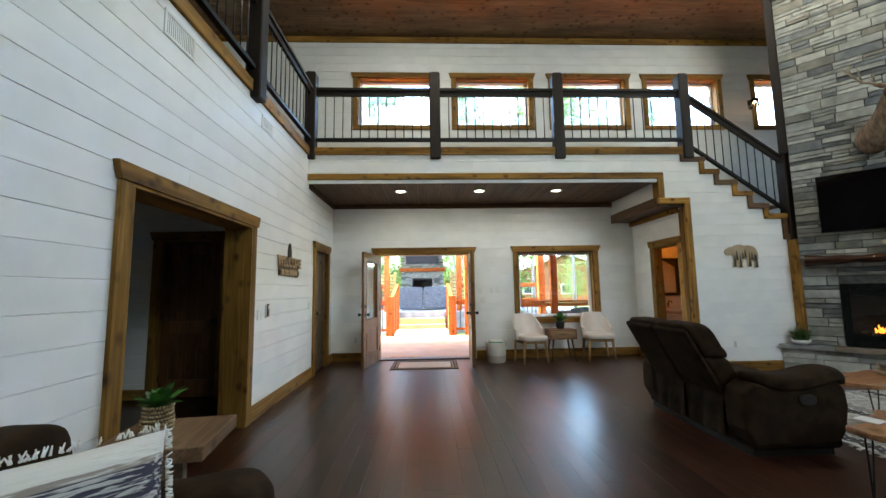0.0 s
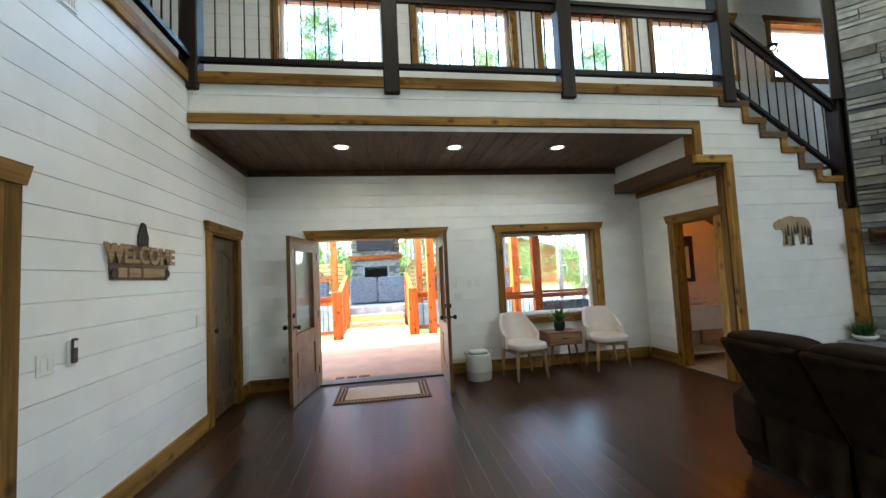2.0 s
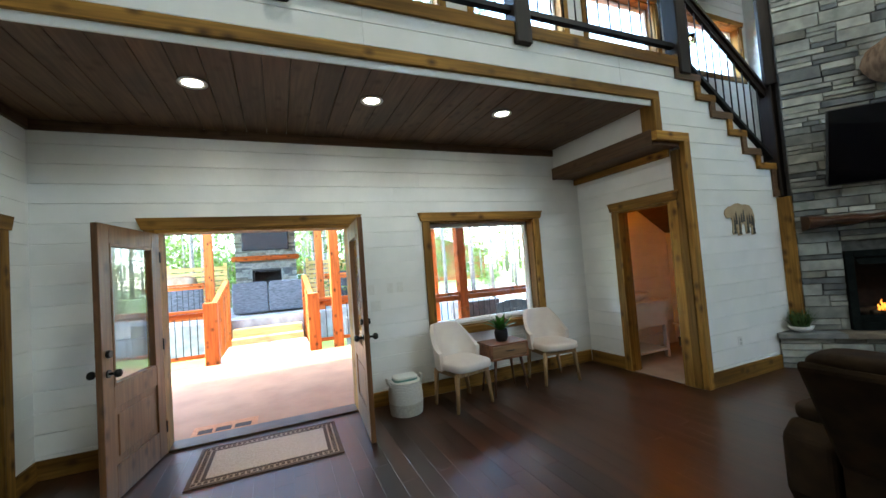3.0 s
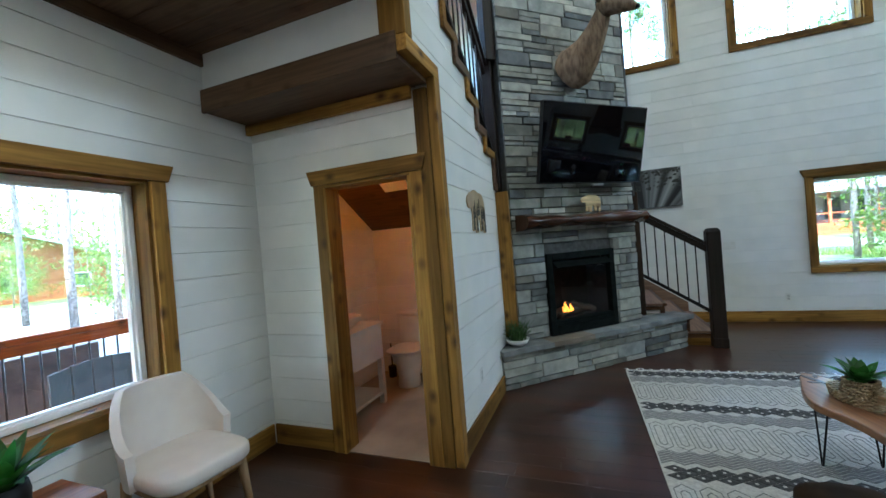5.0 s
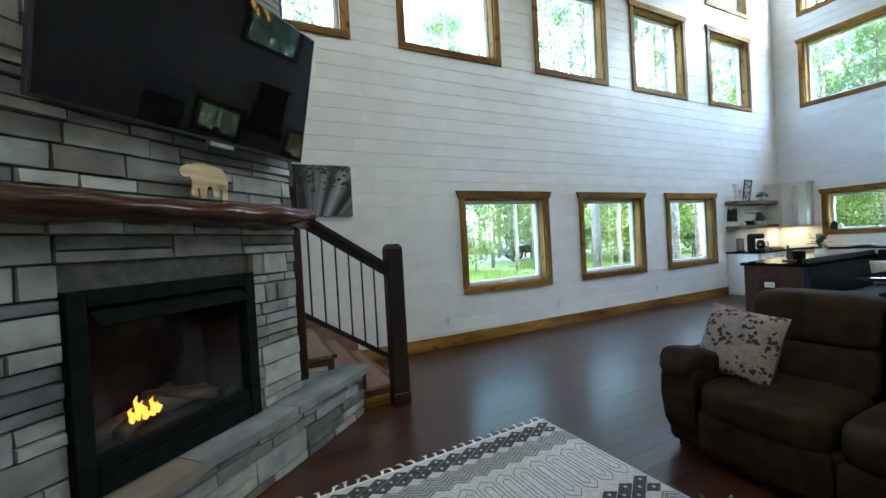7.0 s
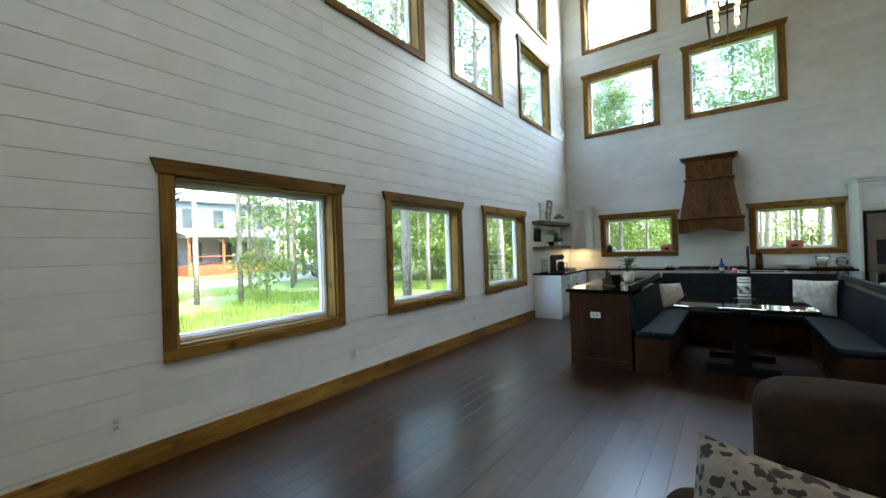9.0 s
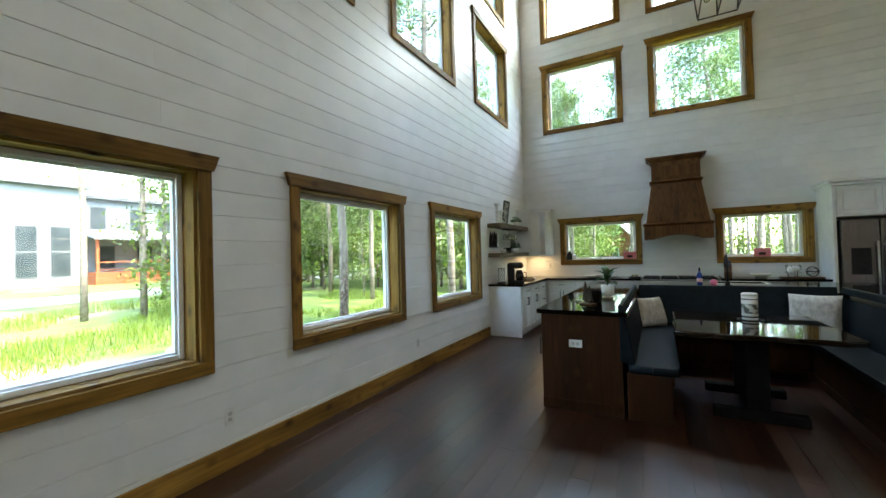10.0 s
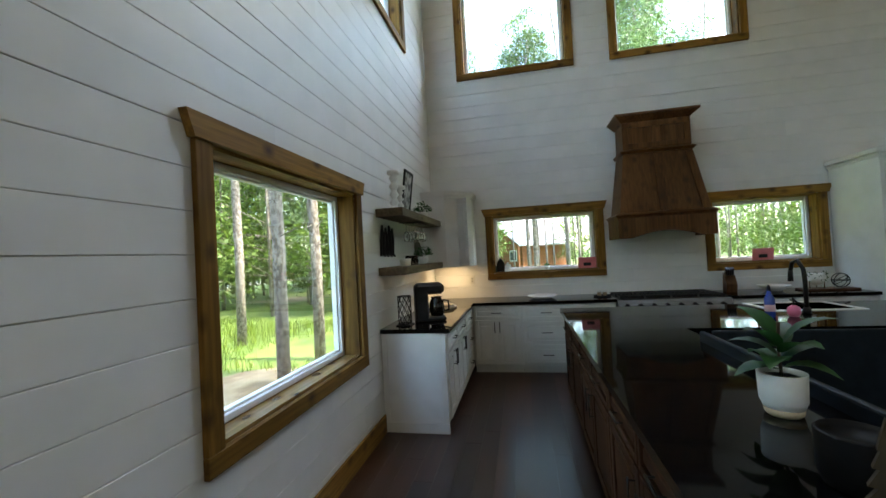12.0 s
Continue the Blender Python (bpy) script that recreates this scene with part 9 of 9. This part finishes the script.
def young_tree(at, seed, h, label="young leafy broadleaf tree"):
    r = random.Random(seed)
    t = thing("leafy_tree", at, label, "tree", "leafy trees")
    tr, cr = Shape(), Shape()
    tr.tube([(0, 0, -0.05), (0.05, 0.03, h * 0.4), (-0.03, 0.08, h * 0.9)], [0.05, 0.035, 0.01], 7)
    for k in range(34):
        z = h * r.uniform(0.16, 1.0)
        a, reach = r.uniform(0, 6.28), h * 0.30 * r.uniform(0.3, 1.0) * (1.15 - 0.7 * abs(z / h - 0.5))
        p1 = Vector((math.cos(a) * reach, math.sin(a) * reach, z + r.uniform(-0.2, 0.5)))
        tr.rod((0.02, 0.04, z * 0.92), p1, 0.012, 0.004, 4)
        clump(cr, r, p1, 0.55, 46, 0.085)
        clump(cr, r, p1 * 0.7 + Vector((0, 0, z * 0.3)), 0.5, 26, 0.085)
    part("trunk", tr, PINE_BARK, t)
    part("crown", cr, GREEN_A, t)
    return t


G = -0.3
PINES = [pine((20.5, -4.4, G), 1, 15), pine((11.06, -5.96, G), 2, 16), pine((12.45, -5.85, G), 3, 15)]
YOUNG = [young_tree((19.0, -6.4, G), 4, 4.6), young_tree((24.0, -14.0, G), 5, 6.5), young_tree((16.5, -13.0, G), 6, 5.5)]
r = random.Random(99)
for x, y in ((23.3, -10.2), (13.9, -9.0), (20.0, -10.9), (27.1, -12.8), (9.9, -8.0), (10.0, -9.3), (12.7, -10.5), (19.5, -5.6)):
    copy_thing(r.choice(PINES), pose(x, y, G, 0, 0, r.uniform(0, 360)) @ Matrix.Scale(r.uniform(0.85, 1.1), 4))
n = 0
while n < 80:
    a, d = r.uniform(-1.45, 0.75), r.uniform(16, 60)
    x, y = 7 + math.cos(a) * d, -2 + math.sin(a) * d
    if 40 < x < 68 and -26 < y < 12 or (x > 18 and -14 < y < 4):
        continue
    copy_thing(r.choice(PINES), pose(x, y, G, 0, 0, r.uniform(0, 360)) @ Matrix.Scale(r.uniform(0.8, 1.25), 4))
    n += 1
n = 0
while n < 110:
    a, d = r.uniform(-1.5, 0.8), r.uniform(14, 55)
    x, y = 7 + math.cos(a) * d, -2 + math.sin(a) * d
    if 38 < x < 68 and -26 < y < 12 or (x > 16 and -13 < y < 6):
        continue
    copy_thing(r.choice(YOUNG), pose(x, y, G, 0, 0, r.uniform(0, 360)) @ Matrix.Scale(r.uniform(0.8, 1.7), 4))
    n += 1
for i in range(60):
    x, y = r.uniform(-14, 20), r.uniform(-48, -17)
    if abs(x - 6.1 + 0.0644 * (y + 2.5)) < 2.0 and i % 3:
        continue
    copy_thing(r.choice(PINES), pose(x, y, G, 0, 0, r.uniform(0, 360)) @ Matrix.Scale(r.uniform(0.75, 1.1), 4))
for i in range(60):
    x, y = r.uniform(-14, 24), r.uniform(-48, -14)
    if -2 < x < 9 and y > -30 or abs(x - 6.1 + 0.0644 * (y + 2.5)) < 3.6 or abs(x - 4.2) < 2.2:
        continue
    copy_thing(r.choice(YOUNG), pose(x, y, G, 0, 0, r.uniform(0, 360)) @ Matrix.Scale(r.uniform(0.8, 1.6), 4))
for i in range(26):
    x, y = r.uniform(-16, 22), r.uniform(21, 48)
    if 5 < x < 16 and y < 34:
        continue
    copy_thing(r.choice(PINES), pose(x, y, G, 0, 0, r.uniform(0, 360)) @ Matrix.Scale(r.uniform(0.8, 1.2), 4))
for i in range(30):
    x, y = r.uniform(-16, 22), r.uniform(20.5, 44)
    if 5 < x < 17 and y < 34:
        continue
    copy_thing(r.choice(YOUNG), pose(x, y, G, 0, 0, r.uniform(0, 360)) @ Matrix.Scale(r.uniform(0.8, 1.7), 4))
for x, y in ((3.4, 15.5), (6.2, 16.5), (8.6, 19.0)):
    copy_thing(PINES[1], pose(x, y, G, 0, 0, x * 40))
for x, y, k in ((1.6, 15.8, 1.1), (2.4, 18.5, 1.3), (9.5, 21.0, 0.7)):
    copy_thing(YOUNG[0], pose(x, y, G, 0, 0, x * 70) @ Matrix.Scale(k, 4))

# taller pines whose crowns stand above the lawn and the driveway
TALL = pine((17.5, 4.6, G), 31, 15.0, "tall pine with a broad airy crown", 90, 0.40, 0.17, 34)
for x, y, k in ((20.5, 7.2, 1.1), (16.8, 9.3, 1.0), (21.5, 1.2, 1.15), (23.0, -1.8, 1.2), (25.5, -9.0, 1.1), (18.6, -8.6, 1.0), (15.2, -12.0, 1.0), (22.0, 11.0, 1.15), (-4.5, 22.5, 1.1), (1.2, 23.5, 1.15), (5.2, 23.0, 1.0), (-8.2, 24.0, 1.1), (8.4, 24.5, 1.1), (12.0, 22.0, 1.0)):
    copy_thing(TALL, pose(x, y, G, 0, 0, x * 43) @ Matrix.Scale(k, 4))

# full-crowned pines behind the kitchen and beyond the lawn
FULL = pine((3.0, -15.5, G), 21, 10.5, "full-crowned green pine tree", 120, 0.3)
for x, y, k in ((5.6, -17.0, 0.95), (1.2, -18.5, 1.15), (8.2, -18.0, 0.9), (30.0, -16.5, 1.2), (34.0, -18.0, 1.3), (38.0, -23.0, 1.4), (44.0, -28.0, 1.5), (36.0, -27.0, 1.3), (28.0, -20.0, 1.2), (50.0, -35.0, 1.6), (33.0, -33.0, 1.4), (26.0, -26.0, 1.3)):
    copy_thing(FULL, pose(x, y, G, 0, 0, x * 57) @ Matrix.Scale(k, 4))
for x, y, k in ((27.0, -14.5, 1.5), (31.0, -19.5, 1.8), (36.0, -20.5, 2.0), (24.0, -17.5, 1.5), (41.0, -25.0, 2.1)):
    copy_thing(YOUNG[1], pose(x, y, G, 0, 0, x * 31) @ Matrix.Scale(k, 4))

# far woods: one ring of small leaf clumps and trunks
far, trunks = Shape(), Shape()
for i in range(900):
    a = r.uniform(0, 6.28)
    d = r.uniform(62, 95)
    x, y = 7 + math.cos(a) * d, math.sin(a) * d
    h = r.uniform(9, 17)
    trunks.rod((x, y, G), (x, y, h * 0.9), 0.2, 0.08, 5)
    for k in range(9):
        clump(far, r, (x + r.gauss(0, 1.4), y + r.gauss(0, 1.4), h * (0.05 + 0.11 * k)), 2.4, 16, 0.34)
single("far_woods", far, GREEN_A, (0, 0, 0), "distant sunlit mixed woods", "woods", kind="stuff")
single("far_trunks", trunks, PINE_BARK, (0, 0, 0), "distant pine trunks", "woods", kind="stuff")

# long grass on the lawn
gr, r = Shape(), random.Random(7)
for i in range(34000):
    x, y = r.uniform(9.5, 24), r.uniform(-14, 6)
    k = noise.noise(Vector((x * 0.35, y * 0.35, 2.0)))
    if k < -0.05 or ((x - 10.6) / 3.3) ** 2 + ((y + 5.0) / 3.4) ** 2 < 1:
        continue
    h = r.uniform(0.06, 0.22) + 0.45 * max(0.0, k)
    a = r.uniform(0, 6.28)
    dx, dy = math.cos(a) * 0.009, math.sin(a) * 0.009
    lx, ly = r.gauss(0, 0.08), r.gauss(0, 0.08)
    gr.add([(x - dx, y - dy, G), (x + dx, y + dy, G), (x + lx * 0.4 + dx * 0.7, y + ly * 0.4 + dy * 0.7, G + h * 0.65), (x + lx * 0.4 - dx * 0.7, y + ly * 0.4 - dy * 0.7, G + h * 0.65), (x + lx, y + ly, G + h)], [(0, 1, 2, 3), (3, 2, 4)])
single("long_grass", gr, leaf_mat("long_grass", (0.11, 0.18, 0.02), (0.22, 0.28, 0.05)), (0, 0, 0), "tufts of long green grass", "grass", kind="stuff")

# neighbouring house beyond the lawn
SIDING = surface("white_siding", (0.2, 0.215, 0.235), (0.25, 0.265, 0.285), 2.0, 0.6)
REDW = wood("red_cedar_deck", (0.28, 0.07, 0.03), (0.42, 0.12, 0.05), "y", 0.6, 0.08, False)
DARKPANE = surface("house_window_glass", (0.03, 0.04, 0.045), (0.06, 0.07, 0.075), 2.0, 0.08, bump=0)
ho = thing("neighbour_house", pose(50, -16, G), "two-storey white sided house with red porch", "house")
part("main_wall", Shape().box(0, 12, 2.2, 22, 0, 8.6), SIDING, ho)
part("wing_wall", Shape().box(1.2, 12, -9.5, 2.2, 0, 8.0), SIDING, ho)
part("roof", Shape().box(-0.6, 12.6, 1.6, 22.6, 8.6, 8.9).box(0.6, 12.6, -10.1, 1.6, 8.0, 8.3), surface("dark_metal_roof", (0.08, 0.085, 0.09), (0.12, 0.125, 0.13), 1.0, 0.5, 0.3), ho)
for i in range(46):
    part("siding_board", Shape().box(-0.03, 0.0, 2.2, 22, 0.02 + 0.187 * i, 0.02 + 0.187 * i + 0.17), SIDING, ho)


def house_window(y, z, w, h, x):
    wn = part("window", Shape().box(x - 0.09, x - 0.03, y - w / 2 - 0.09, y + w / 2 + 0.09, z - 0.09, z + h + 0.09), surface("dark_window_frame", (0.08, 0.085, 0.09), (0.12, 0.125, 0.13), 3.0, 0.5), ho)
    part("pane", Shape().box(x - 0.10, x - 0.088, y - w / 2, y + w / 2, z, z + h * 0.48).box(x - 0.10, x - 0.088, y - w / 2, y + w / 2, z + h * 0.52, z + h), DARKPANE, wn)


for y in (3.6, 5.7, 7.8, 9.9, 12.0):
    house_window(y, 0.9, 1.2, 4.2, 0.0)
for y in (-7.5, -5.0, -2.5, 0.6):
    house_window(y, 5.2, 1.1, 2.0, 1.2)
for y in (-5.5, -3.2, 0.0):
    house_window(y, 1.5, 1.2, 2.0, 1.2)
part("porch_deck", Shape().box(-2.6, 1.2, -8.5, 2.1, 0, 1.1), REDW, ho, "red stained porch deck")
part("porch_roof", Shape().add([(-3, -9, 4.0), (1.2, -9, 4.9), (1.2, 2.3, 4.9), (-3, 2.3, 4.0), (-3, -9, 4.2), (1.2, -9, 5.1), (1.2, 2.3, 5.1), (-3, 2.3, 4.2)], [(3, 2, 1, 0), (4, 5, 6, 7), (0, 3, 7, 4), (0, 4, 5, 1), (2, 6, 7, 3)]), SIDING, ho)
for y in (-8.3, -4.8, -1.4, 1.9):
    part("porch_post", Shape().box(-2.5, -2.3, y - 0.1, y + 0.1, 1.1, 4.1), REDW, ho)
part("porch_rail", Shape().box(-2.45, -2.35, -8.3, 1.9, 1.95, 2.05).box(-2.45, -2.35, -8.3, 1.9, 1.3, 1.36), REDW, ho)
for i in range(5):
    part("porch_step", Shape().box(-2.6 - 0.02 * i, 0.0, -8.5 - 0.35 * (i + 1), -8.5 - 0.35 * i, 0, 1.0 - 0.2 * i), REDW, ho)


def cabin(at, label, w=9.0, d=7.0, h=3.0, rz=4.6, roofm=None):
    c = thing("log_cabin", at, label, "house")
    OR = wood("orange_log", (0.22, 0.075, 0.025), (0.33, 0.13, 0.045), "x", 0.6, 0.08)
    part("wall", Shape().box(-w / 2, w / 2, 0, d, 0, h), OR, c)
    part("gable", Shape().panel([(-w / 2, h), (w / 2, h), (0, rz + 1.0)], 0, 0.2), OR, c)
    rf = roofm or surface("pale_metal_roof", (0.4, 0.4, 0.39), (0.48, 0.48, 0.47), 1.0, 0.5)
    for s in (-1, 1):
        part("roof", Shape().add([(s * (w / 2 + 0.8), -1.0, h - 0.5), (0, -1.0, rz + 1.1), (0, d + 1, rz + 1.1), (s * (w / 2 + 0.8), d + 1, h - 0.5), (s * (w / 2 + 0.8), -1.0, h - 0.35), (0, -1.0, rz + 1.25), (0, d + 1, rz + 1.25), (s * (w / 2 + 0.8), d + 1, h - 0.35)], [(0, 1, 2, 3), (7, 6, 5, 4), (0, 4, 5, 1), (2, 6, 7, 3), (0, 3, 7, 4)]), rf, c, "pale metal roof")
    for i in range(3):
        x = -w / 2 + w * (i + 0.5) / 3
        wn = part("window", Shape().box(x - 0.6, x + 0.6, -0.06, 0.02, 0.9, 2.1), WHITE_PAINT, c)
        part("pane", Shape().box(x - 0.5, x + 0.5, -0.07, -0.055, 1.0, 2.0), DARKPANE, wn)
    for x in (-w / 2 - 0.4, 0, w / 2 + 0.4):
        part("porch_post", Shape().box(x - 0.1, x + 0.1, -0.95, -0.75, 0, h - 0.2), OR, c)
    return c


cabin(pose(9.0, -48, G, 0, 0, 130), "orange cabin with broad white metal roof")
cabin(pose(15.5, 46, G, 0, 0, -20), "orange cabin with pale roof across driveway", 14, 8, 3.6)
cabin(pose(-2, 44, G, 0, 0, 10), "orange cabin with pale roof among trees", 9, 7, 3.2)

# dark pickup on the road
pk = thing("pickup_truck", pose(31, -19.5, G, 0, 0, 80), "black pickup truck parked beyond the lawn", "truck")
BODY = surface("black_car_paint", (0.012, 0.012, 0.014), (0.02, 0.02, 0.022), 3.0, 0.15, bump=0)
soften(part("body", Shape().panel([(-2.7, 0.5), (2.7, 0.5), (2.7, 1.0), (2.5, 1.1), (1.0, 1.15), (0.55, 1.8), (-0.9, 1.82), (-1.1, 1.15), (-2.7, 1.12)], -0.95, 0.95), BODY, pk), 0.05, 2)
part("side_glass", Shape().panel([(0.85, 1.18), (0.5, 1.7), (-0.85, 1.72), (-0.98, 1.18)], -0.957, 0.957), DARKPANE, pk)
for x in (-1.7, 1.75):
    for y in (-0.9, 0.9):
        w = part("wheel", Shape().rod((x, y - 0.13, 0.4), (x, y + 0.13, 0.4), 0.4, n=18), surface("tyre", (0.02, 0.02, 0.02), (0.03, 0.03, 0.03), 9.0, 0.9), pk)
        part("rim", Shape().rod((x, y - 0.14, 0.4), (x, y + 0.14, 0.4), 0.23, n=14), STEEL, w)

# ---- floor planks, last ----
r = random.Random(1)
tones = [surface("floor_plank", (0.013, 0.004, 0.0018), (0.042, 0.0135, 0.006), 7.0, 0.3, stretch=(1, 0.07, 1), vary=0.42, rough_vary=0.03, bump=0.02, spec=0.9)]
rest = Shape()
PW, count = 0.14, 0
x = LEFT
while x < RIGHT - 0.01:
    y = BACK - r.uniform(0, 1.2)
    while y < FRONT:
        y2 = y + r.uniform(1.1, 1.5)
        a, b = max(y, BACK), min(y2, FRONT)
        if b - a > 0.02:
            s = Shape().box(x + 0.0005, min(x + PW, RIGHT) - 0.0005, a + 0.0005, b - 0.0005, -0.0039, 0.0, 0.0005)
            near = (x < 0.6 and b > 1.5) or (x > 3.9 and b < 2.4)
            if near and count < 300:
                part("plank", s, tones[0], floor)
                count += 1
            else:
                rest.add(s.v, s.f)
        y = y2
    x += PW
tagged(part("joined_planks", rest, tones[0], floor), kind="stuff")
